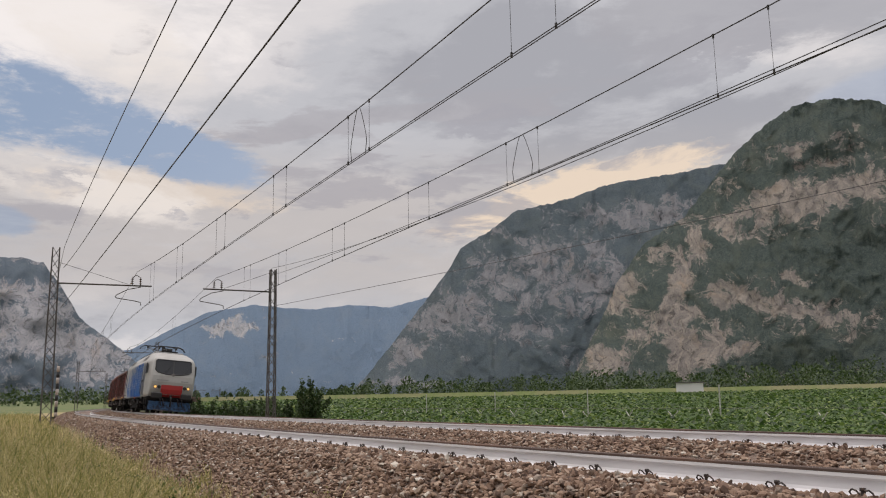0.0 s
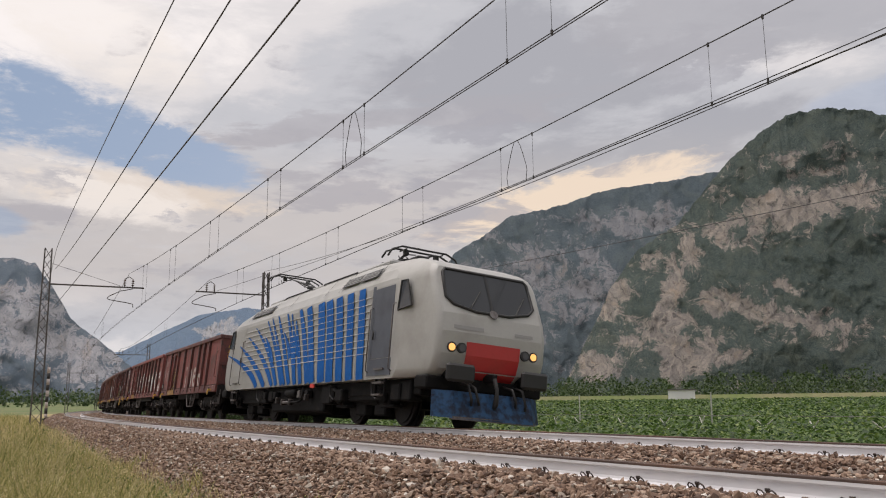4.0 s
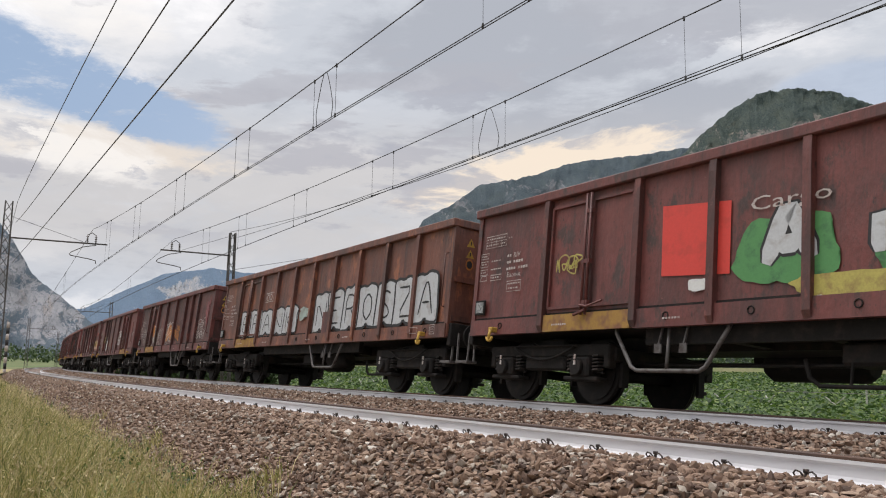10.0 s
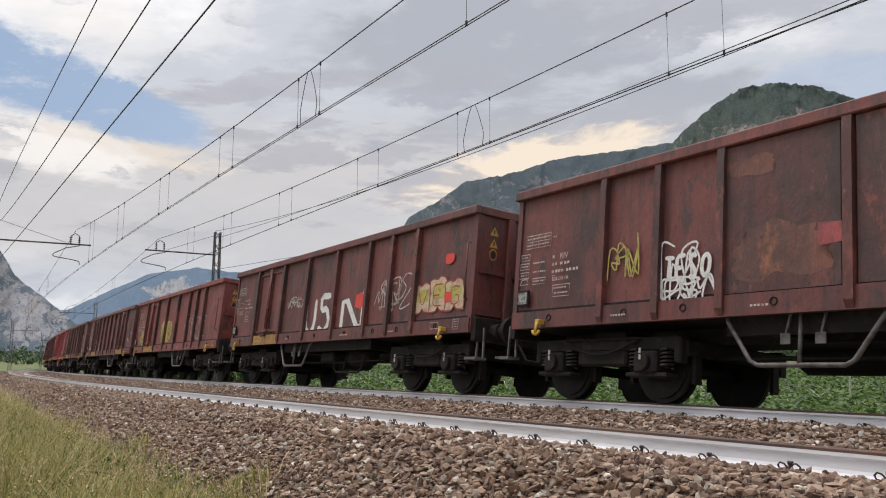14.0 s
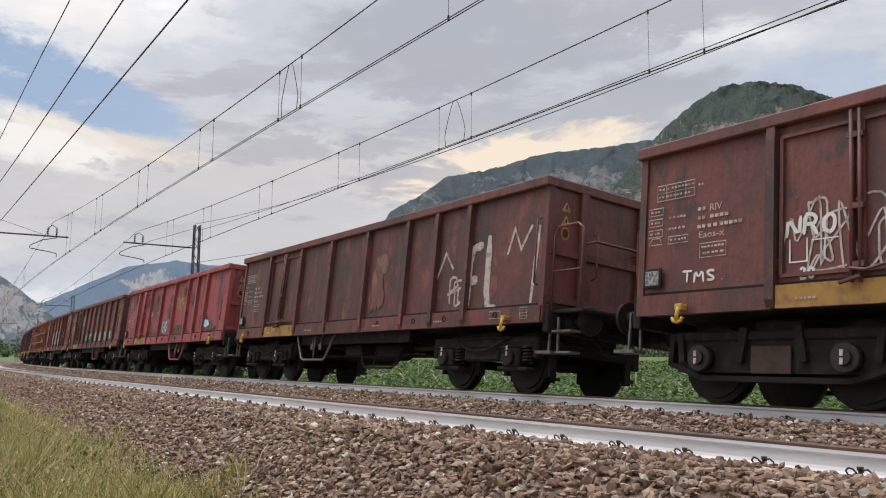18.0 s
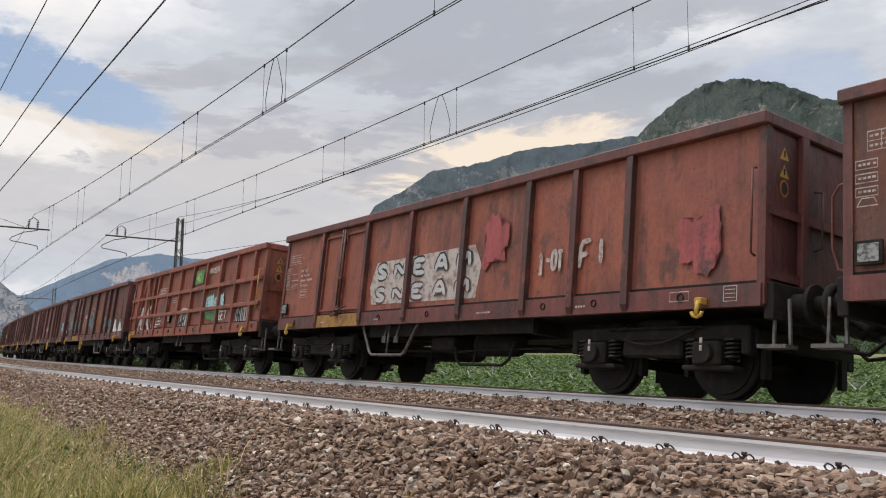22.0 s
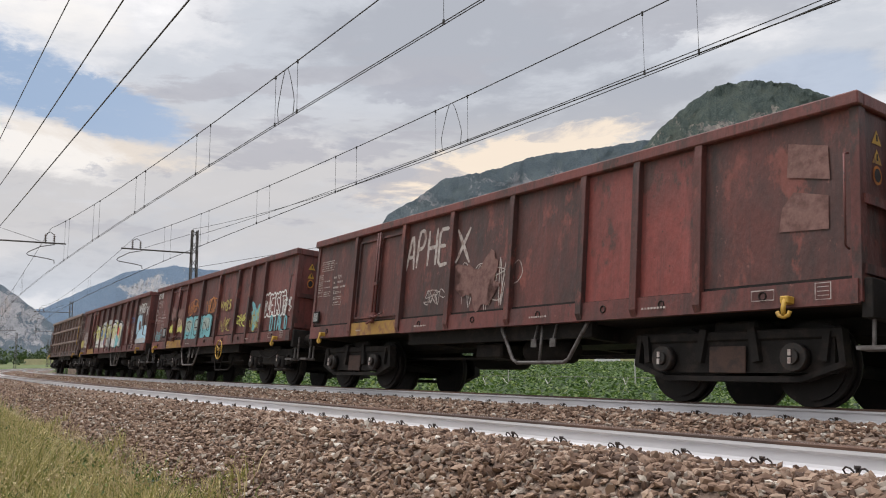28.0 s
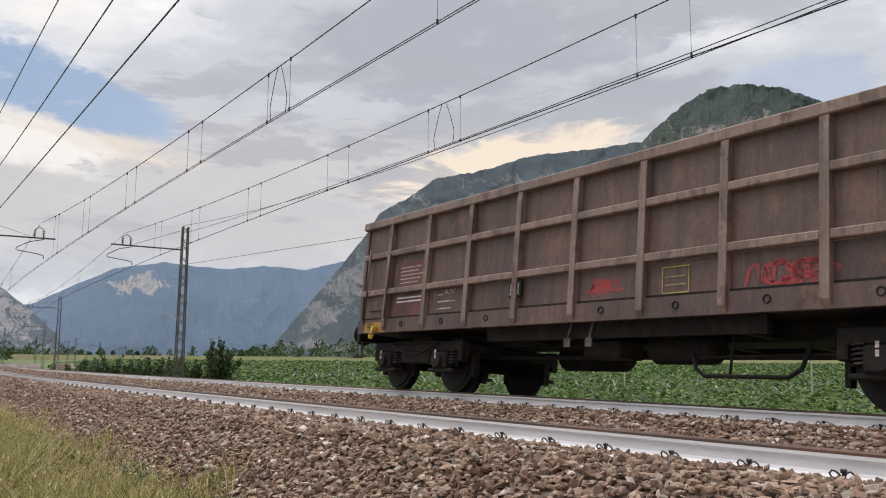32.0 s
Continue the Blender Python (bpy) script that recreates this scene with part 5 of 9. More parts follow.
def ribbed_wagon(L, rows, paint, seed, label, door_paint=None, rail_paint=None):
    """A box wagon stiffened by posts and by lengthwise ribs."""
    rnd = random.Random(seed)
    root = empty("open_wagon")
    tagged(root, label, "freight wagon", "wagons of the train")
    Lb = L - 1.25
    h = Lb / 2
    cuts = [0.0, 0.62] + [0.62 + 1.235 * (k + 1) for k in range(8)] + [Lb - 1.0, Lb]
    cuts = [c for i, c in enumerate(cuts) if i < 2 or c <= Lb]
    rib_z = [1.76, 2.48] if rows == 3 else [2.30] if rows == 2 else []
    if rows == 2:
        rib_z = [1.70, 2.33]
    for sy in (-1, 1):
        flip = None if sy < 0 else (0, 0, math.pi)
        for a, b in zip(cuts, cuts[1:]):
            x0 = h - b if sy < 0 else h - a
            w = b - a
            levels = [1.25] + rib_z + [3.05]
            for z0, z1 in zip(levels, levels[1:]):
                put("side_panel", ("rib_panel", round(w, 2), round(z0, 2)), lambda w=w, z0=z0, z1=z1: boxes((0, w, -1.29, -1.265, z0, z1)), paint, root, (x0, 0, 0), flip)
                if z1 < 3.0 and sy < 0:
                    put("rib", ("rib", round(w, 2), round(z1, 2)), lambda w=w, z1=z1: boxes((0.05, w - 0.05, -1.385, -1.28, z1 - 0.055, z1 + 0.055), bevel=0.015), door_paint or paint, root, (x0, 0, 0))
            put("sill", ("sill", round(w, 2)), lambda w=w: boxes((0, w, -1.345, -1.25, 1.0, 1.252)), paint, root, (x0, 0, 0), flip)
            if sy < 0 and rnd.random() < 0.8:
                put("lashing_eye", "lashing_eye", lambda: tube(bmesh.new(), [(0.045 * math.cos(k * 0.7), -1.35, 0.045 * math.sin(k * 0.7)) for k in range(10)], 0.009, 5), M_UNDER, root, (x0 + w * 0.45, 0, 1.14))
        for d in cuts[1:-1]:
            put("post", "post", post_bm, door_paint or paint, root, (h - d, 0, 0), flip)
    for sx in (-1, 1):
        end_wall(root, sx, h, paint)
    put("top_rail", ("top_rail", round(h, 2)), lambda: boxes((-h - 0.06, h + 0.06, -1.39, -1.27, 3.05, 3.20), (-h - 0.06, h + 0.06, 1.27, 1.39, 3.05, 3.20),
                                                            (-h - 0.06, -h + 0.06, -1.27, 1.27, 3.05, 3.198), (h - 0.06, h + 0.06, -1.27, 1.27, 3.05, 3.198), bevel=0.015), door_paint or paint, root)
    put("floor", ("floor", round(h, 2)), lambda: boxes((-h + 0.05, h - 0.05, -1.30, 1.30, 1.25, 1.29)), M_UNDER, root)
    x = -h + 0.62
    put("door_leaf", "side_door", lambda: boxes((-0.02, 0.62, -1.325, -1.28, 1.42, 2.40), bevel=0.01), paint, root, (x - 0.25, 0, 0))
    put("lock_bar", "side_rods", lambda: tube(tube(bmesh.new(), [(-0.06, -1.40, 1.15), (-0.06, -1.40, 2.62)], 0.02, 6), [(0.68, -1.40, 1.25), (0.68, -1.40, 2.5)], 0.02, 6), paint, root, (x - 0.25, 0, 0))
    put("sill_plate", "small_plate", lambda: boxes((0, 0.8, -1.352, -1.30, 1.005, 1.20)), M_OCHRE, root, (x - 0.35, 0, 0), label="ochre sill plate under the door")
    fittings(root, h, rnd, paint, rail_paint or paint, None, None, None)
    root["length"] = Lb
    return root, Side(root, h + SHIFT[seed - 1] - AHEAD.get(seed, 0.0), h), rnd


def wagon_paint(name, base, patch, rust, at=0.56):
    """Faded paint: blotches of a second tone, bare rust with ragged edges, long grime streaks, pale scuffs."""
    m = surface(name, base, patch, 1.0, at, 0.26, 22.0, 0.55, 0.0, 0.22, (1, 1, 0.55), per_object=0.10, third=rust, third_at=0.585, third_scale=2.4, patch_soft=0.10)
    nt = m.node_tree
    bsdf = nt.nodes["Principled BSDF"]
    colour = bsdf.inputs["Base Color"].links[0].from_socket
    vec = [q for q in nt.nodes if q.bl_idname == "ShaderNodeMapping"][0].outputs[0]

    def layer(colour, scale, stretch, lo, hi, tone, amount, rgh=0.7):
        mp = nt.nodes.new("ShaderNodeMapping")
        mp.inputs["Scale"].default_value = stretch
        nt.links.new(vec, mp.inputs["Vector"])
        q = nt.nodes.new("ShaderNodeTexNoise")
        q.inputs["Scale"].default_value, q.inputs["Detail"].default_value, q.inputs["Roughness"].default_value = scale, 7.0, rgh
        nt.links.new(mp.outputs[0], q.inputs["Vector"])
        r = nt.nodes.new("ShaderNodeMapRange")
        for i, x in ((1, lo), (2, hi), (3, 0.0), (4, amount)):
            r.inputs[i].default_value = x
        nt.links.new(q.outputs["Fac"], r.inputs[0])
        x = nt.nodes.new("ShaderNodeMix")
        x.data_type = "RGBA"
        nt.links.new(r.outputs[0], x.inputs[0])
        nt.links.new(colour, x.inputs[6])
        x.inputs[7].default_value = (*tone, 1)
        return x.outputs[2]

    grime = tuple(0.25 * c + 0.018 for c in patch)
    colour = layer(colour, 5.0, (1.0, 1.0, 0.10), 0.50, 0.70, grime, 0.75)
    colour = layer(colour, 0.8, (1.0, 1.0, 0.8), 0.50, 0.72, grime, 0.80)
    colour = layer(colour, 9.0, (1.0, 1.0, 1.4), 0.66, 0.70, (0.27, 0.12, 0.09), 0.55)
    colour = layer(colour, 14.0, (1.0, 1.0, 0.9), 0.63, 0.68, (0.035, 0.022, 0.02), 0.85)
    colour = layer(colour, 26.0, (1.0, 1.0, 1.0), 0.64, 0.68, rust, 0.8)
    colour = layer(colour, 3.2, (1.0, 1.0, 0.22), 0.58, 0.70, tuple(min(0.5, c * 1.35 + 0.012) for c in base), 0.55)
    nt.links.new(colour, bsdf.inputs["Base Color"])
    dent = nt.nodes.new("ShaderNodeTexNoise")
    dent.inputs["Scale"].default_value, dent.inputs["Detail"].default_value, dent.inputs["Roughness"].default_value = 2.6, 5.0, 0.55
    nt.links.new(vec, dent.inputs["Vector"])
    old = bsdf.inputs["Normal"].links[0].from_node
    press = nt.nodes.new("ShaderNodeBump")
    press.inputs["Strength"].default_value, press.inputs["Distance"].default_value = 0.55, 0.06
    nt.links.new(dent.outputs["Fac"], press.inputs["Height"])
    nt.links.new(press.outputs[0], old.inputs["Normal"])
    return m


P_BROWN = wagon_paint("faded_red_brown_paint", (0.160, 0.046, 0.039), (0.095, 0.036, 0.032), (0.062, 0.034, 0.030))
P_RED = wagon_paint("faded_oxide_red_paint", (0.235, 0.055, 0.046), (0.145, 0.046, 0.040), (0.085, 0.040, 0.034), 0.57)
P_DARK = wagon_paint("sooty_brown_paint", (0.120, 0.038, 0.032), (0.056, 0.030, 0.027), (0.20, 0.062, 0.048), 0.51)
P_ORANGE = wagon_paint("rusty_orange_brown_paint", (0.185, 0.068, 0.044), (0.105, 0.047, 0.038), (0.30, 0.11, 0.055), 0.54)
P_PINK = wagon_paint("sunbleached_red_paint", (0.36, 0.072, 0.075), (0.25, 0.055, 0.056), (0.085, 0.042, 0.045), 0.54)
P_SCAR = wagon_paint("bared_dark_brown_primer", (0.105, 0.045, 0.040), (0.135, 0.048, 0.044), (0.075, 0.036, 0.033), 0.52)
P_FRESH = wagon_paint("bright_brick_red_paint", (0.29, 0.085, 0.050), (0.21, 0.060, 0.042), (0.13, 0.048, 0.038), 0.57)
P_GREY = wagon_paint("weathered_grey_brown_paint", (0.120, 0.072, 0.062), (0.080, 0.051, 0.046), (0.16, 0.088, 0.068), 0.55)
P_GREYTRIM = wagon_paint("dusty_grey_brown_rib_paint", (0.232, 0.160, 0.134), (0.160, 0.106, 0.088), (0.115, 0.068, 0.055), 0.55)

PITCH = [13.46, 15.54, 15.2, 15.4, 14.1, 14.0, 14.0, 13.37, 15.63, 14.1, 13.9, 14.8, 13.9, 13.8, 13.9, 13.9, 13.45, 13.37, 13.8, 15.4, 14.04]
WIDER = {9: 0.70, 18: 0.43}
AHEAD = {2: 0.44, 9: 0.33, 18: 0.45, 19: 0.45, 20: 0.45, 21: 0.45}
# metres from the leading corner to the middle of the pipe guard
GUARD = [5.06, 8.78, 9.82, 5.59, 4.87, 7.68, 7.8, 5.0, 5.55, 7.8, 4.91, 5.53, 7.83, 0.0, 4.54, 8.31, 5.0, 4.85, 8.17, 5.65, 0.0]
# metres by which each wagon's leading corner lies behind its place in the pitch list
SHIFT = [-0.05, 0.0, -0.12, -0.28, -0.12, 0.05, -0.15, -0.10, 0.08, -0.17, -0.38, -0.42, -0.19, -0.20, -0.27, -0.42, -0.30, -0.05, -0.10, -0.12, -0.10]
train = []


def couple(index, root):
    """Hangs a wagon into its place in the train."""
    train.append((root, sum(PITCH[:index - 1]) + sum(v for k, v in WIDER.items() if k < index) + SHIFT[index - 1] + root["length"] / 2))


def build_train():
    w, side, r = open_wagon(PITCH[0], "rear", P_RED, 1, "red-brown open wagon with pale looping sprayed letters", P_BROWN)
    for k, ch in enumerate("eines"):
        a = 7.76 - 0.93 * k
        side.hand(ch, a - 0.98, a + 0.05, 1.10 + 0.10 * (k % 2), 2.12 + 0.1 * (k % 3), 0.17, M_STENCIL, r)
    side.tag(8.82, 10.2, 1.39, 2.28, M_OLIVE, r, 0.035)
    side.stencils(r, 0.25)
    couple(1, w)

    w, side, r = open_wagon(PITCH[1], "even", P_RED, 2, "oxide-red open wagon with a row of white sprayed emblems", P_RED)
    wd = 0.15
    emblems = (
        [[(0.65, 2.12), (0.36, 2.31), (0.17, 2.09), (0.28, 2.0), (0.66, 2.06)], [(0.57, 1.86), (0.52, 1.44), (0.37, 1.3), (0.15, 1.32), (0.1, 1.7)]],
        [[(1.83, 2.36), (1.79, 2.20), (1.13, 2.02), (1.10, 1.88), (1.24, 1.64), (1.49, 1.34), (1.69, 1.57), (1.93, 1.83), (1.89, 2.06), (1.79, 2.20)], [(2.07, 1.92), (1.97, 1.80)]],
        [[(3.30, 2.13), (3.04, 2.02), (2.97, 2.27), (2.50, 2.22), (2.53, 2.05), (2.83, 1.84), (3.04, 2.02)], [(3.30, 2.13), (3.26, 1.88), (2.89, 1.74)], [(2.48, 2.05), (2.44, 1.85), (2.80, 1.72)],
         [(3.28, 1.74), (3.28, 1.56), (2.93, 1.33), (2.89, 1.55), (3.14, 1.77)], [(2.37, 1.71), (2.43, 1.49), (2.75, 1.32), (2.77, 1.54), (2.57, 1.70)]],
        [[(4.59, 2.31), (4.2, 1.95), (3.81, 1.57)], [(3.78, 2.36), (4.18, 1.93), (4.31, 1.53)], [(4.64, 1.98), (3.79, 1.91)], [(4.17, 2.0), (4.25, 1.49)]],
        [[(5.46, 2.31), (5.06, 1.98), (5.40, 1.47), (5.88, 1.97), (5.46, 2.31)], [(5.80, 1.36), (5.02, 1.34)], [(5.40, 1.45), (5.74, 1.60)], [(5.38, 1.45), (5.08, 1.58)]],
        [[(7.10, 1.40), (7.13, 1.73), (6.96, 1.96), (7.20, 2.26), (7.05, 2.44), (6.80, 2.21), (6.74, 2.43), (6.56, 2.16), (6.42, 2.43), (6.34, 2.08), (6.55, 1.82), (6.34, 1.66), (6.40, 1.40)], [(7.0, 1.62), (6.75, 1.9), (6.5, 1.62)]],
        [[(8.30, 1.60), (8.46, 2.01), (8.13, 2.40), (7.70, 2.08), (7.92, 1.58), (8.1, 1.95), (8.3, 2.05)], [(8.47, 1.40), (7.62, 1.37)], [(8.1, 1.40), (8.1, 1.6)]],
        [[(9.80, 2.30), (9.60, 1.90), (9.25, 1.53), (9.10, 1.95), (8.97, 2.32)], [(9.69, 1.43), (8.93, 1.42)], [(9.5, 1.75), (9.3, 1.45), (9.0, 1.7)]])
    for k, lines in enumerate(emblems):
        side.strokes([rounded(q) for q in lines], 0.10 if k in (4, 6, 7) else 0.135, M_WHITE, "sprayed_emblem")
    side.emblem(9.02, 9.56, 2.38, 2.61, M_STENCIL)
    side.strokes([[(9.65, 2.33), (8.95, 2.33), (8.95, 2.66), (9.65, 2.66), (9.65, 2.33), (9.6, 2.33)]], 0.03, M_STENCIL)
    for a, b in ((2.3, 3.4), (3.7, 4.6), (6.3, 7.1)):
        side.ragged(a, b, 1.06, 1.24, M_GREEN, r)
    # pale masked head on the rear door, drawn as rings
    side.ragged(10.97, 11.57, 1.55, 2.21, M_WHITE, r, 20, 0.12)
    side.strokes([[(11.4, 1.75), (11.28, 2.1), (11.14, 1.75)], [(11.36, 1.86), (11.18, 1.86)]], 0.05, M_BLACK)
    side.tag(10.9, 11.6, 1.38, 1.55, M_WHITE, r, 0.035)
    side.tag(12.1, 13.1, 1.33, 1.76, M_WHITE, r, 0.04, 4)
    side.hand("NEMO", 12.05, 12.84, 1.04, 1.18, 0.029, M_WHITE, r)
    side.hand("HATS", 10.98, 11.64, 1.02, 1.17, 0.029, M_OLIVE, r)
    side.stencils(r, 0.25)
    couple(2, w)

    w, side, r = open_wagon(PITCH[2], "long", P_BROWN, 3, "brown open wagon with silver letters, a red square and green paint", P_BROWN, 4.42)
    side.hand("TAKI", 0.10, 1.09, 2.62, 2.92, 0.057, M_WHITE, r, 0.1)
    side.hand("68", 0.06, 0.42, 2.38, 2.6, 0.042, M_WHITE, r, 0.08)
    side.tag(0.23, 0.97, 1.95, 2.28, M_BLACK, r, 0.04)
    side.tag(0.52, 1.59, 1.80, 2.02, M_STENCIL, r, 0.025)
    side.hand("PETR", 0.05, 0.45, 1.5, 1.74, 0.045, M_OLIVE, r)
    side.bold("C", 2.85, 3.85, 1.30, 2.30, M_SILVER, M_BLACK)
    side.bold("T", 1.98, 2.85, 1.30, 2.05, M_SILVER, M_BLACK)
    side.bold("Y", 3.95, 5.25, 1.25, 2.16, M_SILVER, M_BLACK)
    side.shape([(8.72, 1.60), (9.8, 1.66), (9.82, 2.60), (8.72, 2.50)], M_SIGNRED)
    side.ragged(7.30, 8.66, 1.40, 2.22, M_GREEN, r)
    side.ragged(5.7, 6.95, 1.34, 2.0, M_GREEN, r)
    side.bold("A", 7.42, 8.40, 1.52, 2.34, M_SILVER, M_BLACK)
    side.bold("N", 6.05, 7.05, 1.52, 2.22, M_SILVER, M_BLACK)
    side.text("Cargo", 7.40, 8.43, 2.26, 2.48, M_STENCIL)
    side.ragged(6.46, 7.9, 1.25, 1.5, M_OLIVE, r)
    side.hand("CRS", 7.42, 8.29, 1.03, 1.24, 0.039, M_WHITE, r, 0.12)
    side.ragged(9.0, 9.35, 1.42, 1.58, M_WHITE, r)
    side.stencils(r, 0.25)
    side.tag(11.3, 11.9, 1.9, 2.1, M_OLIVE, r, 0.03)
    couple(3, w)

    w, side, r = open_wagon(PITCH[3], "even", P_ORANGE, 4, "rust-orange open wagon covered in silver block letters", P_ORANGE)
    side.block("ERANK", 7.25, 11.85, 1.27, 2.12, M_SILVER, M_BLACK, r)
    side.block("NEROSZA", 0.10, 6.05, 1.26, 2.32, M_SILVER, M_BLACK, r, 0.06)
    side.ragged(6.2, 7.1, 1.62, 1.95, M_TEAL, r, 18, 0.6)
    side.shape([(5.1, 1.25), (5.45, 1.25), (5.45, 1.75), (5.1, 1.75)], P_BROWN)
    side.emblem(9.15, 9.75, 2.25, 2.5, M_STENCIL)
    side.stencils(r, 0.25)
    couple(4, w)

    w, side, r = open_wagon(PITCH[4], "rear", P_DARK, 5, "sooty brown open wagon with patches of orange spray", P_BROWN)
    side.shape([(0.02, 1.42), (1.90, 1.42), (1.90, 3.03), (0.02, 3.03)], P_DARK)
    side.ragged(5.65, 6.95, 1.38, 2.10, M_ORANGE, r, 60, 0.75)
    side.ragged(4.42, 5.42, 1.42, 2.04, M_ORANGE, r, 60, 0.75)
    side.tag(5.6, 7.0, 1.4, 2.05, M_WHITE, r, 0.022, 6)
    side.tag(4.4, 5.4, 1.45, 2.05, M_BLACK, r, 0.025, 5)
    side.tag(7.65, 8.6, 1.38, 2.0, M_STENCIL, r, 0.03, 5)
    side.tag(8.9, 9.8, 1.4, 2.1, M_WHITE, r, 0.035, 4)
    side.tag(0.7, 1.7, 1.68, 2.02, M_STENCIL, r, 0.026, 5)
    side.tag(0.75, 1.7, 1.42, 1.62, M_STENCIL, r, 0.026, 5)
    side.ragged(0.30, 0.80, 1.80, 2.80, P_PINK, r, 60, 0.45)
    side.ragged(9.2, 9.7, 1.6, 2.2, M_ORANGE, r, 20, 0.5)
    side.tag(9.0, 9.5, 1.4, 1.7, M_STENCIL, r, 0.02)
    side.stencils(r, 0.00)
    couple(5, w)

    w, side, r = open_wagon(PITCH[5], "front", P_BROWN, 6, "dull brown open wagon with thin white scrawls", P_BROWN)
    side.block("CAMZ", 4.15, 5.45, 1.88, 2.26, P_DARK, M_WHITE, r, 0.03)
    side.block("OIS", 4.25, 5.45, 1.50, 1.86, P_DARK, M_WHITE, r, 0.03)
    side.strokes([curved([(1.72, 1.62), (1.45, 1.98), (1.62, 2.06), (1.30, 1.50), (1.05, 1.36), (0.82, 1.70), (0.95, 2.02), (1.15, 1.75), (1.2, 1.4)]), curved([(1.4, 2.0), (1.0, 1.92), (0.7, 2.0), (0.42, 2.06), (0.5, 1.9)])], 0.022, M_STENCIL)
    side.strokes([curved([(3.7, 1.42), (3.68, 1.75), (3.42, 1.84), (3.2, 1.7), (3.22, 1.42), (3.5, 1.36), (3.72, 1.44)]), [(3.52, 1.62), (3.48, 1.66)], [(3.36, 1.62), (3.32, 1.66)]], 0.034, M_WHITE)
    side.tag(2.2, 2.8, 1.7, 2.0, M_BLACK, r, 0.03, 4)
    side.tag(9.07, 9.58, 1.24, 1.83, M_WHITE, r, 0.035, 3)
    side.tag(9.91, 10.57, 1.64, 2.08, M_OLIVE, r, 0.03, 4)
    side.hand("TESO", 8.84, 9.6, 1.5, 1.8, 0.057, M_WHITE, r, 0.05)
    side.tag(8.84, 9.6, 1.23, 1.5, M_WHITE, r, 0.035, 4)
    for a, b in ((7.20, 8.66), (5.45, 7.02)):
        side.shape([(a, 1.265), (b, 1.265), (b, 3.04), (a, 3.04)], P_DARK)
    side.ragged(7.3, 8.6, 1.36, 2.05, P_ORANGE, r, 40, 0.35)
    side.ragged(7.95, 8.62, 2.62, 2.88, P_ORANGE, r, 40, 0.3)
    side.shape([(7.12, 1.72), (7.46, 1.70), (7.46, 1.95), (7.12, 1.93)], P_PINK)
    side.stencils(r, 0.00)
    couple(6, w)

    w, side, r = open_wagon(PITCH[6], "rear", P_BROWN, 7, "brown open wagon with big white letters and red touches", P_BROWN)
    side.hand("U5", 5.55, 7.10, 1.16, 2.12, 0.15, M_WHITE, r)
    side.hand("N", 3.85, 5.12, 1.04, 2.15, 0.16, M_WHITE, r)
    side.ragged(4.0, 4.4, 1.65, 2.0, M_SIGNRED, r)
    side.tag(2.13, 3.45, 1.62, 2.09, M_STENCIL, r, 0.035, 6)
    side.block("VEG", 0.12, 1.80, 1.36, 2.05, M_CREAM, M_FADEDRED, r, 0.03, M_OLIVE)
    side.ragged(0.5, 0.75, 1.55, 1.75, M_SIGNRED, r)
    side.ragged(0.5, 0.8, 2.25, 2.45, M_SIGNRED, r)
    side.tag(7.4, 8.3, 1.9, 2.1, M_STENCIL, r, 0.03)
    side.stencils(r, 0.25)
    couple(7, w)

    w, side, r = open_wagon(PITCH[7], "rear", P_RED, 8, "red open wagon with a yellow sprayed picture", P_RED)
    side.ragged(6.2, 8.0, 1.3, 2.2, M_OLIVE, r, 22, 0.15)
    side.tag(6.3, 7.9, 1.35, 2.1, M_BLACK, r, 0.03, 6)
    side.tag(10.7, 11.7, 1.4, 1.9, M_LIME, r, 0.03)
    side.tag(2.0, 4.4, 1.4, 2.0, M_STENCIL, r, 0.03, 8)
    side.stencils(r, 0.25)
    couple(8, w)

    w, side, r = open_wagon(PITCH[8], "long", P_BROWN, 9, "long brown open wagon with two door pairs and small white tags", P_BROWN)
    side.hand("TMS.", 0.44, 1.11, 1.58, 1.72, 0.029, M_WHITE, r, 0.03)
    side.text("UIC St", 0.17, 0.5, 1.87, 1.97, M_STENCIL)
    side.tag(10.43, 11.89, 1.36, 2.07, M_STENCIL, r, 0.03, 6)
    side.tag(9.04, 9.85, 1.22, 1.75, M_STENCIL, r, 0.03, 4)
    side.hand("NRO", 11.3, 11.9, 1.78, 2.0, 0.042, M_WHITE, r, 0.05)
    side.strokes([[(11.85, 1.75), (11.85, 1.5), (11.65, 1.5), (11.65, 1.75)], [(11.6, 1.72), (11.3, 1.72)], [(11.45, 1.72), (11.45, 1.5)]], 0.025, M_WHITE)
    side.hand("20", 11.55, 11.75, 1.32, 1.44, 0.029, M_WHITE, r)
    side.hand("TMS.", 12.6, 13.3, 1.38, 1.52, 0.029, M_WHITE, r, 0.03)
    side.ragged(1.0, 1.6, 2.2, 2.6, P_RED, r)
    side.stencils(r, 0.22)
    couple(9, w)

    w, side, r = open_wagon(PITCH[9], "rear", P_DARK, 10, "dark stained open wagon with rough white letters at its leading end", P_BROWN)
    side.hand("FL", 0.80, 1.80, 1.26, 2.40, 0.15, M_STENCIL, r)
    side.strokes([[(0.12, 1.30), (0.06, 1.9), (0.0, 2.48)], [(0.75, 2.1), (0.6, 2.5), (0.42, 2.15), (0.18, 2.5)], [(2.75, 1.85), (2.5, 2.3), (2.25, 2.0)]], 0.09, M_STENCIL)
    side.tag(1.8, 2.3, 1.4, 1.8, M_STENCIL, r, 0.05, 2)
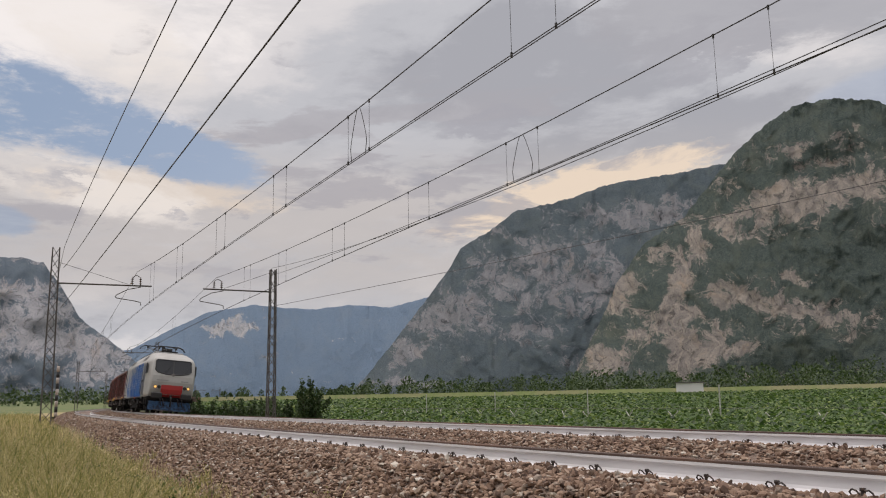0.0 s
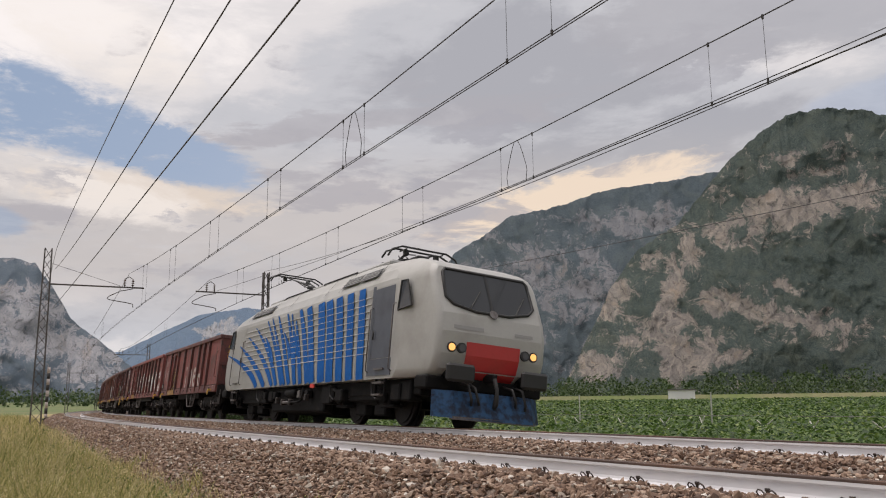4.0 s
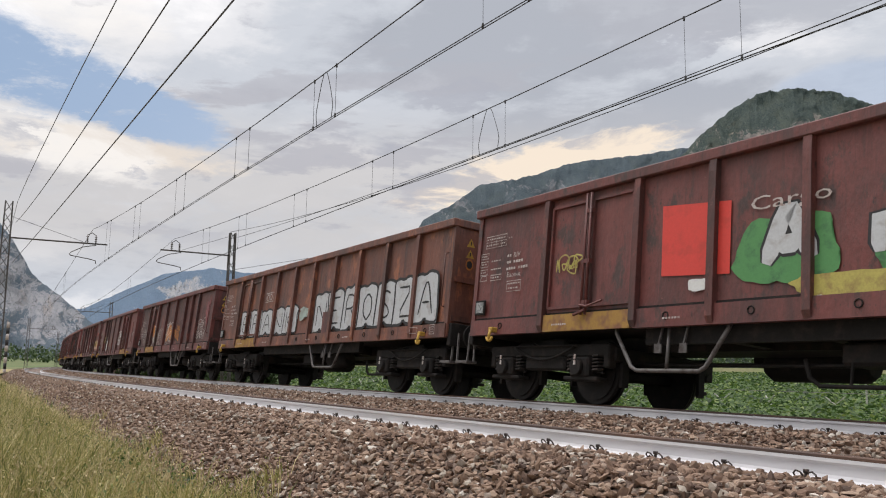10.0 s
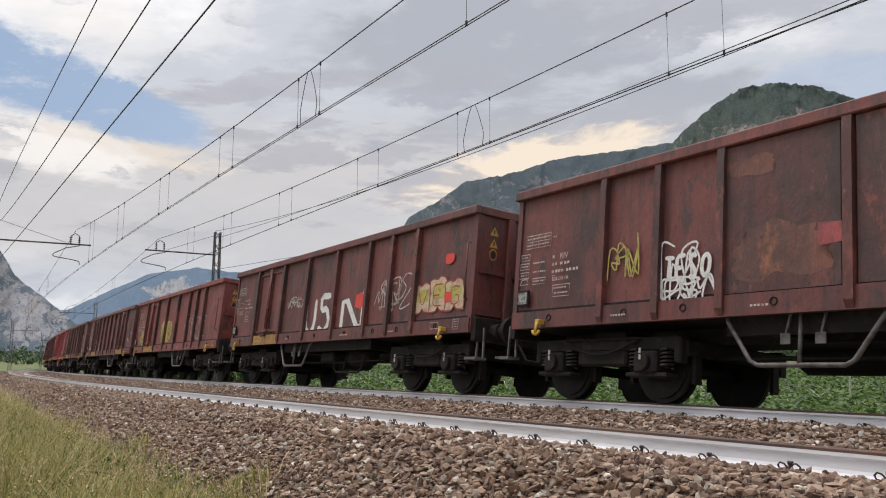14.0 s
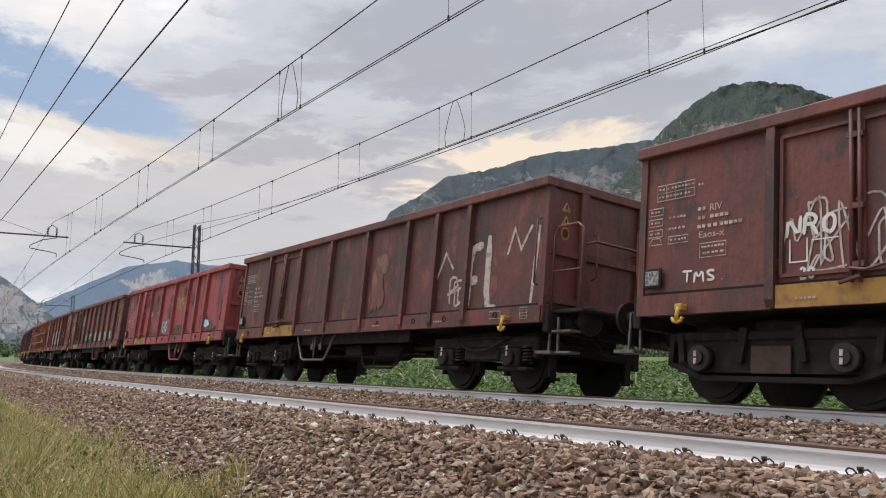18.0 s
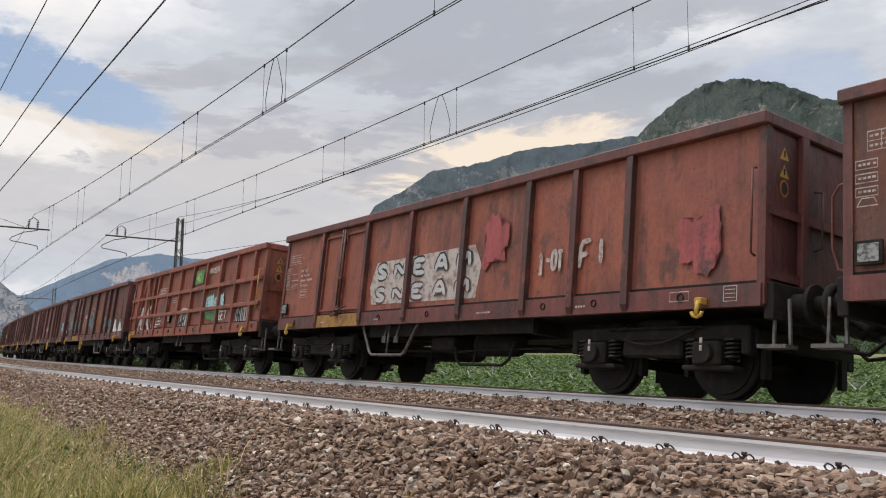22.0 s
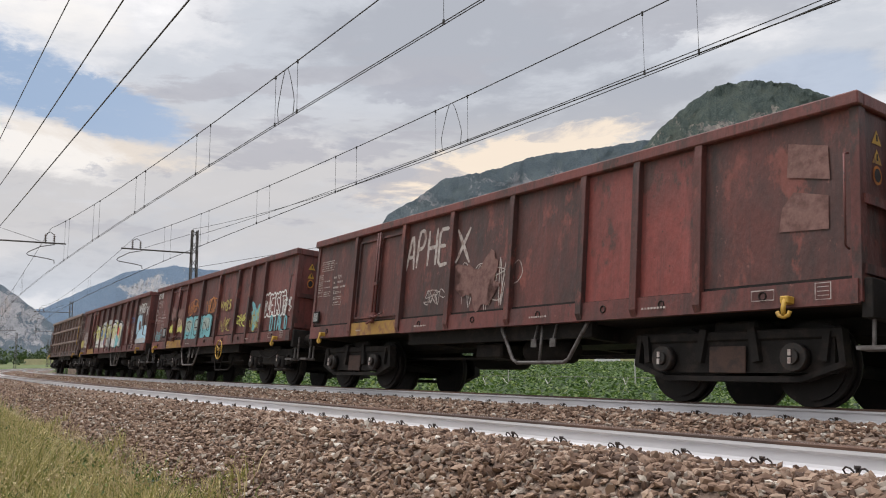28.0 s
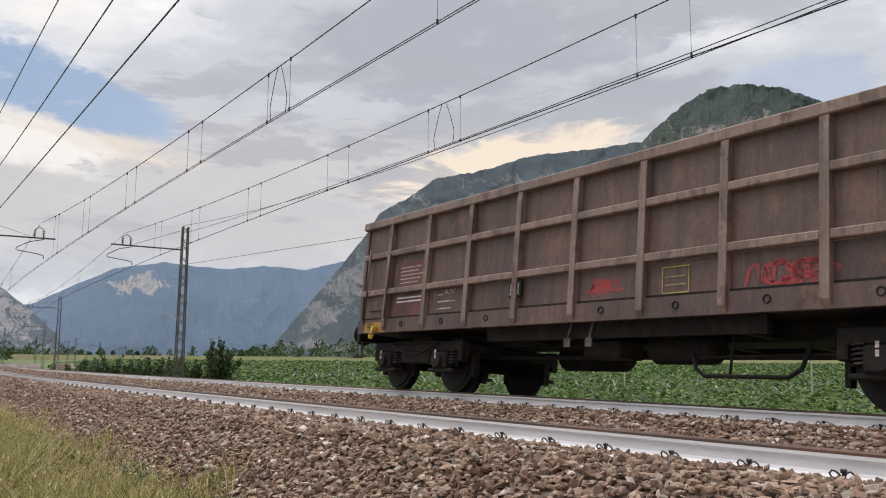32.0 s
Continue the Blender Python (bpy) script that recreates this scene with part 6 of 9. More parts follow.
    side.ragged(4.5, 5.05, 2.13, 2.52, M_SCUFF, r, 40, 0.15)
    side.ragged(4.6, 5.2, 1.3, 2.3, P_ORANGE, r, 24, 0.5)
    side.stencils(r, 0.25)
    # brakeman's platform with bent rails on the leading end
    x = SHORT[-1] / 2 + 0.04
    part("platform", boxes((x, x + 0.72, -1.20, 1.20, 1.14, 1.19), bevel=0.01), M_UNDER, w, "black end platform")
    for y in (-1.22, 1.22):
        part("railing", tube(bmesh.new(), [(x + 0.06, y, 1.19), (x + 0.06, y, 2.30), (x + 0.14, y, 2.42), (x + 0.55, y, 2.42), (x + 0.66, y, 2.34), (x + 0.68, y, 1.19)], 0.02, 6), P_BROWN, w)
        part("railing", tube(bmesh.new(), [(x + 0.06, y, 1.75), (x + 0.67, y, 1.75)], 0.016, 6), P_BROWN, w)
    part("railing", tube(bmesh.new(), [(x + 0.68, -1.18, 2.1), (x + 0.70, -1.0, 2.16), (x + 0.70, 1.0, 2.16), (x + 0.68, 1.18, 2.1)], 0.02, 6), P_BROWN, w)
    for z in (0.55, 0.85):
        part("step", boxes((x + 0.2, x + 0.6, -1.30, -1.10, z, z + 0.03)), M_STEP, w)
    couple(10, w)

    w, side, r = open_wagon(PITCH[10], "rear", P_PINK, 11, "sun-bleached pinkish red open wagon with darker repaint patches", P_PINK, None, None, P_PINK)
    side.hand("DAMA", 4.16, 4.92, 2.20, 2.54, 0.034, M_OLIVE, r, 0.04)
    side.strokes([curved([(4.72, 2.14), (4.50, 2.17), (4.26, 2.13)])], 0.026, M_OLIVE)
    side.tag(5.80, 6.58, 1.45, 1.74, M_SKYBLUE, r, 0.03, 6)
    side.ragged(5.66, 5.92, 1.50, 1.86, M_DIMBLUE, r, 40, 0.4)
    side.text("NKER", 7.04, 7.52, 2.05, 2.18, M_STENCIL)
    side.emblem(8.04, 8.32, 2.03, 2.21, M_STENCIL)
    for a, b, c, e, q in ((7.43, 8.22, 2.0, 2.74, 0.5), (7.60, 7.95, 2.45, 2.85, 0.6), (5.64, 5.93, 1.82, 2.31, 0.25), (5.38, 5.92, 2.42, 2.66, 0.7), (6.92, 7.28, 2.55, 2.83, 0.5), (3.4, 5.0, 1.30, 1.60, 0.35), (3.2, 4.3, 1.28, 1.40, 0.3),
                          (7.95, 8.33, 1.30, 1.50, 0.4), (6.9, 7.36, 1.32, 1.62, 0.5), (7.3, 7.75, 1.30, 1.45, 0.5), (3.95, 4.3, 2.5, 2.88, 0.6), (10.95, 11.45, 2.62, 2.98, 0.5), (1.2, 2.1, 1.35, 1.85, 0.5), (2.6, 3.3, 2.2, 2.6, 0.6),
                          (0.4, 1.5, 1.30, 1.50, 0.4), (8.9, 9.3, 2.45, 2.8, 0.5), (5.25, 5.5, 2.1, 2.3, 0.7), (6.3, 6.9, 1.29, 1.40, 0.5)):
        side.ragged(a, b, c, e, P_SCAR, r, 44, q)
    side.ragged(1.0, 1.5, 1.4, 1.65, M_SKYBLUE, r, 20, 0.4)
    side.stencils(r, 0.25)
    couple(11, w)

    w, side, r = open_wagon(PITCH[11], "even", P_ORANGE, 12, "long rusty open wagon with pale blue and white sprayed letters", P_BROWN, None, None, P_BROWN)
    letters = ([(5.92, 1.18), (5.75, 1.60), (5.42, 1.74), (5.14, 1.60), (5.10, 1.45), (5.40, 1.40), (5.08, 1.28), (5.15, 1.16), (5.60, 1.13)],
               [(4.66, 1.44), (4.44, 1.60), (4.10, 1.66), (3.72, 1.68), (3.62, 1.52), (4.12, 1.45), (3.72, 1.32), (3.66, 1.20), (3.90, 1.13), (4.50, 1.13), (4.60, 1.24)],
               [(3.30, 1.46), (3.22, 1.68), (2.95, 1.62), (2.80, 1.46), (2.60, 1.68), (2.36, 1.70), (2.42, 1.40), (2.27, 1.34), (2.32, 1.14), (3.08, 1.13), (3.0, 1.28)],
               [(8.42, 1.24), (8.54, 1.56), (8.30, 1.62), (8.16, 1.48), (7.96, 1.66), (7.60, 1.62), (7.52, 1.42), (7.80, 1.36), (7.70, 1.18)],
               [(2.04, 1.50), (1.88, 1.66), (1.60, 1.58), (1.50, 1.20), (1.96, 1.18)], [(7.3, 1.2), (7.35, 1.6), (6.5, 1.66), (6.4, 1.2), (6.7, 1.25), (6.75, 1.45), (7.0, 1.45), (7.05, 1.22)])
    for q in letters:
        q = [(d, 1.275 + (z - 1.13) * 0.95) for d, z in q]
        side.shape(q, M_TEAL)
        side.strokes([rounded(q + q[:1])], 0.05, M_BLACK)
    for a, b, c, e in ((5.5, 1.5, 5.25, 1.53), (4.3, 1.55, 3.8, 1.58), (4.4, 1.2, 3.9, 1.2)):
        side.strokes([[(a, b), (c, e)]], 0.04, M_BLACK)
    side.shape([(2.26, 1.34), (2.37, 1.35), (2.37, 1.70), (2.26, 1.68)], P_RED)
    for k in range(26):
        a = r.uniform(0.4, 8.4)
        z = r.uniform(1.9, 2.85)
        side.ragged(a, a + r.uniform(0.12, 0.7), z, z + r.uniform(0.06, 0.30), r.choice((P_RED, P_RED, P_BROWN)), r, 40, 0.5)
    side.emblem(9.12, 9.69, 2.24, 2.54, M_STENCIL)
    side.strokes([[(9.75, 2.18), (9.05, 2.18), (9.05, 2.6), (9.75, 2.6), (9.75, 2.18)]], 0.025, M_STENCIL)
    side.stencils(r, 0.25)
    couple(12, w)

    w, side, r = open_wagon(PITCH[12], "rear", P_FRESH, 13, "red-brown open wagon with a faded grey sprayed panel", P_BROWN)
    side.shape([(5.0, 1.36), (8.3, 1.40), (8.4, 1.75), (8.2, 2.2), (5.1, 2.24), (4.9, 1.9)], M_STENCIL)
    for k, ch in enumerate("SNEAM"):
        a = 8.25 - 0.66 * k
        side.bold(ch, a - 0.52, a, 1.85, 2.18, M_SILVER, M_BLACK)
        side.bold(ch, a - 0.52, a, 1.42, 1.72, M_SILVER, P_BROWN)
    side.hand("1-0T", 2.97, 3.5, 1.64, 1.95, 0.058, M_STENCIL, r)
    side.hand("FI", 2.11, 2.66, 1.66, 2.05, 0.074, M_STENCIL, r)
    side.ragged(0.3, 1.0, 1.4, 2.2, P_PINK, r, 26, 0.45)
    side.ragged(4.2, 4.9, 1.8, 2.7, P_PINK, r, 26, 0.5)
    side.stencils(r, 0.25)
    couple(13, w)

    w, side, r = ribbed_wagon(PITCH[13], 2, P_FRESH, 14, "brick-red open wagon with lengthwise ribs and sprayed letters", None, M_YELLOW)
    side.shape([(0.60, 1.20), (1.68, 1.24), (1.70, 1.70), (0.60, 1.68)], M_SILVER)
    side.hand("THRILL", 0.64, 1.62, 1.28, 1.64, 0.06, M_BLACK, r)
    side.shape([(5.45, 1.02), (6.85, 1.06), (6.85, 1.62), (6.2, 1.86), (5.45, 1.76)], M_SILVER)
    side.hand("THRI", 5.55, 6.75, 1.14, 1.66, 0.09, M_BLACK, r, 0.05)
    side.ragged(2.7, 4.1, 1.35, 2.05, M_GREEN, r, 20, 0.25)
    side.block("SEIBLU", 2.52, 4.22, 1.55, 2.12, M_SKYBLUE, M_GREEN, r, 0.028)
    side.hand("GET", 2.16, 2.79, 1.36, 1.6, 0.045, M_WHITE, r, 0.05)
    side.shape([(4.5, 2.5), (5.25, 2.5), (5.25, 2.9), (4.5, 2.9)], M_GREEN)
    side.text("40", 4.75, 5.15, 2.56, 2.84, M_LIME)
    side.hand("BOZER", 3.14, 4.02, 2.75, 2.88, 0.029, M_WHITE, r, 0.05)
    side.tag(9.75, 11.6, 1.28, 2.0, M_WHITE, r, 0.12, 6)
    for a in (9.9, 10.3, 10.75, 11.2):
        side.ragged(a, a + 0.32, 1.30 + 0.1 * (a % 0.5), 1.95, M_SILVER, r, 40, 0.6)
    side.strokes([[(9.28, 2.24), (9.16, 1.84), (8.85, 1.82), (8.60, 1.90)]], 0.12, M_WHITE)
    for a, z in ((8.0, 2.05), (7.0, 2.05), (8.3, 1.45)):
        side.print_bars([[(a + 0.4, z + 0.07 * q), (a - 0.3, z + 0.07 * q)] for q in range(3)], 0.03, M_STENCIL)
    side.shape([(8.12, 1.30), (9.02, 1.30), (9.02, 1.66), (8.12, 1.66)], P_RED)
    side.shape([(7.9, 1.75), (9.02, 1.75), (9.02, 2.26), (7.9, 2.26)], P_RED)
    hh = (PITCH[13] - 1.25) / 2
    for d0, d1 in ((11.48, 10.80), (9.86, 10.56)):
        part("door_brace", bar(bmesh.new(), (hh - d0, -1.345, 1.34), (hh - d1, -1.345, 2.96), 0.07, 0.05), P_FRESH, w)
    for d in (11.56, 10.72, 10.64, 9.80):
        part("door_stile", boxes((hh - d - 0.035, hh - d + 0.035, -1.375, -1.30, 1.28, 3.02)), P_FRESH, w)
    side.print_bars([[(8.95 - 0.085 * (k % 9), 2.42 + 0.10 * (k // 9)), (8.90 - 0.085 * (k % 9), 2.42 + 0.10 * (k // 9))] for k in range(18)], 0.05, M_WHITE)
    side.strokes([[(9.0, 2.36), (8.15, 2.36), (8.15, 2.58), (9.0, 2.58), (9.0, 2.36)], [(9.0, 2.47), (8.15, 2.47)]], 0.012, M_WHITE, "data_frame")
    side.print_bars([[(8.98, 1.60), (8.90, 1.60)], [(8.98, 1.50), (8.90, 1.50)], [(8.98, 1.40), (8.70, 1.40)], [(8.66, 1.40), (8.45, 1.40)], [(8.42, 1.40), (8.37, 1.40)], [(8.75, 1.50), (8.68, 1.50)], [(8.66, 1.50), (8.36, 1.50)]], 0.065, M_WHITE)
    side.text("RIV", 8.45, 8.72, 1.58, 1.65, M_WHITE)
    side.text("Eaos", 8.65, 8.98, 1.285, 1.345, M_WHITE)
    note_board(w, -(PITCH[13] - 1.25) / 2 + 4.9, 1.42)
    couple(14, w)

    w, side, r = open_wagon(PITCH[14], "rear", P_BROWN, 15, "brown open wagon with white bubble letters and turquoise tags", P_BROWN, 7.80)
    for a, b in ((0.85, 1.66), (-0.05, 0.72)):
        side.shape([(b, 1.24), (a, 1.20), (a, 1.42), (a + 0.2, 1.42), (a + 0.28, 1.80), (b - 0.22, 1.86), (b - 0.06, 1.6)], M_BLACK)
        side.shape([(b - 0.05, 1.28), (a + 0.06, 1.24), (a + 0.05, 1.38), (a + 0.30, 1.38), (a + 0.36, 1.74), (b - 0.22, 1.80), (b - 0.12, 1.55)], M_WHITE)
    side.strokes([curved([(6.85, 1.5), (6.8, 2.0), (6.4, 2.22), (6.0, 2.1), (5.8, 1.9), (5.85, 1.5)]), curved([(6.6, 1.5), (6.55, 2.0), (6.3, 1.6), (6.1, 2.0), (6.05, 1.45)])], 0.05, M_CYAN)
    side.tag(4.2, 5.2, 1.3, 2.2, M_ORANGE, r, 0.03, 4)
    side.tag(2.80, 3.55, 1.52, 2.02, M_CYAN, r, 0.04, 4)
    side.hand("KYOB", 1.88, 2.60, 1.50, 1.82, 0.045, M_CYAN, r)
    side.hand("US", 2.0, 2.45, 1.22, 1.46, 0.045, M_CYAN, r)
    side.strokes([[(1.2 - 0.12 * k, 1.8), (1.2 - 0.12 * k, 2.3 + 0.15 * (k % 3))] for k in range(5)], 0.035, M_ORANGE)
    side.strokes([curved([(9.3, 2.0), (9.3, 2.55), (9.05, 2.6), (8.95, 2.2), (8.75, 2.15), (8.72, 2.64), (8.9, 2.5)]), curved([(9.3, 2.05), (9.1, 1.92), (8.85, 2.0), (8.68, 1.9), (8.8, 2.15)]), [(9.2, 2.4), (9.05, 2.4)], [(9.2, 2.3), (9.05, 2.3)]], 0.03, M_WHITE)
    side.hand("SABER", 7.40, 7.85, 2.01, 2.14, 0.029, M_WHITE, r)
    side.tag(7.85, 8.2, 1.55, 1.92, M_CREAM, r, 0.02, 3)
    side.strokes([curved([(7.95, 1.85), (7.7, 1.9), (7.62, 1.65), (7.8, 1.5), (7.98, 1.65), (7.92, 1.88)])], 0.025, M_OLIVE)
    side.tag(7.25, 7.6, 1.52, 1.85, M_LIME, r, 0.02, 3)
    side.tag(10.85, 11.8, 1.60, 1.98, M_CYAN, r, 0.04, 5)
    side.tag(9.3, 10.3, 1.56, 1.92, M_CYAN, r, 0.04, 5)
    side.strokes([curved([(6.62, 1.7), (6.6, 2.2), (6.3, 2.42), (5.9, 2.4), (5.5, 2.2)])], 0.04, M_CREAM)
    side.stencils(r, 0.34)
    couple(15, w)

    w, side, r = open_wagon(PITCH[15], "rear", P_BROWN, 16, "brown open wagon with a light blue tag", P_DARK, 4.79)
    side.tag(0.05, 0.67, 1.58, 1.97, M_SKYBLUE, r, 0.05, 4)
    side.tag(5.62, 6.54, 1.66, 1.94, M_WHITE, r, 0.035, 3)
    side.tag(2.0, 3.3, 1.45, 1.95, M_OLIVE, r, 0.025, 6)
    side.stencils(r, 0.25)
    couple(16, w)

    w, side, r = open_wagon(PITCH[16], "rear", P_DARK, 17, "dark red-brown open wagon with green-grey sprayed letters", P_BROWN, 9.0)
    side.tag(3.2, 7.6, 1.35, 2.1, M_STENCIL, r, 0.06, 7)
    side.tag(3.2, 7.6, 1.35, 2.1, M_OLIVE, r, 0.03, 7)
    side.tag(9.2, 10.2, 1.5, 2.1, M_OLIVE, r, 0.03, 5)
    side.stencils(r, 0.25)
    couple(17, w)

    w, side, r = open_wagon(PITCH[17], "rear", P_DARK, 18, "dark brown open wagon with tall white scratched letters", P_BROWN)
    side.hand("APHE", 6.85, 8.28, 2.18, 2.82, 0.07, M_STENCIL, r, 0.05)
    side.hand("X", 6.19, 6.66, 2.10, 2.76, 0.07, M_STENCIL, r)
    side.tag(4.9, 6.4, 1.4, 2.0, M_STENCIL, r, 0.02, 8)
    side.tag(6.9, 7.5, 1.5, 1.7, M_STENCIL, r, 0.02, 4)
    side.tag(2.75, 3.3, 1.30, 1.62, M_CREAM, r, 0.035, 3)
    side.shape([(1.52, 1.265), (3.42, 1.265), (3.42, 3.03), (1.52, 3.03)], P_RED)
    side.text("UIC St", -0.12, 0.16, 2.52, 2.60, M_STENCIL)
    side.shape([(-0.18, 1.80), (0.40, 1.84), (0.36, 2.10), (0.22, 2.26), (-0.18, 2.16)], M_SCUFF)
    side.shape([(-0.20, 2.33), (0.30, 2.44), (0.28, 2.82), (-0.18, 2.70)], M_SCUFF)
    side.ragged(5.3, 6.6, 1.35, 2.2, M_SCUFF, r, 60, 0.7)
    side.stencils(r, 0.25)
    couple(18, w)

    w, side, r = open_wagon(PITCH[18], "rear", P_BROWN, 19, "brown open wagon with turquoise, orange and yellow tags", P_BROWN, 4.85)
    side.block("NEST", -0.05, 1.32, 1.62, 2.24, P_BROWN, M_WHITE, r, 0.045)
    side.tag(-0.35, 0.05, 1.72, 2.02, M_WHITE, r, 0.04, 3)
    side.hand("DIALO", -0.28, 0.85, 1.26, 1.62, 0.06, M_CYAN, r)
    side.ragged(1.55, 2.30, 1.34, 2.08, M_CYAN, r, 60, 0.75)
    side.tag(1.5, 2.3, 1.4, 1.8, M_OLIVE, r, 0.03, 4)
    side.block("SEN", 5.55, 8.30, 1.20, 2.02, M_CYAN, M_BLACK, r, 0.05, M_TEAL)
    side.tag(7.1, 8.0, 2.10, 2.40, M_ORANGE, r, 0.035, 4)
    side.tag(5.35, 6.15, 2.02, 2.40, M_ORANGE, r, 0.035, 4)
    side.hand("VMBS", 3.88, 4.81, 2.0, 2.28, 0.052, M_OLIVE, r, 0.05)
    side.tag(3.9, 4.6, 1.4, 1.7, M_OLIVE, r, 0.025, 4)
    side.tag(2.49, 3.18, 1.49, 1.74, M_LIME, r, 0.035, 4)
    side.ragged(8.5, 9.2, 1.55, 2.4, M_SCUFF, r, 60, 0.6)
    side.hand("BOL", 8.42, 9.05, 1.55, 1.95, 0.065, M_CREAM, r)
    side.ragged(8.42, 9.05, 1.48, 1.72, M_LIME, r, 60, 0.7)
    side.tag(9.4, 9.95, 1.95, 2.15, M_BLACK, r, 0.03, 4)
    side.ragged(9.56, 10.0, 1.5, 1.78, M_LIME, r, 60, 0.6)
    side.ragged(9.4, 9.95, 1.92, 2.40, M_SCUFF, r, 60, 0.5)
    side.hand("D.P.AT.", 11.24, 11.9, 2.8, 3.0, 0.038, M_WHITE, r, 0.03)
    side.tag(11.0, 11.8, 1.35, 1.6, M_CYAN, r, 0.03, 4)
    side.hand("GRU", 10.95, 11.4, 1.05, 1.17, 0.029, M_LIME, r)
    side.stencils(r, 0.25)
    couple(19, w)

    w, side, r = open_wagon(PITCH[19], "long_one", P_DARK, 20, "brown open wagon with a large white, yellow and blue sprayed piece", P_BROWN)
    # rounded cartoon-like blue shape as plain overlapping fields
    side.ragged(-0.50, 1.20, 1.20, 1.98, M_SKYBLUE, r, 60, 0.12)
    side.ragged(0.45, 1.42, 1.62, 2.42, M_SKYBLUE, r, 60, 0.12)
    side.ragged(-0.40, 1.38, 1.20, 1.50, M_SILVER, r, 60, 0.35)
    side.ragged(0.62, 0.98, 1.80, 2.15, M_SCUFF, r, 40, 0.15)
    side.strokes([curved([(1.42, 1.5), (1.46, 2.1), (1.1, 2.42), (0.7, 2.38), (0.45, 2.1), (0.62, 1.85), (1.0, 1.72), (1.1, 1.5)]), curved([(-0.5, 1.3), (-0.52, 1.75), (-0.2, 2.0), (0.3, 1.95), (0.55, 1.8)]), curved([(0.95, 2.2), (0.75, 2.0), (0.9, 1.85)])], 0.04, M_BLACK)
    side.hand("ENERGEE", 0.02, 1.36, 2.46, 2.80, 0.055, M_WHITE, r, 0.08)
    side.hand("X", -0.36, -0.06, 2.34, 2.68, 0.06, M_WHITE, r)
    side.text("UIC St", -0.2, 0.1, 2.14, 2.22, M_STENCIL)
    side.tag(2.5, 3.3, 1.95, 2.25, M_STENCIL, r, 0.035, 4)
    for a in (2.55, 1.60):
        side.strokes([curved([(a + 0.55, 2.0), (a + 0.5, 1.7), (a + 0.3, 1.75), (a + 0.28, 2.0), (a + 0.25, 1.7), (a + 0.05, 1.9)]), curved([(a + 0.4, 1.6), (a + 0.2, 1.62), (a + 0.4, 1.4), (a + 0.15, 1.4)]), curved([(a + 0.1, 1.6), (a - 0.05, 1.5), (a + 0.12, 1.28), (a - 0.02, 1.25)])], 0.035, M_STENCIL)
    side.hand("TAI", 1.5, 2.35, 2.12, 2.34, 0.04, M_BLUE, r)
    # the big piece: blue shadow, white letters with dotted yellow cores, pale halo
    side.shape([(10.5, 1.95), (10.1, 2.1), (9.0, 2.35), (7.2, 2.48), (5.6, 2.42), (4.2, 2.30), (3.6, 2.0), (4.0, 1.1), (6.0, 1.06), (9.4, 1.1), (9.7, 1.5)], M_SILVER)
    side.block("ZIONO", 3.95, 10.0, 1.04, 2.08, M_BLUE, M_BLUE, r, 0.04)
    side.shape([(10.40, 1.92), (9.95, 1.75), (9.7, 1.35), (9.3, 1.5), (8.75, 1.45), (8.75, 2.15), (9.6, 2.02)], M_WHITE)
    side.strokes([[(10.40, 1.92), (9.95, 1.75), (9.7, 1.35), (9.3, 1.5), (8.75, 1.45)]], 0.05, M_BLACK)
    side.block("ZIATO", 3.85, 10.05, 1.18, 2.30, M_WHITE, M_BLACK, r, 0.06, M_YELLOWISH)
    for k in range(110):
        a, z = r.uniform(4.2, 9.9), r.gauss(1.92, 0.15)
        side.ragged(a, a + r.uniform(0.05, 0.12), z, z + r.uniform(0.05, 0.11), M_LIME, r, 8, 0.1, "sprayed_dot")
    side.strokes([curved([(7.7, 1.8), (7.55, 2.12), (7.28, 2.10), (7.22, 1.75), (7.45, 1.62), (7.7, 1.8)])], 0.05, M_BLACK)
    side.ragged(7.32, 7.62, 1.72, 2.04, M_BLUE, r, 40, 0.1)
    side.shape([(6.35, 1.35), (6.95, 1.40), (6.55, 2.05)], M_BLUE)
    side.ragged(3.62, 4.25, 1.15, 1.75, M_CYAN, r, 60, 0.5)
    side.ragged(3.60, 3.95, 1.65, 2.02, M_SIGNRED, r, 60, 0.5)
    side.shape([(6.22, 1.30), (6.72, 1.32), (6.72, 1.66), (6.22, 1.62)], P_RED)
    side.print_bars([[(6.67, 1.36 + 0.07 * k), (6.27, 1.355 + 0.07 * k)] for k in range(4)], 0.02, M_STENCIL)
    side.tag(10.9, 12.1, 1.4, 1.9, M_WHITE, r, 0.03, 4)
    side.ragged(11.9, 12.75, 1.3, 1.68, M_OLIVE, r, 18, 0.2)
    side.stencils(r, 0.25)
    couple(20, w)

    w, side, r = ribbed_wagon(PITCH[20], 3, P_GREY, 21, "grey-brown open wagon with a grid of posts and ribs", P_GREYTRIM, M_YELLOW)
    side.ragged(5.36, 6.02, 1.34, 1.58, M_FADEDRED, r, 26, 0.55)
    side.tag(2.5, 3.5, 1.32, 1.55, M_FADEDRED, r, 0.06, 6)
    side.shape([(10.05, 1.84), (11.0, 1.84), (11.0, 2.28), (10.05, 2.28)], P_BROWN)
    side.print_bars([[(10.9, 1.9 + 0.07 * k), (10.3 - 0.08 * (k % 3), 1.9 + 0.07 * k)] for k in range(5)], 0.03, M_STENCIL)
    side.shape([(10.05, 1.02), (11.0, 1.02), (11.0, 1.68), (10.05, 1.68)], P_BROWN)
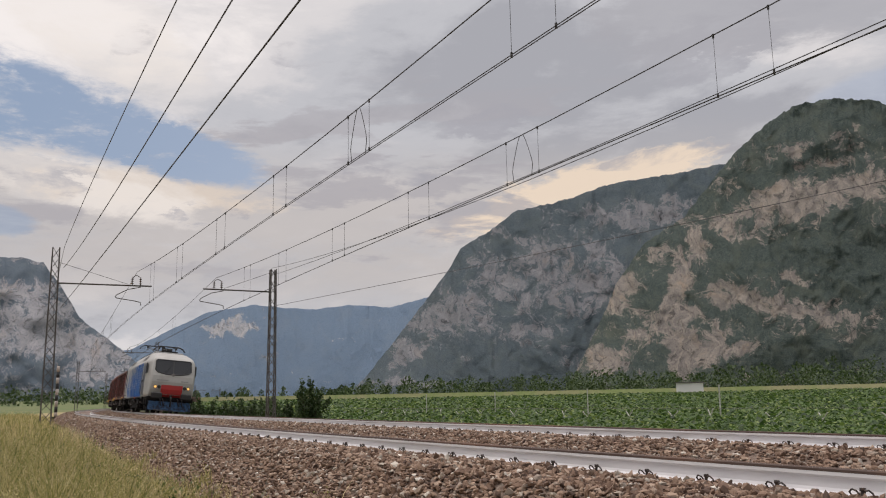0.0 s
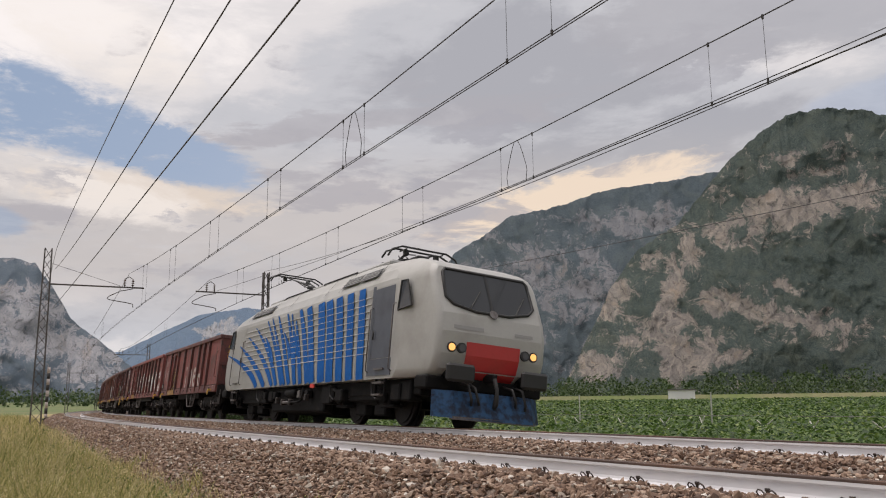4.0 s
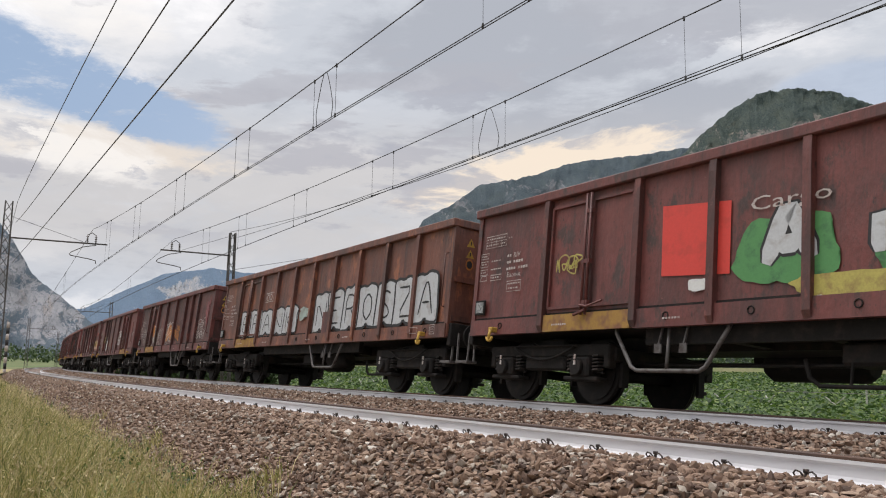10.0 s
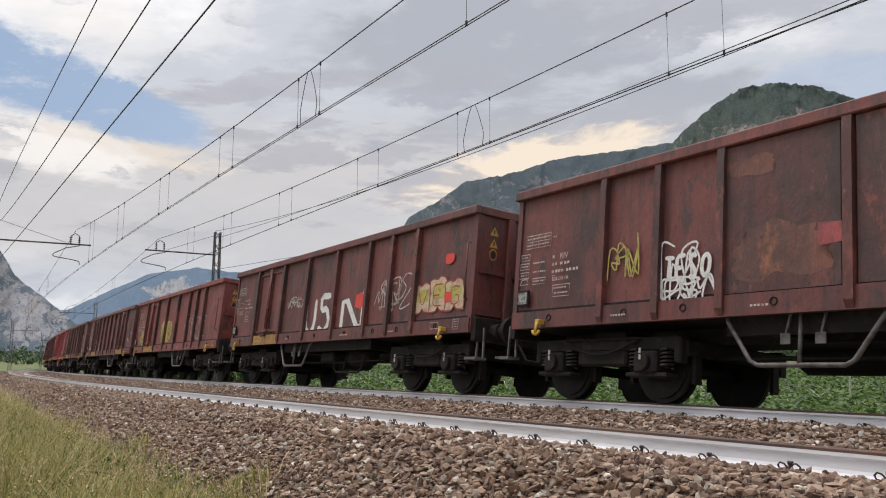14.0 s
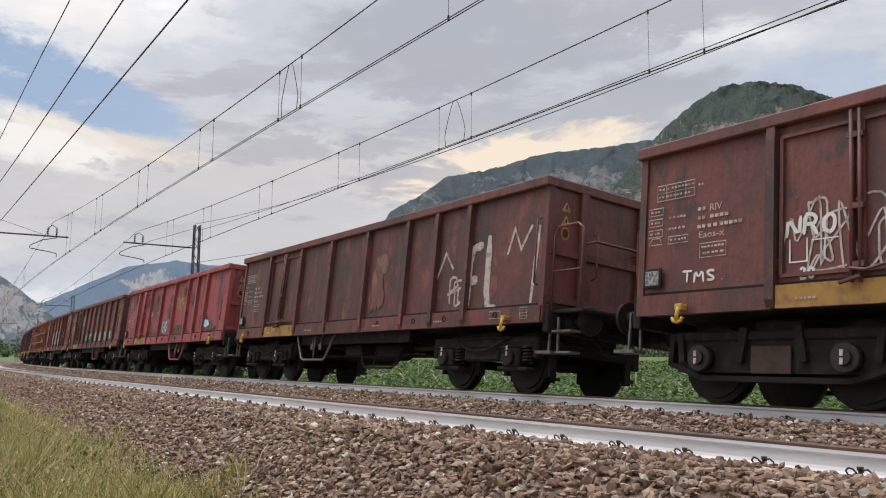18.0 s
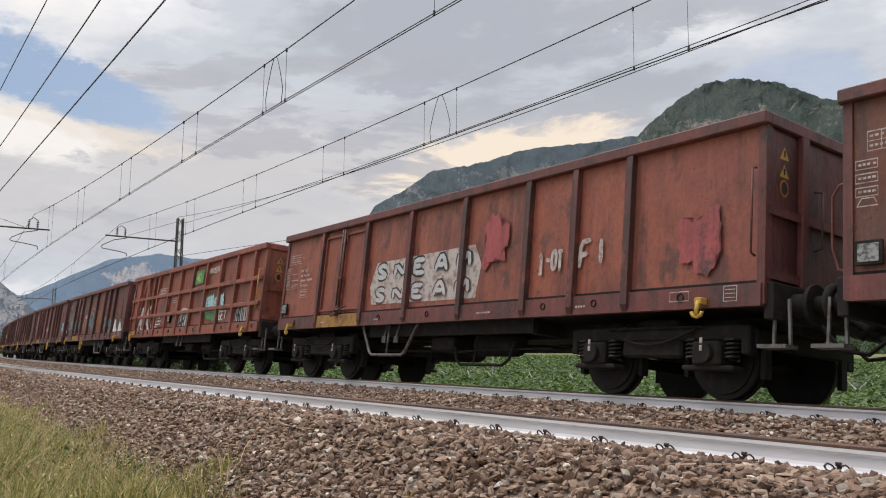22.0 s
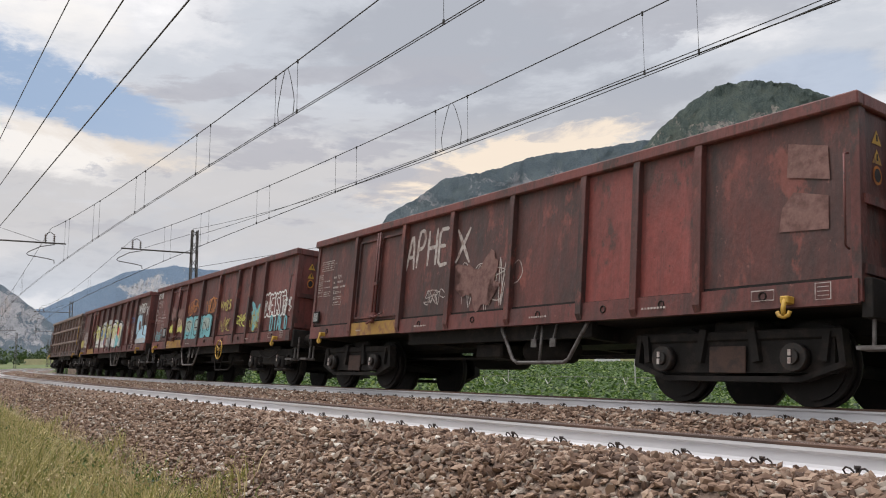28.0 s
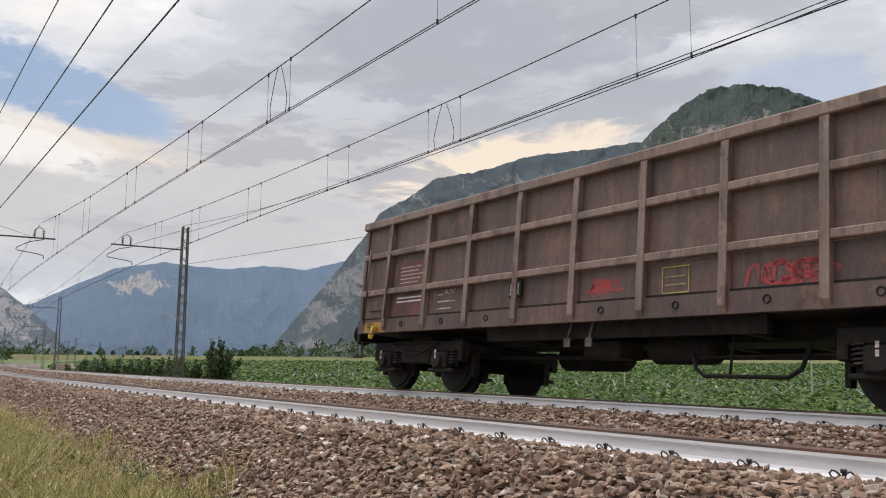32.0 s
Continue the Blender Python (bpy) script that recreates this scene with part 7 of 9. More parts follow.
    side.print_bars([[(10.95, 1.55 + 0.07 * k), (10.1, 1.55 + 0.07 * k)] for k in range(2)], 0.045, M_WHITE)
    side.text("RIV", 9.1, 9.4, 1.6, 1.68, M_STENCIL)
    side.print_bars([[(9.6, 1.6), (9.45, 1.6)], [(9.6, 1.48), (9.1, 1.48)], [(9.6, 1.36), (9.2, 1.36)]], 0.04, M_STENCIL)
    side.strokes([[(4.7, 1.3), (4.3, 1.3), (4.3, 1.62), (4.7, 1.62), (4.7, 1.3)], [(4.65, 1.4), (4.35, 1.4)], [(4.65, 1.5), (4.35, 1.5)]], 0.02, M_OLIVE, "data_frame")
    side.shape([(4.6, 1.05), (4.9, 1.05), (4.9, 1.17), (4.6, 1.17)], M_WHITE)
    note_board(w, -(PITCH[20] - 1.25) / 2 + 4.75, 1.42)
    couple(21, w)


build_train()



# ---- the locomotive ----
M_LOCO = surface("cream_white_loco_paint", (0.36, 0.355, 0.335), (0.30, 0.292, 0.27), 0.8, 0.58, 0.05, 14.0, 0.38, 0.0, 0.03, third=(0.40, 0.36, 0.32), third_at=0.72, third_scale=2.5)
M_ROOF = surface("grey_loco_roof", (0.31, 0.31, 0.30), (0.24, 0.235, 0.225), 0.9, 0.55, 0.1, 14.0, 0.5)
M_ZEBRA = surface("blue_stripe_paint", (0.0015, 0.098, 0.36), (0.0015, 0.080, 0.31), 1.4, 0.58, 0.06, 20.0, 0.55, bump=0.02)
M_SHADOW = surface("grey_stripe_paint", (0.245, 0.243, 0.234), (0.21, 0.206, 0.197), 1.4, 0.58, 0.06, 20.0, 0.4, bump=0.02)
M_SLATE = surface("slate_grey_paint", (0.07, 0.08, 0.10), (0.05, 0.055, 0.07), 1.4, 0.56, 0.06, 20.0, 0.4, bump=0.02)
M_ZEBRA.node_tree.nodes["Principled BSDF"].inputs["Specular IOR Level"].default_value = 0.12
M_SOOT = surface("sooty_black_gear", (0.009, 0.009, 0.0095), (0.017, 0.015, 0.014), 5.0, 0.60, 0.3, 50.0, 0.8)
M_SOOT.node_tree.nodes["Principled BSDF"].inputs["Specular IOR Level"].default_value = 0.15
M_RIB = surface("pale_rib_paint", (0.46, 0.455, 0.44), (0.38, 0.375, 0.35), 2.0, 0.58, 0.06, 20.0, 0.45)
M_GLASS = plain("dark_cab_glass", (0.035, 0.037, 0.04), 0.06)
M_GASKET = plain("black_rubber", (0.015, 0.015, 0.015), 0.6)
M_REDNOSE = surface("red_nose_paint", (0.42, 0.03, 0.03), (0.36, 0.03, 0.028), 2.0, 0.6, 0.06, 20.0, 0.4, bump=0.02)
M_PLOUGH = surface("blue_plough_paint", (0.035, 0.12, 0.27), (0.02, 0.035, 0.07), 5.0, 0.50, 0.12, 30.0, 0.5)
M_LAMP = plain("lit_headlamp", (1.0, 0.55, 0.16), 0.2, 0.0, 0.9)
M_LENS = plain("dark_lamp_lens", (0.05, 0.05, 0.05), 0.1)

# height, half length, half width
LOFT = ((0.97, 8.02, 1.46), (1.15, 8.25, 1.475), (1.45, 8.36, 1.48), (1.90, 8.38, 1.48), (2.28, 8.30, 1.48), (3.05, 7.92, 1.48), (3.17, 7.86, 1.46), (3.32, 7.78, 1.38),
        (3.44, 7.55, 1.32), (3.58, 7.1, 1.20), (3.72, 6.5, 1.09), (3.82, 5.6, 1.0), (3.86, 5.2, 0.90))


def loft_at(z):
    for (z0, l0, w0), (z1, l1, w1) in zip(LOFT, LOFT[1:]):
        if z0 <= z <= z1:
            q = (z - z0) / (z1 - z0)
            return l0 + (l1 - l0) * q, w0 + (w1 - w0) * q
    return LOFT[-1][1:]


def loco_shell():
    bm, rings = bmesh.new(), []
    for z, l, w in LOFT:
        ring, rad, draw = [], 0.16, 0.16
        for sx, sy, a0 in ((1, 1, 0), (-1, 1, 90), (-1, -1, 180), (1, -1, 270)):
            # the sides draw in towards the flat ends
            corner = [(sx * (l - rad) + rad * math.cos(radians(a0 + 15 * k)), sy * (w - draw - rad) + rad * math.sin(radians(a0 + 15 * k))) for k in range(7)]
            bend = (sx * (l - 1.35), sy * w)
            corner = corner + [bend] if a0 in (0, 180) else [bend] + corner
            ring += [bm.verts.new((x, y, z)) for x, y in corner]
        rings.append(ring)
    for a, b in zip(rings, rings[1:]):
        n = len(a)
        for k in range(n):
            f = bm.faces.new((a[k], a[(k + 1) % n], b[(k + 1) % n], b[k]))
            f.smooth = k % 8 < 6
    bm.faces.new(rings[0][::-1])
    bm.faces.new(rings[-1])
    return bm


def nose_panel(pts, sx, lift, z_push=0.0):
    """A plate that follows the slope of an end: points as (across, height)."""
    bm = bmesh.new()
    vs = [bm.verts.new((sx * (loft_at(z)[0] + lift ), y, z)) for y, z in pts]
    f = bm.faces.new(vs)
    f.normal_update()
    if f.normal.x * sx < 0:
        f.normal_flip()
    bmesh.ops.triangulate(bm, faces=bm.faces)
    return bm


def nose_grid(y0, y1, z0, z1, sx, lift):
    """An upright plate bent to the end's profile."""
    bm, prev = bmesh.new(), None
    for k in range(9):
        z = z0 + (z1 - z0) * k / 8
        row = [bm.verts.new((sx * (loft_at(z)[0] + lift), y, z)) for y in (y0, y1)]
        if prev:
            f = bm.faces.new((prev[0], prev[1], row[1], row[0]))
            f.normal_update()
            if f.normal.x * sx < 0:
                f.normal_flip()
        prev = row
    return bm


def stripe(root, xb, xm, xt, zb, zt, width, mat, dy, tip=0.35, sy=-1):
    """A painted band that bends upward along the side."""
    bm, prev = bmesh.new(), None
    n = 12
    for k in range(n + 1):
        q = k / n
        x = (1 - q) ** 2 * xb + 2 * q * (1 - q) * xm + q * q * xt
        dx = 2 * (1 - q) * (xm - xb) + 2 * q * (xt - xm)
        dz = zt - zb
        ln = math.hypot(dx, dz)
        w = width * (1 - (1 - tip) * q ** 2.2) / 2
        z = zb + dz * q
        nx, nz = dz / ln * w, -dx / ln * w
        def lim(v):
            return min(3.13, max(0.975, v))
        y = lambda zz: sy * (loft_at(zz)[1] + dy)
        za, zc = lim(z - nz), lim(z + nz)
        row = (bm.verts.new((x - nx, y(za), za)), bm.verts.new((x + nx, y(zc), zc)))
        if prev:
            f = bm.faces.new((prev[0], prev[1], row[1], row[0]))
            f.normal_update()
            if f.normal.y * sy < 0:
                f.normal_flip()
        prev = row
    return part("stripe", bm, mat, root)


def build_loco():
    root = empty("electric_locomotive")
    tagged(root, "cream electric locomotive with blue zebra stripes and red nose", "locomotive")
    body = part("body", loco_shell(), M_LOCO, root)
    # roof deck
    part("roof_deck", boxes((-4.9, 4.9, -0.90, 0.90, 3.80, 3.955), bevel=0.05), M_ROOF, root)
    for sy in (-1, 1):
        for sx in (-1, 1):
            # louvred grilles in the roof slope
            for x0, x1 in ((3.05, 4.15), (4.22, 5.28)):
                g = part("roof_grille", bmesh_slope(sx * x0, sx * x1, 3.34, 3.60, sy, 0.034), M_GASKET, root, "black louvred grille in the roof slope")
                for k in range(5):
                    z = 3.355 + 0.050 * k
                    part("louvre", bmesh_slope(sx * x0, sx * x1, z, z + 0.016, sy, 0.046), M_ROOF, g)
            # cab door with rails, steps and window
            d0, d1 = (5.5, 6.55)
            door = part("cab_door", boxes((min(sx * d0, sx * d1), max(sx * d0, sx * d1), sy * 1.476 - 0.01, sy * 1.476 + 0.01, 1.42, 3.02), bevel=0.004), M_SLATE if sx > 0 else M_LOCO, root)
            part("door_handle", tube(bmesh.new(), [(sx * 5.62, sy * 1.52, 1.85), (sx * 5.62, sy * 1.52, 2.05)], 0.02, 6), M_GASKET, door)
            for x in (5.42, 6.64):
                part("grab_rail", tube(bmesh.new(), [(sx * x, sy * 1.48, 1.12), (sx * x, sy * 1.545, 1.16), (sx * x, sy * 1.545, 2.56), (sx * x, sy * 1.48, 2.60)], 0.014, 6), M_STEP, root)
            bm = bmesh.new()
            wx = ((6.78, 2.42), (7.42, 2.46), (7.16, 3.04), (6.86, 3.06))
            vs = [bm.verts.new((sx * x, sy * (loft_at(z)[1] + 0.006), z)) for x, z in wx]
            f = bm.faces.new(vs)
            f.normal_update()
            if f.normal.y * sy < 0:
                f.normal_flip()
            win = part("side_window", bm, M_GLASS, root, "dark cab side window")
            pts = [(sx * x, sy * (loft_at(z)[1] + 0.008), z) for x, z in wx]
            part("window_frame", tube(bmesh.new(), pts + pts[:1], 0.022, 5), M_GASKET, win)
            for k, z in enumerate((0.62, 0.88, 1.18)):
                part("cab_step", boxes((sx * 6.05 - 0.24, sx * 6.05 + 0.24, sy * 1.44 - 0.09, sy * 1.44 + 0.05, z - 0.02, z + 0.02)), M_STEP, root)
            for dx in (-0.25, 0.25):
                part("step_stringer", boxes((sx * 6.05 + dx - 0.02, sx * 6.05 + dx + 0.02, sy * 1.42 - 0.03, sy * 1.42 + 0.03, 0.58, 1.2)), M_SOOT, root)
        # lengthwise ribs
        for k in range(9):
            z = 1.56 + 0.163 * k
            part("side_rib", tube(bmesh.new(), [(-5.3, sy * (loft_at(z)[1] + 0.014), z), (5.3, sy * (loft_at(z)[1] + 0.014), z)], 0.014, 5), M_RIB, root)
        for x in (-5.32, -3.0, -1.1, 1.9, 3.0, 5.32):
            part("roof_seam", bmesh_slope(x - 0.018, x + 0.018, 3.24, 3.78, sy, 0.036), M_GASKET, root)
        part("gutter", tube(bmesh.new(), [(-6.6, sy * 1.445, 3.155), (6.6, sy * 1.445, 3.155)], 0.016, 5), M_ROOF, root)
        # zebra stripes, fanned from the middle towards both cabs
        bands = ((-3.45, -4.0, -7.4, 2.20, 0.25), (-2.6, -3.6, -6.0, 2.46, 0.25), (-1.8, -2.6, -5.0, 2.70, 0.25), (-1.4, -2.0, -4.2, 2.95, 0.25), (-0.87, -1.5, -2.97, 3.08, 0.27),
                 (-0.62, -1.35, -2.5, 3.14, 0.20), (-0.18, -0.85, -1.88, 3.15, 0.27), (0.32, -0.1, -1.0, 3.15, 0.28), (0.30, 0.12, -0.55, 3.06, 0.22), (0.80, 0.5, -0.1, 2.82, 0.28),
                 (1.36, 1.0, 0.2, 3.15, 0.34), (1.72, 1.45, 0.93, 3.16, 0.40), (2.40, 2.25, 1.9, 3.16, 0.50), (3.0, 2.9, 2.5, 3.16, 0.48), (3.65, 3.55, 3.2, 3.16, 0.44), (4.3, 4.2, 3.95, 3.16, 0.42),
                 (4.95, 4.9, 4.7, 3.16, 0.40))
        for k, (xb, xm, xt, zt, w) in enumerate(bands):
            tip = 0.12 if k < 5 else 0.30 if k < 10 else 0.95 if k > 10 else 0.6
            stripe(root, xb - 0.08, xm - 0.08, xt - 0.05, 0.98, zt, w + 0.05, M_SHADOW, 0.0100 + 0.0004 * k, tip, sy)
            stripe(root, xb, xm, xt, 0.98, zt, w, M_ZEBRA, 0.0174 + 0.0004 * k, tip, sy)
        for j, (xb, zb, xm, xt, zt, w) in enumerate(((-1.95, 1.65, -2.2, -3.0, 2.56, 0.26), (-0.30, 1.75, -0.5, -1.1, 2.56, 0.24), (0.35, 1.8, 0.2, -0.1, 2.5, 0.2))):
            stripe(root, xb, xm, xt, zb, zt, w, M_ZEBRA, 0.0265 + 0.0006 * j, 0.10, sy)
        # underframe kit
        part("side_tank", boxes((-2.2, 2.2, sy * 1.12 - 0.14, sy * 1.12 + 0.14, 0.26, 0.94), bevel=0.04), M_SOOT, root)
        part("air_reservoir", tube(bmesh.new(), [(-0.62, sy * 1.34, 0.76), (-0.55, sy * 1.34, 0.76), (0.15, sy * 1.34, 0.76), (0.22, sy * 1.34, 0.76)], [0.08, 0.12, 0.12, 0.08], 12), M_SOOT, root)
        part("pipe", tube(bmesh.new(), [(-0.7, sy * 1.47, 0.50), (0.7, sy * 1.47, 0.50), (0.95, sy * 1.45, 0.56), (0.95, sy * 1.42, 0.9)], 0.030, 8), M_SOOT, root)
        part("pipe_joint", tube(bmesh.new(), [(-0.62, sy * 1.47, 0.50), (0.05, sy * 1.47, 0.50)], 0.037, 8), M_STEP, root, "bare grey pipe sleeve")
        for x, z in ((-0.62, 0.50), (0.05, 0.50), (-1.15, 0.56), (1.35, 0.62)):
            part("valve", boxes((x - 0.07, x + 0.07, sy * 1.44 - 0.07, sy * 1.44 + 0.06, z - 0.08, z + 0.09), bevel=0.02), M_SPRING, root)
        for x in (-2.6, -1.6, 0.6, 1.25):
            part("small_case", boxes((x - 0.10, x + 0.10, sy * 1.36 - 0.08, sy * 1.36 + 0.08, 0.62, 0.82), bevel=0.015), M_STEP if x == 0.6 else M_SOOT, root)
        part("jacking_plate", boxes((1.62, 1.92, sy * 1.47 - 0.01, sy * 1.47 + 0.01, 0.87, 0.965)), M_SIGNRED, root, "small red plate on the sill")
    for x, w, z0, z1, y in ((-3.4, 0.35, 0.5, 0.9, 1.36), (-2.1, 0.2, 0.55, 0.85, 1.40), (0.2, 0.5, 0.34, 0.6, 1.2), (2.6, 0.3, 0.45, 0.9, 1.38), (3.5, 0.22, 0.5, 0.8, 1.40), (-6.6, 0.3, 0.5, 0.9, 1.30), (7.0, 0.3, 0.5, 0.92, 1.30)):
        part("equipment_case", boxes((x - w, x + w, -y, -y + 0.3, z0, z1), bevel=0.03), M_SOOT, root)
    for x in (-5.9, -3.2, 3.3, 5.9):
        part("damper", tube(bmesh.new(), [(x - 0.25, -1.34, 0.82), (x + 0.3, -1.34, 0.64)], 0.042, 8), M_SOOT, root)
        part("side_cable", tube(bmesh.new(), [(x - 0.5, -1.36, 0.92), (x - 0.42, -1.37, 0.66), (x - 0.15, -1.37, 0.55), (x + 0.1, -1.36, 0.72)], 0.018, 5), M_GASKET, root)
    part("underfloor", boxes((-7.6, 7.6, -1.22, 1.22, 0.62, 0.98), bevel=0.03), M_SOOT, root)
    part("transformer_tank", boxes((-2.0, 2.0, -0.95, 0.95, 0.22, 0.66), bevel=0.06), M_SOOT, root)
    for sx in (-1, 1):
        bx = sx * 4.75
        fr = part("bogie", boxes((bx - 2.1, bx + 2.1, -1.20, -1.02, 0.52, 0.80), (bx - 2.1, bx + 2.1, 1.02, 1.20, 0.52, 0.80), (bx - 0.5, bx + 0.5, -1.1, 1.1, 0.45, 0.75), bevel=0.03), M_SOOT, root, "black locomotive bogie")
        for dx in (-1.325, 1.325):
            for sy in (-1, 1):
                wl = put("wheel", "wheel", wheel_bm, M_WHEEL, fr, (bx + dx, sy * 0.76, 0.55), None if sy < 0 else (0, 0, math.pi))
                wl.scale = (1.19, 1.0, 1.19)
                put("axle_box", "axle_box", axle_box_bm, M_SOOT, fr, (bx + dx, sy * 1.12, 0.52), None if sy < 0 else (0, 0, math.pi))
                for ds in (-0.33, 0.33):
                    put("spring", "spring", spring_bm, M_SPRING, fr, (bx + dx + ds, sy * 1.12, 0.62))
            put("brake_rigging", "brake_rigging", lambda: boxes((-0.30, 0.30, -1.06, -0.86, 0.20, 0.56), bevel=0.03), M_SOOT, fr, (bx + dx * 0.42, 0, 0))
            put("sand_box", "sand_box", lambda: boxes((-0.22, 0.22, -1.36, -1.18, 0.50, 0.86), bevel=0.03), M_SOOT, fr, (bx + dx * 1.45, 0, 0))
        # ends
        edge = [(-0.98, 3.27), (0.98, 3.27), (1.05, 3.18), (1.07, 2.62), (0.92, 2.48), (0.4, 2.37), (-0.4, 2.37), (-0.92, 2.48), (-1.07, 2.62), (-1.05, 3.18)]
        part("windscreen", nose_panel(edge, sx, 0.012), M_GLASS, root, "large dark cab windscreen")
        part("windscreen_frame", tube(bmesh.new(), [(sx * (loft_at(z)[0] + 0.012), y, z) for y, z in edge + edge[:1]], 0.035, 6), M_GASKET, root)
        part("screen_bar", nose_panel([(-0.03, 3.26), (0.03, 3.26), (0.03, 2.37), (-0.03, 2.37)], sx, 0.022), M_GASKET, root)
        for y in (-0.55, 0.55):
            part("wiper", bar(bmesh.new(), (sx * (loft_at(2.40)[0] + 0.03), y, 2.40), (sx * (loft_at(2.85)[0] + 0.03), y + 0.34, 2.85), 0.02), M_GASKET, root)
        part("badge", disc(bmesh.new(), (sx * (loft_at(2.33)[0] + 0.03), 0, 2.36), (sx, 0, 0.5), 0.10, 0.02, 16), M_STEP, root)
        part("nose_plate", nose_grid(-0.64, 0.64, 1.0, 1.72, sx, 0.014), M_REDNOSE, root, "bright red nose panel")
        for y in (-0.98, -0.76, 0.76, 0.98):
            lit = abs(y) > 0.9
            lamp = part("headlamp", disc(bmesh.new(), (sx * (loft_at(1.58)[0] + 0.01 - (0.03 if lit else 0)), y, 1.58), (sx, 0, 0), 0.105, 0.08, 16), M_GASKET, root)
            part("lamp_lens", disc(bmesh.new(), (sx * (loft_at(1.58)[0] + 0.045 - (0.03 if lit else 0)), y, 1.58), (sx, 0, 0), 0.075, 0.03, 16), M_LAMP if lit and sx > 0 else M_LENS, lamp)
        for y in (-0.875, 0.875):
            bf = part("buffer", tube(bmesh.new(), [(sx * 8.0, y, 1.06), (sx * 8.62, y, 1.06)], 0.14, 14), M_SOOT, root)
            part("buffer_plate", boxes((min(sx * 8.55, sx * 8.68), max(sx * 8.55, sx * 8.68), y - 0.32, y + 0.32, 0.88, 1.24), bevel=0.05), M_GASKET, bf)
        part("headstock", boxes((min(sx * 7.6, sx * 8.15), max(sx * 7.6, sx * 8.15), -1.38, 1.38, 0.74, 1.0), bevel=0.03), M_SOOT, root)
        part("draw_hook", boxes((min(sx * 8.1, sx * 8.5), max(sx * 8.1, sx * 8.5), -0.06, 0.06, 0.95, 1.12), bevel=0.02), M_SOOT, root)
        bm = bmesh.new()
        pl = [(sx * 8.15, -1.25, 0.72), (sx * 8.42, -0.9, 0.72), (sx * 8.45, 0.9, 0.72), (sx * 8.15, 1.25, 0.72)]
        lo = [(sx * 8.25, -1.28, 0.20), (sx * 8.60, -0.9, 0.18), (sx * 8.62, 0.9, 0.18), (sx * 8.25, 1.28, 0.20)]
        a, b = [bm.verts.new(p) for p in pl], [bm.verts.new(p) for p in lo]
        for k in range(3):
            bm.faces.new((a[k], a[k + 1], b[k + 1], b[k]))
        bmesh.ops.solidify(bm, geom=bm.faces[:], thickness=0.03)
        pg = part("snow_plough", bm, M_PLOUGH if sx > 0 else M_SOOT, root, "scuffed blue snow plough" if sx > 0 else "black snow plough")
        part("plough_lip", boxes((min(sx * 8.42, sx * 8.60), max(sx * 8.42, sx * 8.60), -0.95, 0.95, 0.16, 0.22)), M_STEP, pg)
        for y, dz in ((-0.62, 0.0), (0.42, 0.03), (0.66, -0.03)):
            part("hose", tube(bmesh.new(), [(sx * 8.1, y, 0.92), (sx * 8.52, y, 0.84), (sx * 8.62, y + 0.03, 0.58 + dz), (sx * 8.50, y + 0.10, 0.46 + dz)], 0.03, 6), M_GASKET, root)
        part("screw_coupling", tube(bmesh.new(), [(sx * 8.48, 0, 1.02), (sx * 8.60, 0.0, 0.80), (sx * 8.58, 0, 0.52), (sx * 8.50, 0, 0.42)], [0.05, 0.04, 0.06, 0.04], 8), M_GASKET, root)
        part("hose", tube(bmesh.new(), [(sx * 8.2, -0.45, 0.9), (sx * 8.5, -0.45, 0.8), (sx * 8.6, -0.42, 0.55), (sx * 8.45, -0.3, 0.45)], 0.03, 6), M_GASKET, root)
        # roof rails
        for sy in (-1, 1):
            part("roof_rail", tube(bmesh.new(), [(sx * 0.45, sy * 0.95, 3.70), (sx * 0.52, sy * 0.97, 3.88), (sx * 2.95, sy * 0.97, 3.88), (sx * 3.05, sy * 1.08, 3.66), (sx * 3.08, sy * 1.30, 3.42)], 0.020, 6), M_UNDER, root)
        build_pantograph(root, sx)
    for sy in (-1, 1):
        for x0, x1, z0, z1 in ((5.33, 6.60, 1.04, 1.41), (5.33, 5.49, 1.414, 3.10)):
            part("slate_panel", boxes((x0, x1, sy * 1.474 - 0.009, sy * 1.474 + 0.009, z0, z1)), M_SLATE, root, "dark slate-grey panel by the leading cab door")
    # lettering as plain bars on the nose
    part("name_bar", nose_grid(-0.95, -0.25, 1.96, 2.04, 1, 0.010), M_SHADOW, root)
    part("number_bar", nose_grid(0.5, 0.95, 1.95, 2.02, 1, 0.010), M_SHADOW, root)
    for x0, x1, z in ((-0.9, -0.55, 1.22), (-0.9, -0.6, 1.10), (0.6, 0.95, 1.24), (1.3, 1.6, 1.28), (2.4, 3.3, 1.30)):
        bm = bmesh.new()
        vs = [bm.verts.new((x, -(loft_at(z)[1] + 0.008), zz)) for x, zz in ((x0, z), (x1, z), (x1, z + 0.06), (x0, z + 0.06))]
        bm.faces.new(vs)
        part("side_mark", bm, M_SHADOW, root)
    train.append((root, -9.72))


def bmesh_slope(x0, x1, z0, z1, sy, lift):
    """A plate lying on the roof slope."""
    bm = bmesh.new()
    vs = [bm.verts.new((x, sy * (loft_at(z)[1] + lift), z + lift * 0.8)) for x, z in ((x0, z0), (x1, z0), (x1, z1), (x0, z1))]
    f = bm.faces.new(vs)
    f.normal_update()
    if f.normal.y * sy < 0:
        f.normal_flip()
    return bm


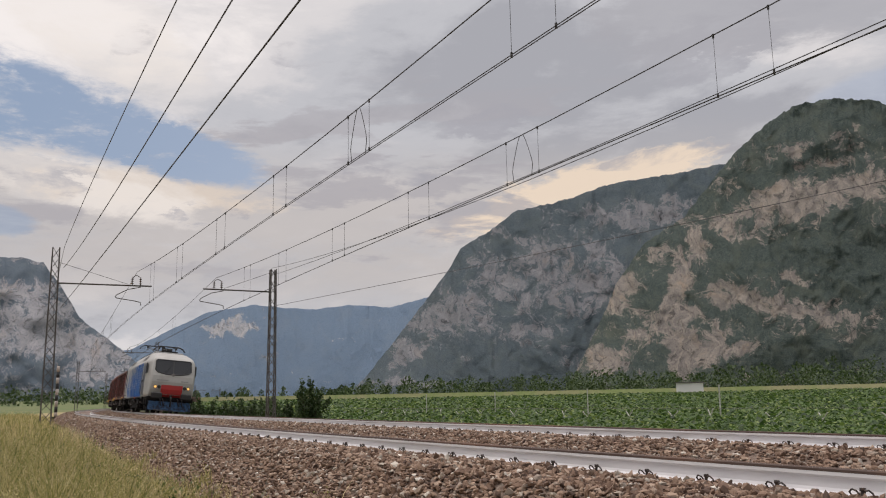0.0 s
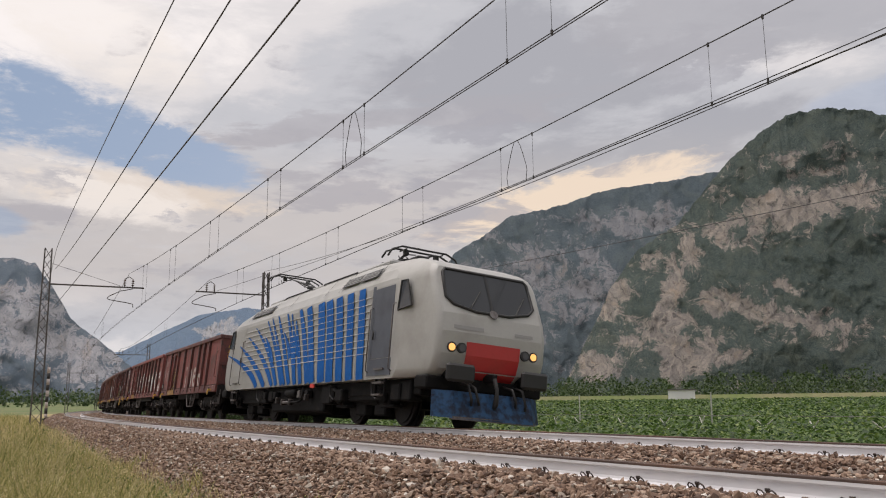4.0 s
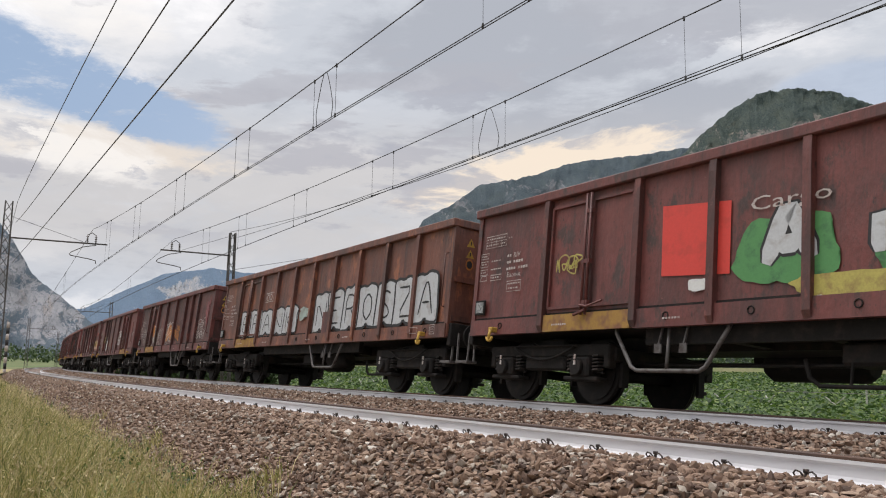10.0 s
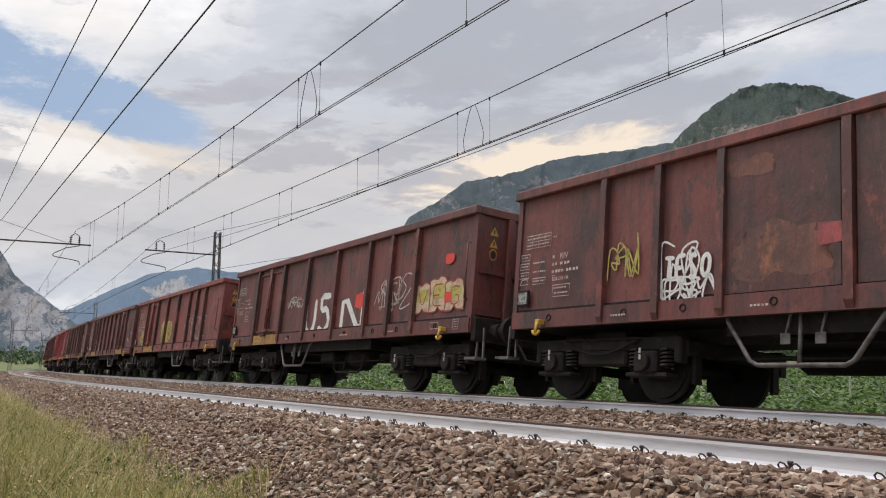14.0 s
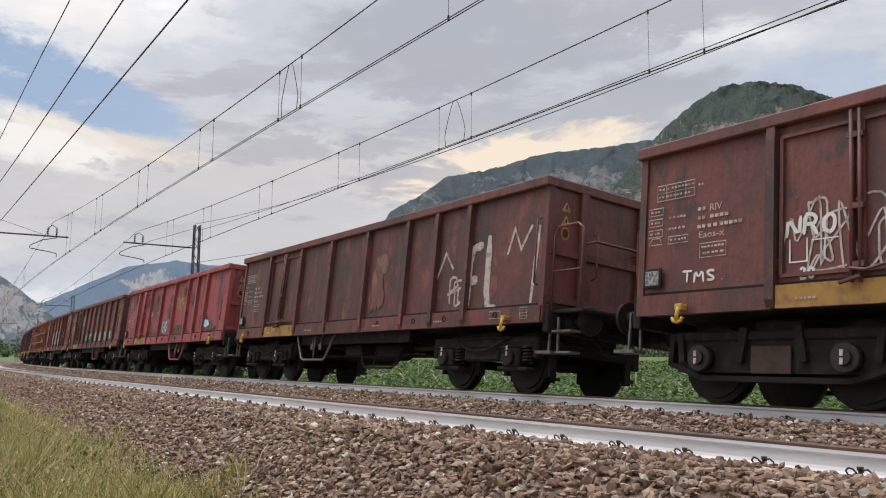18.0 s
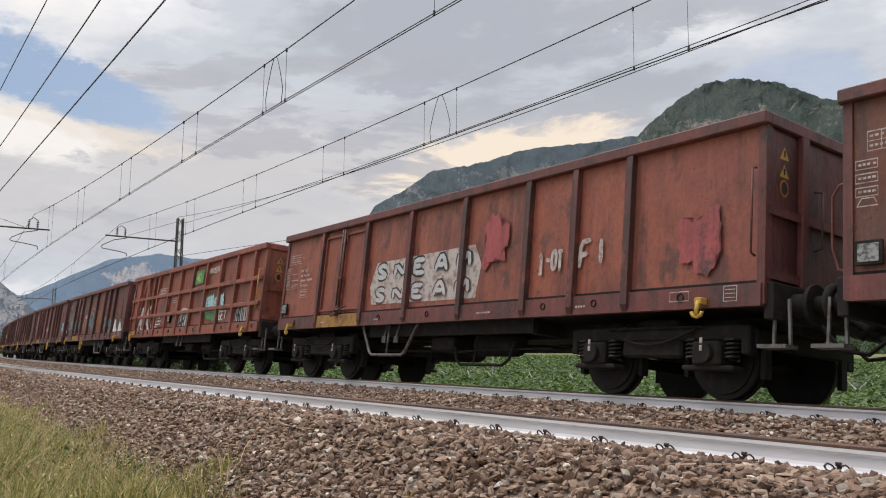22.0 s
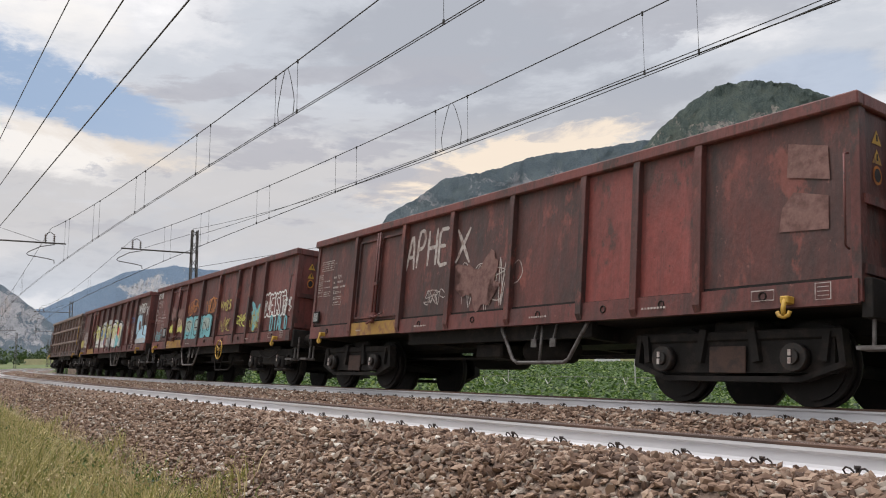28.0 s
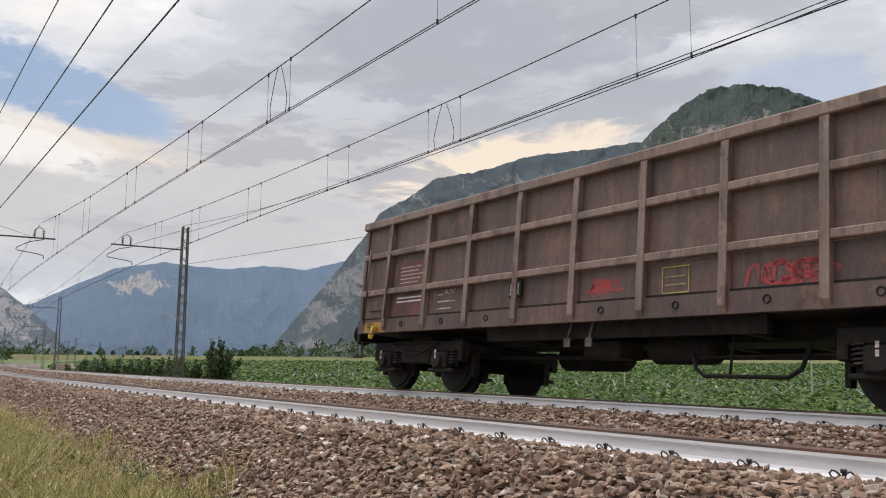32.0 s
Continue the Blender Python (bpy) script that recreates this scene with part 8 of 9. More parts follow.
def build_pantograph(root, sx):
    """The rear one is raised to the wire, the leading one folded."""
    x0 = sx * 4.1
    raised = sx < 0
    base = part("pantograph_base", boxes((x0 - 0.7, x0 + 0.7, -0.55, 0.55, 3.98, 4.04), bevel=0.01), M_GASKET, root, "black pantograph on the roof")
    bm = bmesh.new()
    for sy in (-0.45, 0.45):
        for dx in (-0.6, 0.6):
            tube(bm, [(x0 + dx, sy, 3.70), (x0 + dx, sy, 4.0)], 0.06, 8)
    part("insulators", bm, M_INSUL, base)
    knee = (x0 + 1.12, 0, 4.34) if raised else (x0 + 1.15 * -sx, 0, 4.22)
    head = (x0 - 1.1, 0, 4.98) if raised else (x0 + 0.55 * sx, 0, 4.28)
    foot = (x0 + 0.45, 0, 4.04) if raised else (x0 + 0.5 * sx, 0, 4.06)
    part("lower_arm", tube(bmesh.new(), [foot, knee], [0.06, 0.045], 8), M_GASKET, base)
    for sy in (-1, 1):
        part("upper_arm", tube(bmesh.new(), [knee, (head[0], sy * 0.35, head[2])], [0.035, 0.022], 6), M_GASKET, base)
    part("knee_tube", tube(bmesh.new(), [(knee[0], -0.30, knee[2]), (knee[0], 0.30, knee[2])], 0.055, 8), M_GASKET, base)
    part("control_rod", tube(bmesh.new(), [(foot[0] - 0.30, 0.12, foot[2] + 0.04), (knee[0] - 0.10, 0.12, knee[2] - 0.10)], 0.02, 6), M_GASKET, base)
    part("steady_rod", tube(bmesh.new(), [(knee[0] - 0.05, -0.05, knee[2] - 0.07), ((knee[0] + head[0]) / 2, -0.05, (knee[2] + head[2]) / 2 - 0.10), (head[0] + 0.12, -0.05, head[2] - 0.10)], 0.016, 6), M_GASKET, base)
    part("cross_brace", tube(tube(bmesh.new(), [(knee[0] * 0.55 + head[0] * 0.45, -0.16, knee[2] * 0.55 + head[2] * 0.45), (knee[0] * 0.25 + head[0] * 0.75, 0.27, knee[2] * 0.25 + head[2] * 0.75)], 0.014, 5),
                             [(knee[0] * 0.55 + head[0] * 0.45, 0.16, knee[2] * 0.55 + head[2] * 0.45), (knee[0] * 0.25 + head[0] * 0.75, -0.27, knee[2] * 0.25 + head[2] * 0.75)], 0.014, 5), M_GASKET, base)
    part("lift_drive", boxes((foot[0] - 0.28, foot[0] + 0.22, -0.17, 0.17, 4.03, 4.19), bevel=0.03), M_GASKET, base)
    for sy in (-0.42, 0.42):
        part("head_spring", boxes((head[0] - 0.07, head[0] + 0.07, sy - 0.06, sy + 0.06, head[2] - 0.13, head[2] + 0.02), bevel=0.02), M_GASKET, base)
        part("head_link", tube(bmesh.new(), [(head[0] + 0.30, sy * 0.7, head[2] - 0.14), (head[0], sy, head[2] - 0.10), (head[0] - 0.30, sy, head[2] - 0.20), (head[0] - 0.42, sy, head[2] - 0.06)], 0.015, 5), M_GASKET, base)
    for dx in (-0.18, 0.18):
        pts = [(head[0] + dx, -0.98, head[2] - 0.24), (head[0] + dx, -0.88, head[2] - 0.06), (head[0] + dx, -0.62, head[2] + 0.05), (head[0] + dx, 0.62, head[2] + 0.05), (head[0] + dx, 0.88, head[2] - 0.06), (head[0] + dx, 0.98, head[2] - 0.24)]
        part("collector_strip", tube(bmesh.new(), pts, 0.026, 6), M_GASKET, base)
    part("head_frame", tube(tube(bmesh.new(), [(head[0] - 0.2, -0.5, head[2]), (head[0] + 0.2, -0.5, head[2])], 0.02, 5), [(head[0] - 0.2, 0.5, head[2]), (head[0] + 0.2, 0.5, head[2])], 0.02, 5), M_GASKET, base)


build_loco()



# ---- mountains ----
def mountain_paint(name, forest, forest2, rock, rock2, grass, rough_cut=0.0, lean=-12):
    """Woods with bare rock where the terrain is marked bare; fine grain breaks the edges."""
    m = bpy.data.materials.new(name)
    m.use_nodes = True
    nt = m.node_tree
    b = nt.nodes["Principled BSDF"]
    b.inputs["Roughness"].default_value = 0.95
    b.inputs["Specular IOR Level"].default_value = 0.1
    link = nt.links.new

    def n(kind, **values):
        q = nt.nodes.new(kind)
        for key, value in values.items():
            q.inputs[key].default_value = value
        return q

    def mixed(fac, a, c):
        q = n("ShaderNodeMix")
        q.data_type = "RGBA"
        for i, v in ((0, fac), (6, a), (7, c)):
            if isinstance(v, tuple):
                q.inputs[i].default_value = (*v, 1)
            else:
                link(v, q.inputs[i])
        return q.outputs[2]

    def rng(v, a, c, lo=0.0, hi=1.0):
        q = n("ShaderNodeMapRange")
        for i, x in ((1, a), (2, c), (3, lo), (4, hi)):
            q.inputs[i].default_value = x
        link(v, q.inputs[0])
        return q.outputs[0]

    def calc(op, a, c):
        q = n("ShaderNodeMath")
        q.operation = op
        for i, v in ((0, a), (1, c)):
            if isinstance(v, (int, float)):
                q.inputs[i].default_value = v
            else:
                link(v, q.inputs[i])
        return q.outputs[0]

    flat = n("ShaderNodeUVMap").outputs[0]
    bend = n("ShaderNodeTexNoise", Scale=0.55, Detail=5.0, Roughness=0.6)
    link(flat, bend.inputs["Vector"])
    push = n("ShaderNodeVectorMath")
    push.operation = "MULTIPLY_ADD"
    push.inputs[1].default_value = (2.6, 2.2, 0.0)
    link(bend.outputs["Color"], push.inputs[0])
    link(flat, push.inputs[2])
    uv = push.outputs[0]

    def noise_fac(scale, detail=8.0, rgh=0.62, stretch=(1, 1, 1), turn=0.0, dist=0.0):
        mp = n("ShaderNodeMapping", Scale=stretch, Rotation=(0, 0, radians(turn)))
        link(uv, mp.inputs[0])
        q = n("ShaderNodeTexNoise", Scale=scale, Detail=detail, Roughness=rgh, Distortion=dist)
        link(mp.outputs[0], q.inputs["Vector"])
        return q.outputs["Fac"]

    bare = n("ShaderNodeAttribute")
    bare.attribute_name = "bare"
    ledge = noise_fac(0.75, 12.0, 0.70, (0.85, 1.5, 1), lean, 0.5)
    streak = noise_fac(1.0, 12.0, 0.72, (1.5, 0.7, 1), 14, 0.4)
    fine = noise_fac(5.5, 8.0, 0.80, (1.0, 0.9, 1))
    cover = calc("ADD", calc("MULTIPLY", calc("SUBTRACT", ledge, 0.5), 3.4), calc("MULTIPLY", calc("SUBTRACT", streak, 0.5), 2.6))
    cover = calc("ADD", cover, calc("MULTIPLY", calc("SUBTRACT", fine, 0.5), 2.4))
    rocky = rng(calc("ADD", bare.outputs["Fac"], cover), 0.38 + rough_cut, 0.66 + rough_cut)
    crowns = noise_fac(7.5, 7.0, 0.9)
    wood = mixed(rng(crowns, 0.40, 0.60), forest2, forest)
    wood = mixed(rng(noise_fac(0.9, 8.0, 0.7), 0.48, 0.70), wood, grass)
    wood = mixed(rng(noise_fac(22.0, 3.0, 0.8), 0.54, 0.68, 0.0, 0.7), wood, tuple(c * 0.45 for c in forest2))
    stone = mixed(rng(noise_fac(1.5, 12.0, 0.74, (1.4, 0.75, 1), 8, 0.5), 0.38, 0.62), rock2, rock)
    # dark tones mixed into the rock colour stand for shade in crevices
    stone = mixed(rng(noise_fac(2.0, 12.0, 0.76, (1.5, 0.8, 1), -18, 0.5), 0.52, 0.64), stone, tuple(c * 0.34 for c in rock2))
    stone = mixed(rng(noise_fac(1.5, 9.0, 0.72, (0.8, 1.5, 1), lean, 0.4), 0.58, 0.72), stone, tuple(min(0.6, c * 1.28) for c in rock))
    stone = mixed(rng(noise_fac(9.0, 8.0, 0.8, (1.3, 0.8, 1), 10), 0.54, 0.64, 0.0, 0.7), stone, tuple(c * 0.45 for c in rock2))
    stone = mixed(rng(noise_fac(0.7, 6.0, 0.7, (1.6, 0.6, 1), 6), 0.56, 0.72, 0.0, 0.6), stone, (rock[0] * 1.02, rock[1] * 0.86, rock[2] * 0.70))
    link(mixed(rocky, wood, stone), b.inputs["Base Color"])
    bump = n("ShaderNodeBump", Strength=0.8, Distance=22.0)
    link(calc("ADD", calc("ADD", calc("MULTIPLY", streak, 0.9), calc("MULTIPLY", ledge, 0.7)), calc("MULTIPLY", crowns, 0.35)), bump.inputs["Height"])
    link(bump.outputs[0], b.inputs["Normal"])
    return m


def between(table, a):
    for (a0, v0), (a1, v1) in zip(table, table[1:]):
        if a0 <= a <= a1:
            return v0 + (v1 - v0) * (a - a0) / (a1 - a0)
    return table[0][1] if a < table[0][0] else table[-1][1]


def massif(name, skyline, near, far, foot, material, label, relief, seed, bare0, cliffs, cols=190, rows=80, jag=0.10):
    """A mountain as terrain: its foot at one distance, its crest at another; bearings and heights in degrees as seen from the line.
    cliffs: bare places as (bearing, height, half width, half height, lean, strength)."""
    az0, az1 = skyline[0][0], skyline[-1][0]
    verts, faces, uvs, bare = [], [], [], []
    for i in range(cols + 1):
        az = az0 + (az1 - az0) * i / cols
        top = between(skyline, az) + jag * (noise.noise((az * 2.1, seed, 0.3)) + 0.6 * noise.noise((az * 6.3, seed, 1.3)))
        last = 0.0
        for j in range(rows + 6):
            t = min(1.0, j / rows)
            el = foot + (top - foot) * t
            hgt = t * max(0.2, top - foot)
            wx = az + 1.1 * noise.noise((az * 0.5, hgt * 0.5, seed + 7)) + 0.25 * hgt
            gully = noise.ridged_multi_fractal((wx * 0.42, hgt * 0.16, seed), 1.0, 2.1, 6, 1.0, 2.0)
            lumps = noise.fractal((az * 0.55, hgt * 0.55, seed + 3.0), 0.9, 2.1, 7)
            broad = noise.fractal((az * 0.22, hgt * 0.22, seed), 1.0, 2.0, 3)
            e2, a2 = el + 0.55 * noise.fractal((az * 0.8, el * 0.8, seed + 1), 1.0, 2.0, 4), az + 0.7 * noise.fractal((az * 0.7, el * 0.7, seed + 5), 1.0, 2.0, 4)
            rock = bare0
            for ca, ce, ra, re, lean, power in cliffs:
                da, de = (a2 - ca), (e2 - ce)
                da -= lean * de
                q = (da / ra) ** 2 + (de / re) ** 2
                rock += power * max(0.0, 1.0 - q * 0.5)
            bare.append(max(-0.6, min(1.3, rock)))
            d = near + (far - near) * (0.30 * t + 0.70 * t ** 1.6)
            d *= 1 + relief * (0.55 * broad - 0.24 * (gully - 1.0) + 0.26 * lumps) * min(1.0, 6 * t + 0.15)
            d = max(d, last + (far - near) / rows * 0.12)
            last = d
            if j > rows:
                d *= 1 + 0.05 * (j - rows)
                el = top - 1.1 * (j - rows)
            a = radians(az)
            verts.append((math.sin(a) * d, math.cos(a) * d, 0.5 + d * math.tan(radians(max(el, -0.2)))))
            uvs.append((az, el))
    m = rows + 6
    for i in range(cols):
        for j in range(m - 1):
            faces.append((i * m + j, i * m + j + 1, (i + 1) * m + j + 1, (i + 1) * m + j))
    me = mesh_from(verts, faces, name, 4)
    me.polygons.foreach_set("use_smooth", [True] * len(faces))
    layer = me.uv_layers.new(name="slope")
    layer.data.foreach_set("uv", np.array(uvs)[np.array(faces).ravel()].astype(np.float32).ravel())
    att = me.attributes.new("bare", "FLOAT", "POINT")
    att.data.foreach_set("value", bare)
    me.materials.append(material)
    ob = new(name, me)
    tagged(ob, label, "mountain", "", "structure")
    return ob


# Near mountain: woods tinted slightly blue to carry thin haze in the colour.
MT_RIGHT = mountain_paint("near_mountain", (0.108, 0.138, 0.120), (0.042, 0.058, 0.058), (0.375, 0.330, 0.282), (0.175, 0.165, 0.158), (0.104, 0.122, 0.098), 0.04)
# Middle mountain: woods and rock kept blue and flat, haze mixed into their colours.
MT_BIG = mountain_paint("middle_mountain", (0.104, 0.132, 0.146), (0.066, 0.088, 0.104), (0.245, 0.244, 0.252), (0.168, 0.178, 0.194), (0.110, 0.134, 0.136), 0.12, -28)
# Far and left ranges: pale blue air haze is painted into every colour.
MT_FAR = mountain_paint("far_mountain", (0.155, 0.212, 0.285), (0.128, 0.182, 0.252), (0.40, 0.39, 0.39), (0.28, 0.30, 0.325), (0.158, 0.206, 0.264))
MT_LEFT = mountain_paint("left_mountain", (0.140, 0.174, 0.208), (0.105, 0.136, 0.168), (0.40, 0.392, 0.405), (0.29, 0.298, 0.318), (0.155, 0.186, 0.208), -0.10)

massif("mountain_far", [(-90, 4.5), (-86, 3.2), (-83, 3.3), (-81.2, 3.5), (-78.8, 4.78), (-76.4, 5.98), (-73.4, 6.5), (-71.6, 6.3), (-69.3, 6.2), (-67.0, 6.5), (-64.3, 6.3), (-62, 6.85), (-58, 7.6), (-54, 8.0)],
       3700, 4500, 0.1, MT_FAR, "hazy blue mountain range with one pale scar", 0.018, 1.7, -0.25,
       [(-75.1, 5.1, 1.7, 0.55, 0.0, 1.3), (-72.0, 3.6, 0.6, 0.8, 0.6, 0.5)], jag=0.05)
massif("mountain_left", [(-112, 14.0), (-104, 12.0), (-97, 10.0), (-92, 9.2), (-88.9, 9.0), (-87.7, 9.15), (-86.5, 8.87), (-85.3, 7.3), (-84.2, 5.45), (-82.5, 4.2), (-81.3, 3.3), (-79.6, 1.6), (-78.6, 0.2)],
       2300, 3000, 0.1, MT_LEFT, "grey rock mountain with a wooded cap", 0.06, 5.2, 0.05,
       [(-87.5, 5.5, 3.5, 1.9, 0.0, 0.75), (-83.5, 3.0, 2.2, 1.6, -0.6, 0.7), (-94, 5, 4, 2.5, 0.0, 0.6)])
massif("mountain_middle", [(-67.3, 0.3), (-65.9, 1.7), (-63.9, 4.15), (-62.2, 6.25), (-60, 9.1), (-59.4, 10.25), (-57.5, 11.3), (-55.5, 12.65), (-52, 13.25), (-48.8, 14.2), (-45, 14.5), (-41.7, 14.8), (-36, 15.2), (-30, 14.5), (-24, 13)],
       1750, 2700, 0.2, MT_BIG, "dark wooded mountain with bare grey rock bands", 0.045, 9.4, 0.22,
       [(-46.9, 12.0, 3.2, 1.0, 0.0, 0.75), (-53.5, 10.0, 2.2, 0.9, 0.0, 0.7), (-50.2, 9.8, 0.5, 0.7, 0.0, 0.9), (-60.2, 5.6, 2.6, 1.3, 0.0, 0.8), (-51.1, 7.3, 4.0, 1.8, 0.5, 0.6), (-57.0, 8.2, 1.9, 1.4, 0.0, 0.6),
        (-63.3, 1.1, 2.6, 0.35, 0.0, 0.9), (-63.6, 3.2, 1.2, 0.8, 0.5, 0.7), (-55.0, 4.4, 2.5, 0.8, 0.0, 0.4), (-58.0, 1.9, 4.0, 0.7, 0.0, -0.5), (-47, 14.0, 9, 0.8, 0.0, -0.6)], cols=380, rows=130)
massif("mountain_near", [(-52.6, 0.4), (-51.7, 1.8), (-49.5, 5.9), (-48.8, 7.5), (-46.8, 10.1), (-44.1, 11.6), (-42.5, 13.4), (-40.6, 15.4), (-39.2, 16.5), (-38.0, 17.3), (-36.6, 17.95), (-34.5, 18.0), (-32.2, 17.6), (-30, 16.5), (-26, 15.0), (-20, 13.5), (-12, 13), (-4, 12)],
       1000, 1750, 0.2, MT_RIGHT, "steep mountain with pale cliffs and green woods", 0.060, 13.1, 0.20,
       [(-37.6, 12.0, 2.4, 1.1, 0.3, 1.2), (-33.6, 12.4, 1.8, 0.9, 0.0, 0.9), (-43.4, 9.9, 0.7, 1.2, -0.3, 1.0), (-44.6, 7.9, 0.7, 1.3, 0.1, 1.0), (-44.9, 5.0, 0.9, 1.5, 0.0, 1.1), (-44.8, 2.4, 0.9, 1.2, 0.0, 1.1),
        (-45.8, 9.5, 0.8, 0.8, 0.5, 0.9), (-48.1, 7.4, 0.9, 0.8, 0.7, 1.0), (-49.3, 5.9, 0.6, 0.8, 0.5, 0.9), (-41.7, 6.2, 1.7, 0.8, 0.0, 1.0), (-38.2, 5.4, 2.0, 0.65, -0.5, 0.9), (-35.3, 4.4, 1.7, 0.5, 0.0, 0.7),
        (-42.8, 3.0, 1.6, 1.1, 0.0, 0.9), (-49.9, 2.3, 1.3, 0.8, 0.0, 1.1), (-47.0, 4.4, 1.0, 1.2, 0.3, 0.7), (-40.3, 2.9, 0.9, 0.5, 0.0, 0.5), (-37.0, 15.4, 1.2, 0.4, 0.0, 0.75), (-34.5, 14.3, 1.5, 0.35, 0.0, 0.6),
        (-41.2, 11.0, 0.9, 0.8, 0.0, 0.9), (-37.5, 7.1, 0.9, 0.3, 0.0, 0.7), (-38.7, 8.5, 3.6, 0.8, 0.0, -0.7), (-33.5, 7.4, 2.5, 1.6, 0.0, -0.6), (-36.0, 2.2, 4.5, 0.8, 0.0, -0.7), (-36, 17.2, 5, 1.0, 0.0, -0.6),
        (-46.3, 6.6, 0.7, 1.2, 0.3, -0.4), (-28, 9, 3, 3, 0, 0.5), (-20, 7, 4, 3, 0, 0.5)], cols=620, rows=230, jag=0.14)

# ---- vineyard field ----
rng_np = np.random.default_rng(11)


def leaf_cards(centres, size, tilt, name, material, squash=0.75):
    """Small four-cornered leaves, each turned its own way, joined in one mesh."""
    n = len(centres)
    a = rng_np.uniform(0, math.tau, n)
    el = rng_np.normal(0, tilt, n)
    roll = rng_np.normal(0, tilt, n)
    ux = np.stack([np.cos(a) * np.cos(el), np.sin(a) * np.cos(el), np.sin(el)], 1)
    vx = np.stack([-np.sin(a) * np.cos(roll), np.cos(a) * np.cos(roll), np.sin(roll)], 1)
    s = np.asarray(size).reshape(-1, 1) * np.ones((n, 1))
    k = np.array([(-0.5, 0.0), (0.05, -0.42), (0.55, 0.0), (0.0, 0.42)])
    verts = centres[:, None, :] + ux[:, None, :] * (k[None, :, 0:1] * s[:, None, :]) + vx[:, None, :] * (k[None, :, 1:2] * s[:, None, :] * squash / 0.75)
    faces = np.arange(n * 4).reshape(n, 4)
    me = mesh_from(verts.reshape(-1, 3), faces, name, 4)
    me.materials.append(material)
    return me


def in_view(n, az0, az1, d0, d1, power):
    q = rng_np.uniform(0, 1, n)
    d = (d0 ** power + (d1 ** power - d0 ** power) * q) ** (1 / power)
    az = np.radians(rng_np.uniform(az0, az1, n))
    return np.sin(az) * d, np.cos(az) * d, d


def line_inset(x, y):
    """Metres inside the outer rail of the near track."""
    return R_A - np.hypot(x - X_C, y - CENTRE_Y)


def build_field():
    x, y, d = in_view(120000, -80, -24, 17, 330, 0.5)
    keep = (line_inset(x, y) > 9.5 + 2.0 * np.sin(x * 0.3))
    x, y, d = x[keep], y[keep], d[keep]
    row = np.cos((y * 0.92 + x * 0.38) * math.tau / 2.4)
    bumps = np.sin(x * 0.9 + 1.7 * np.sin(y * 0.35)) * np.cos(y * 1.1) * 0.10
    far = np.where(d < 900, 0.0105 * np.maximum(0, d - 110), 0)
    z = FIELD_Z + far + 0.30 + 0.17 * row + bumps + rng_np.normal(0, 0.09, len(x))
    size = 0.17 * (d / 28) ** 0.72 * rng_np.uniform(0.6, 1.35, len(x))
    ob = new("vine_leaves", leaf_cards(np.stack([x, y, z], 1), size, 0.42, "vine_leaves", M_VINE))
    tagged(ob, "low green vine leaves covering the field", "crop", "", "stuff")


build_field()


def stake_cross(x, y, h, lean):
    """Two thin stakes crossed and tied."""
    ob = empty("crossed_stakes", Matrix.Translation((x, y, FIELD_Z)) @ Matrix.Rotation(lean, 4, "Z"))
    part("stake", bar(bmesh.new(), (-0.55, 0, -0.05), (0.50, 0.05, h), 0.05), M_STAKE, ob)
    part("stake", bar(bmesh.new(), (0.55, 0.04, -0.05), (-0.50, 0.09, h * 0.95), 0.05), M_STAKE, ob)
    tagged(ob, "pale crossed stakes among the vines", "stakes", "crossed vine stakes")


rs = random.Random(5)
for k in range(26):
    stake_cross(-86 + 3.6 * k + rs.uniform(-0.4, 0.4), 38 + rs.uniform(-0.6, 0.6), rs.uniform(0.75, 0.95), rs.uniform(-0.5, 0.3))
for k in range(9):
    x = -74 + 12.5 * k
    ob = empty("vine_post", Matrix.Translation((x, 39.5, FIELD_Z)))
    part("shaft", bar(bmesh.new(), (0, 0, -0.1), (0.04, 0, 2.35), 0.065), M_STAKE, ob)
    tagged(ob, "tall pale post standing in the vineyard", "post", "vineyard posts")
tagged(part("vine_wire", tube(bmesh.new(), [(-90, 38.8, FIELD_Z + 0.95), (20, 38.8, FIELD_Z + 0.95)], 0.012, 4), M_STEP), "thin wire stretched along the vine stakes", "wire")

# far bank, white shed, line of trees
def arc_strip(name, d0, d1, z0, z1, az0, az1, material, label, category):
    bm, prev = bmesh.new(), None
    for k in range(61):
        a = radians(az0 + (az1 - az0) * k / 60)
        row = [bm.verts.new((math.sin(a) * d, math.cos(a) * d, z)) for d, z in ((d0, z0), (d0 + 2.0, z1), (d1 - 2.0, z1), (d1, z0))]
        if prev:
            for i in range(3):
                bm.faces.new((prev[i], prev[i + 1], row[i + 1], row[i]))
        prev = row
    bmesh.ops.recalc_face_normals(bm, faces=bm.faces)
    tagged(part(name, bm, material), label, category, "", "structure")


M_BANK = surface("pale_grass_bank", (0.16, 0.20, 0.07), (0.22, 0.21, 0.11), 0.05, 0.5, 0.2, 0.8, 0.95, shift=False)
arc_strip("bank", 335, 360, 0.6, 3.1, -82, -20, M_BANK, "pale grassy dyke along the far edge of the field", "bank")


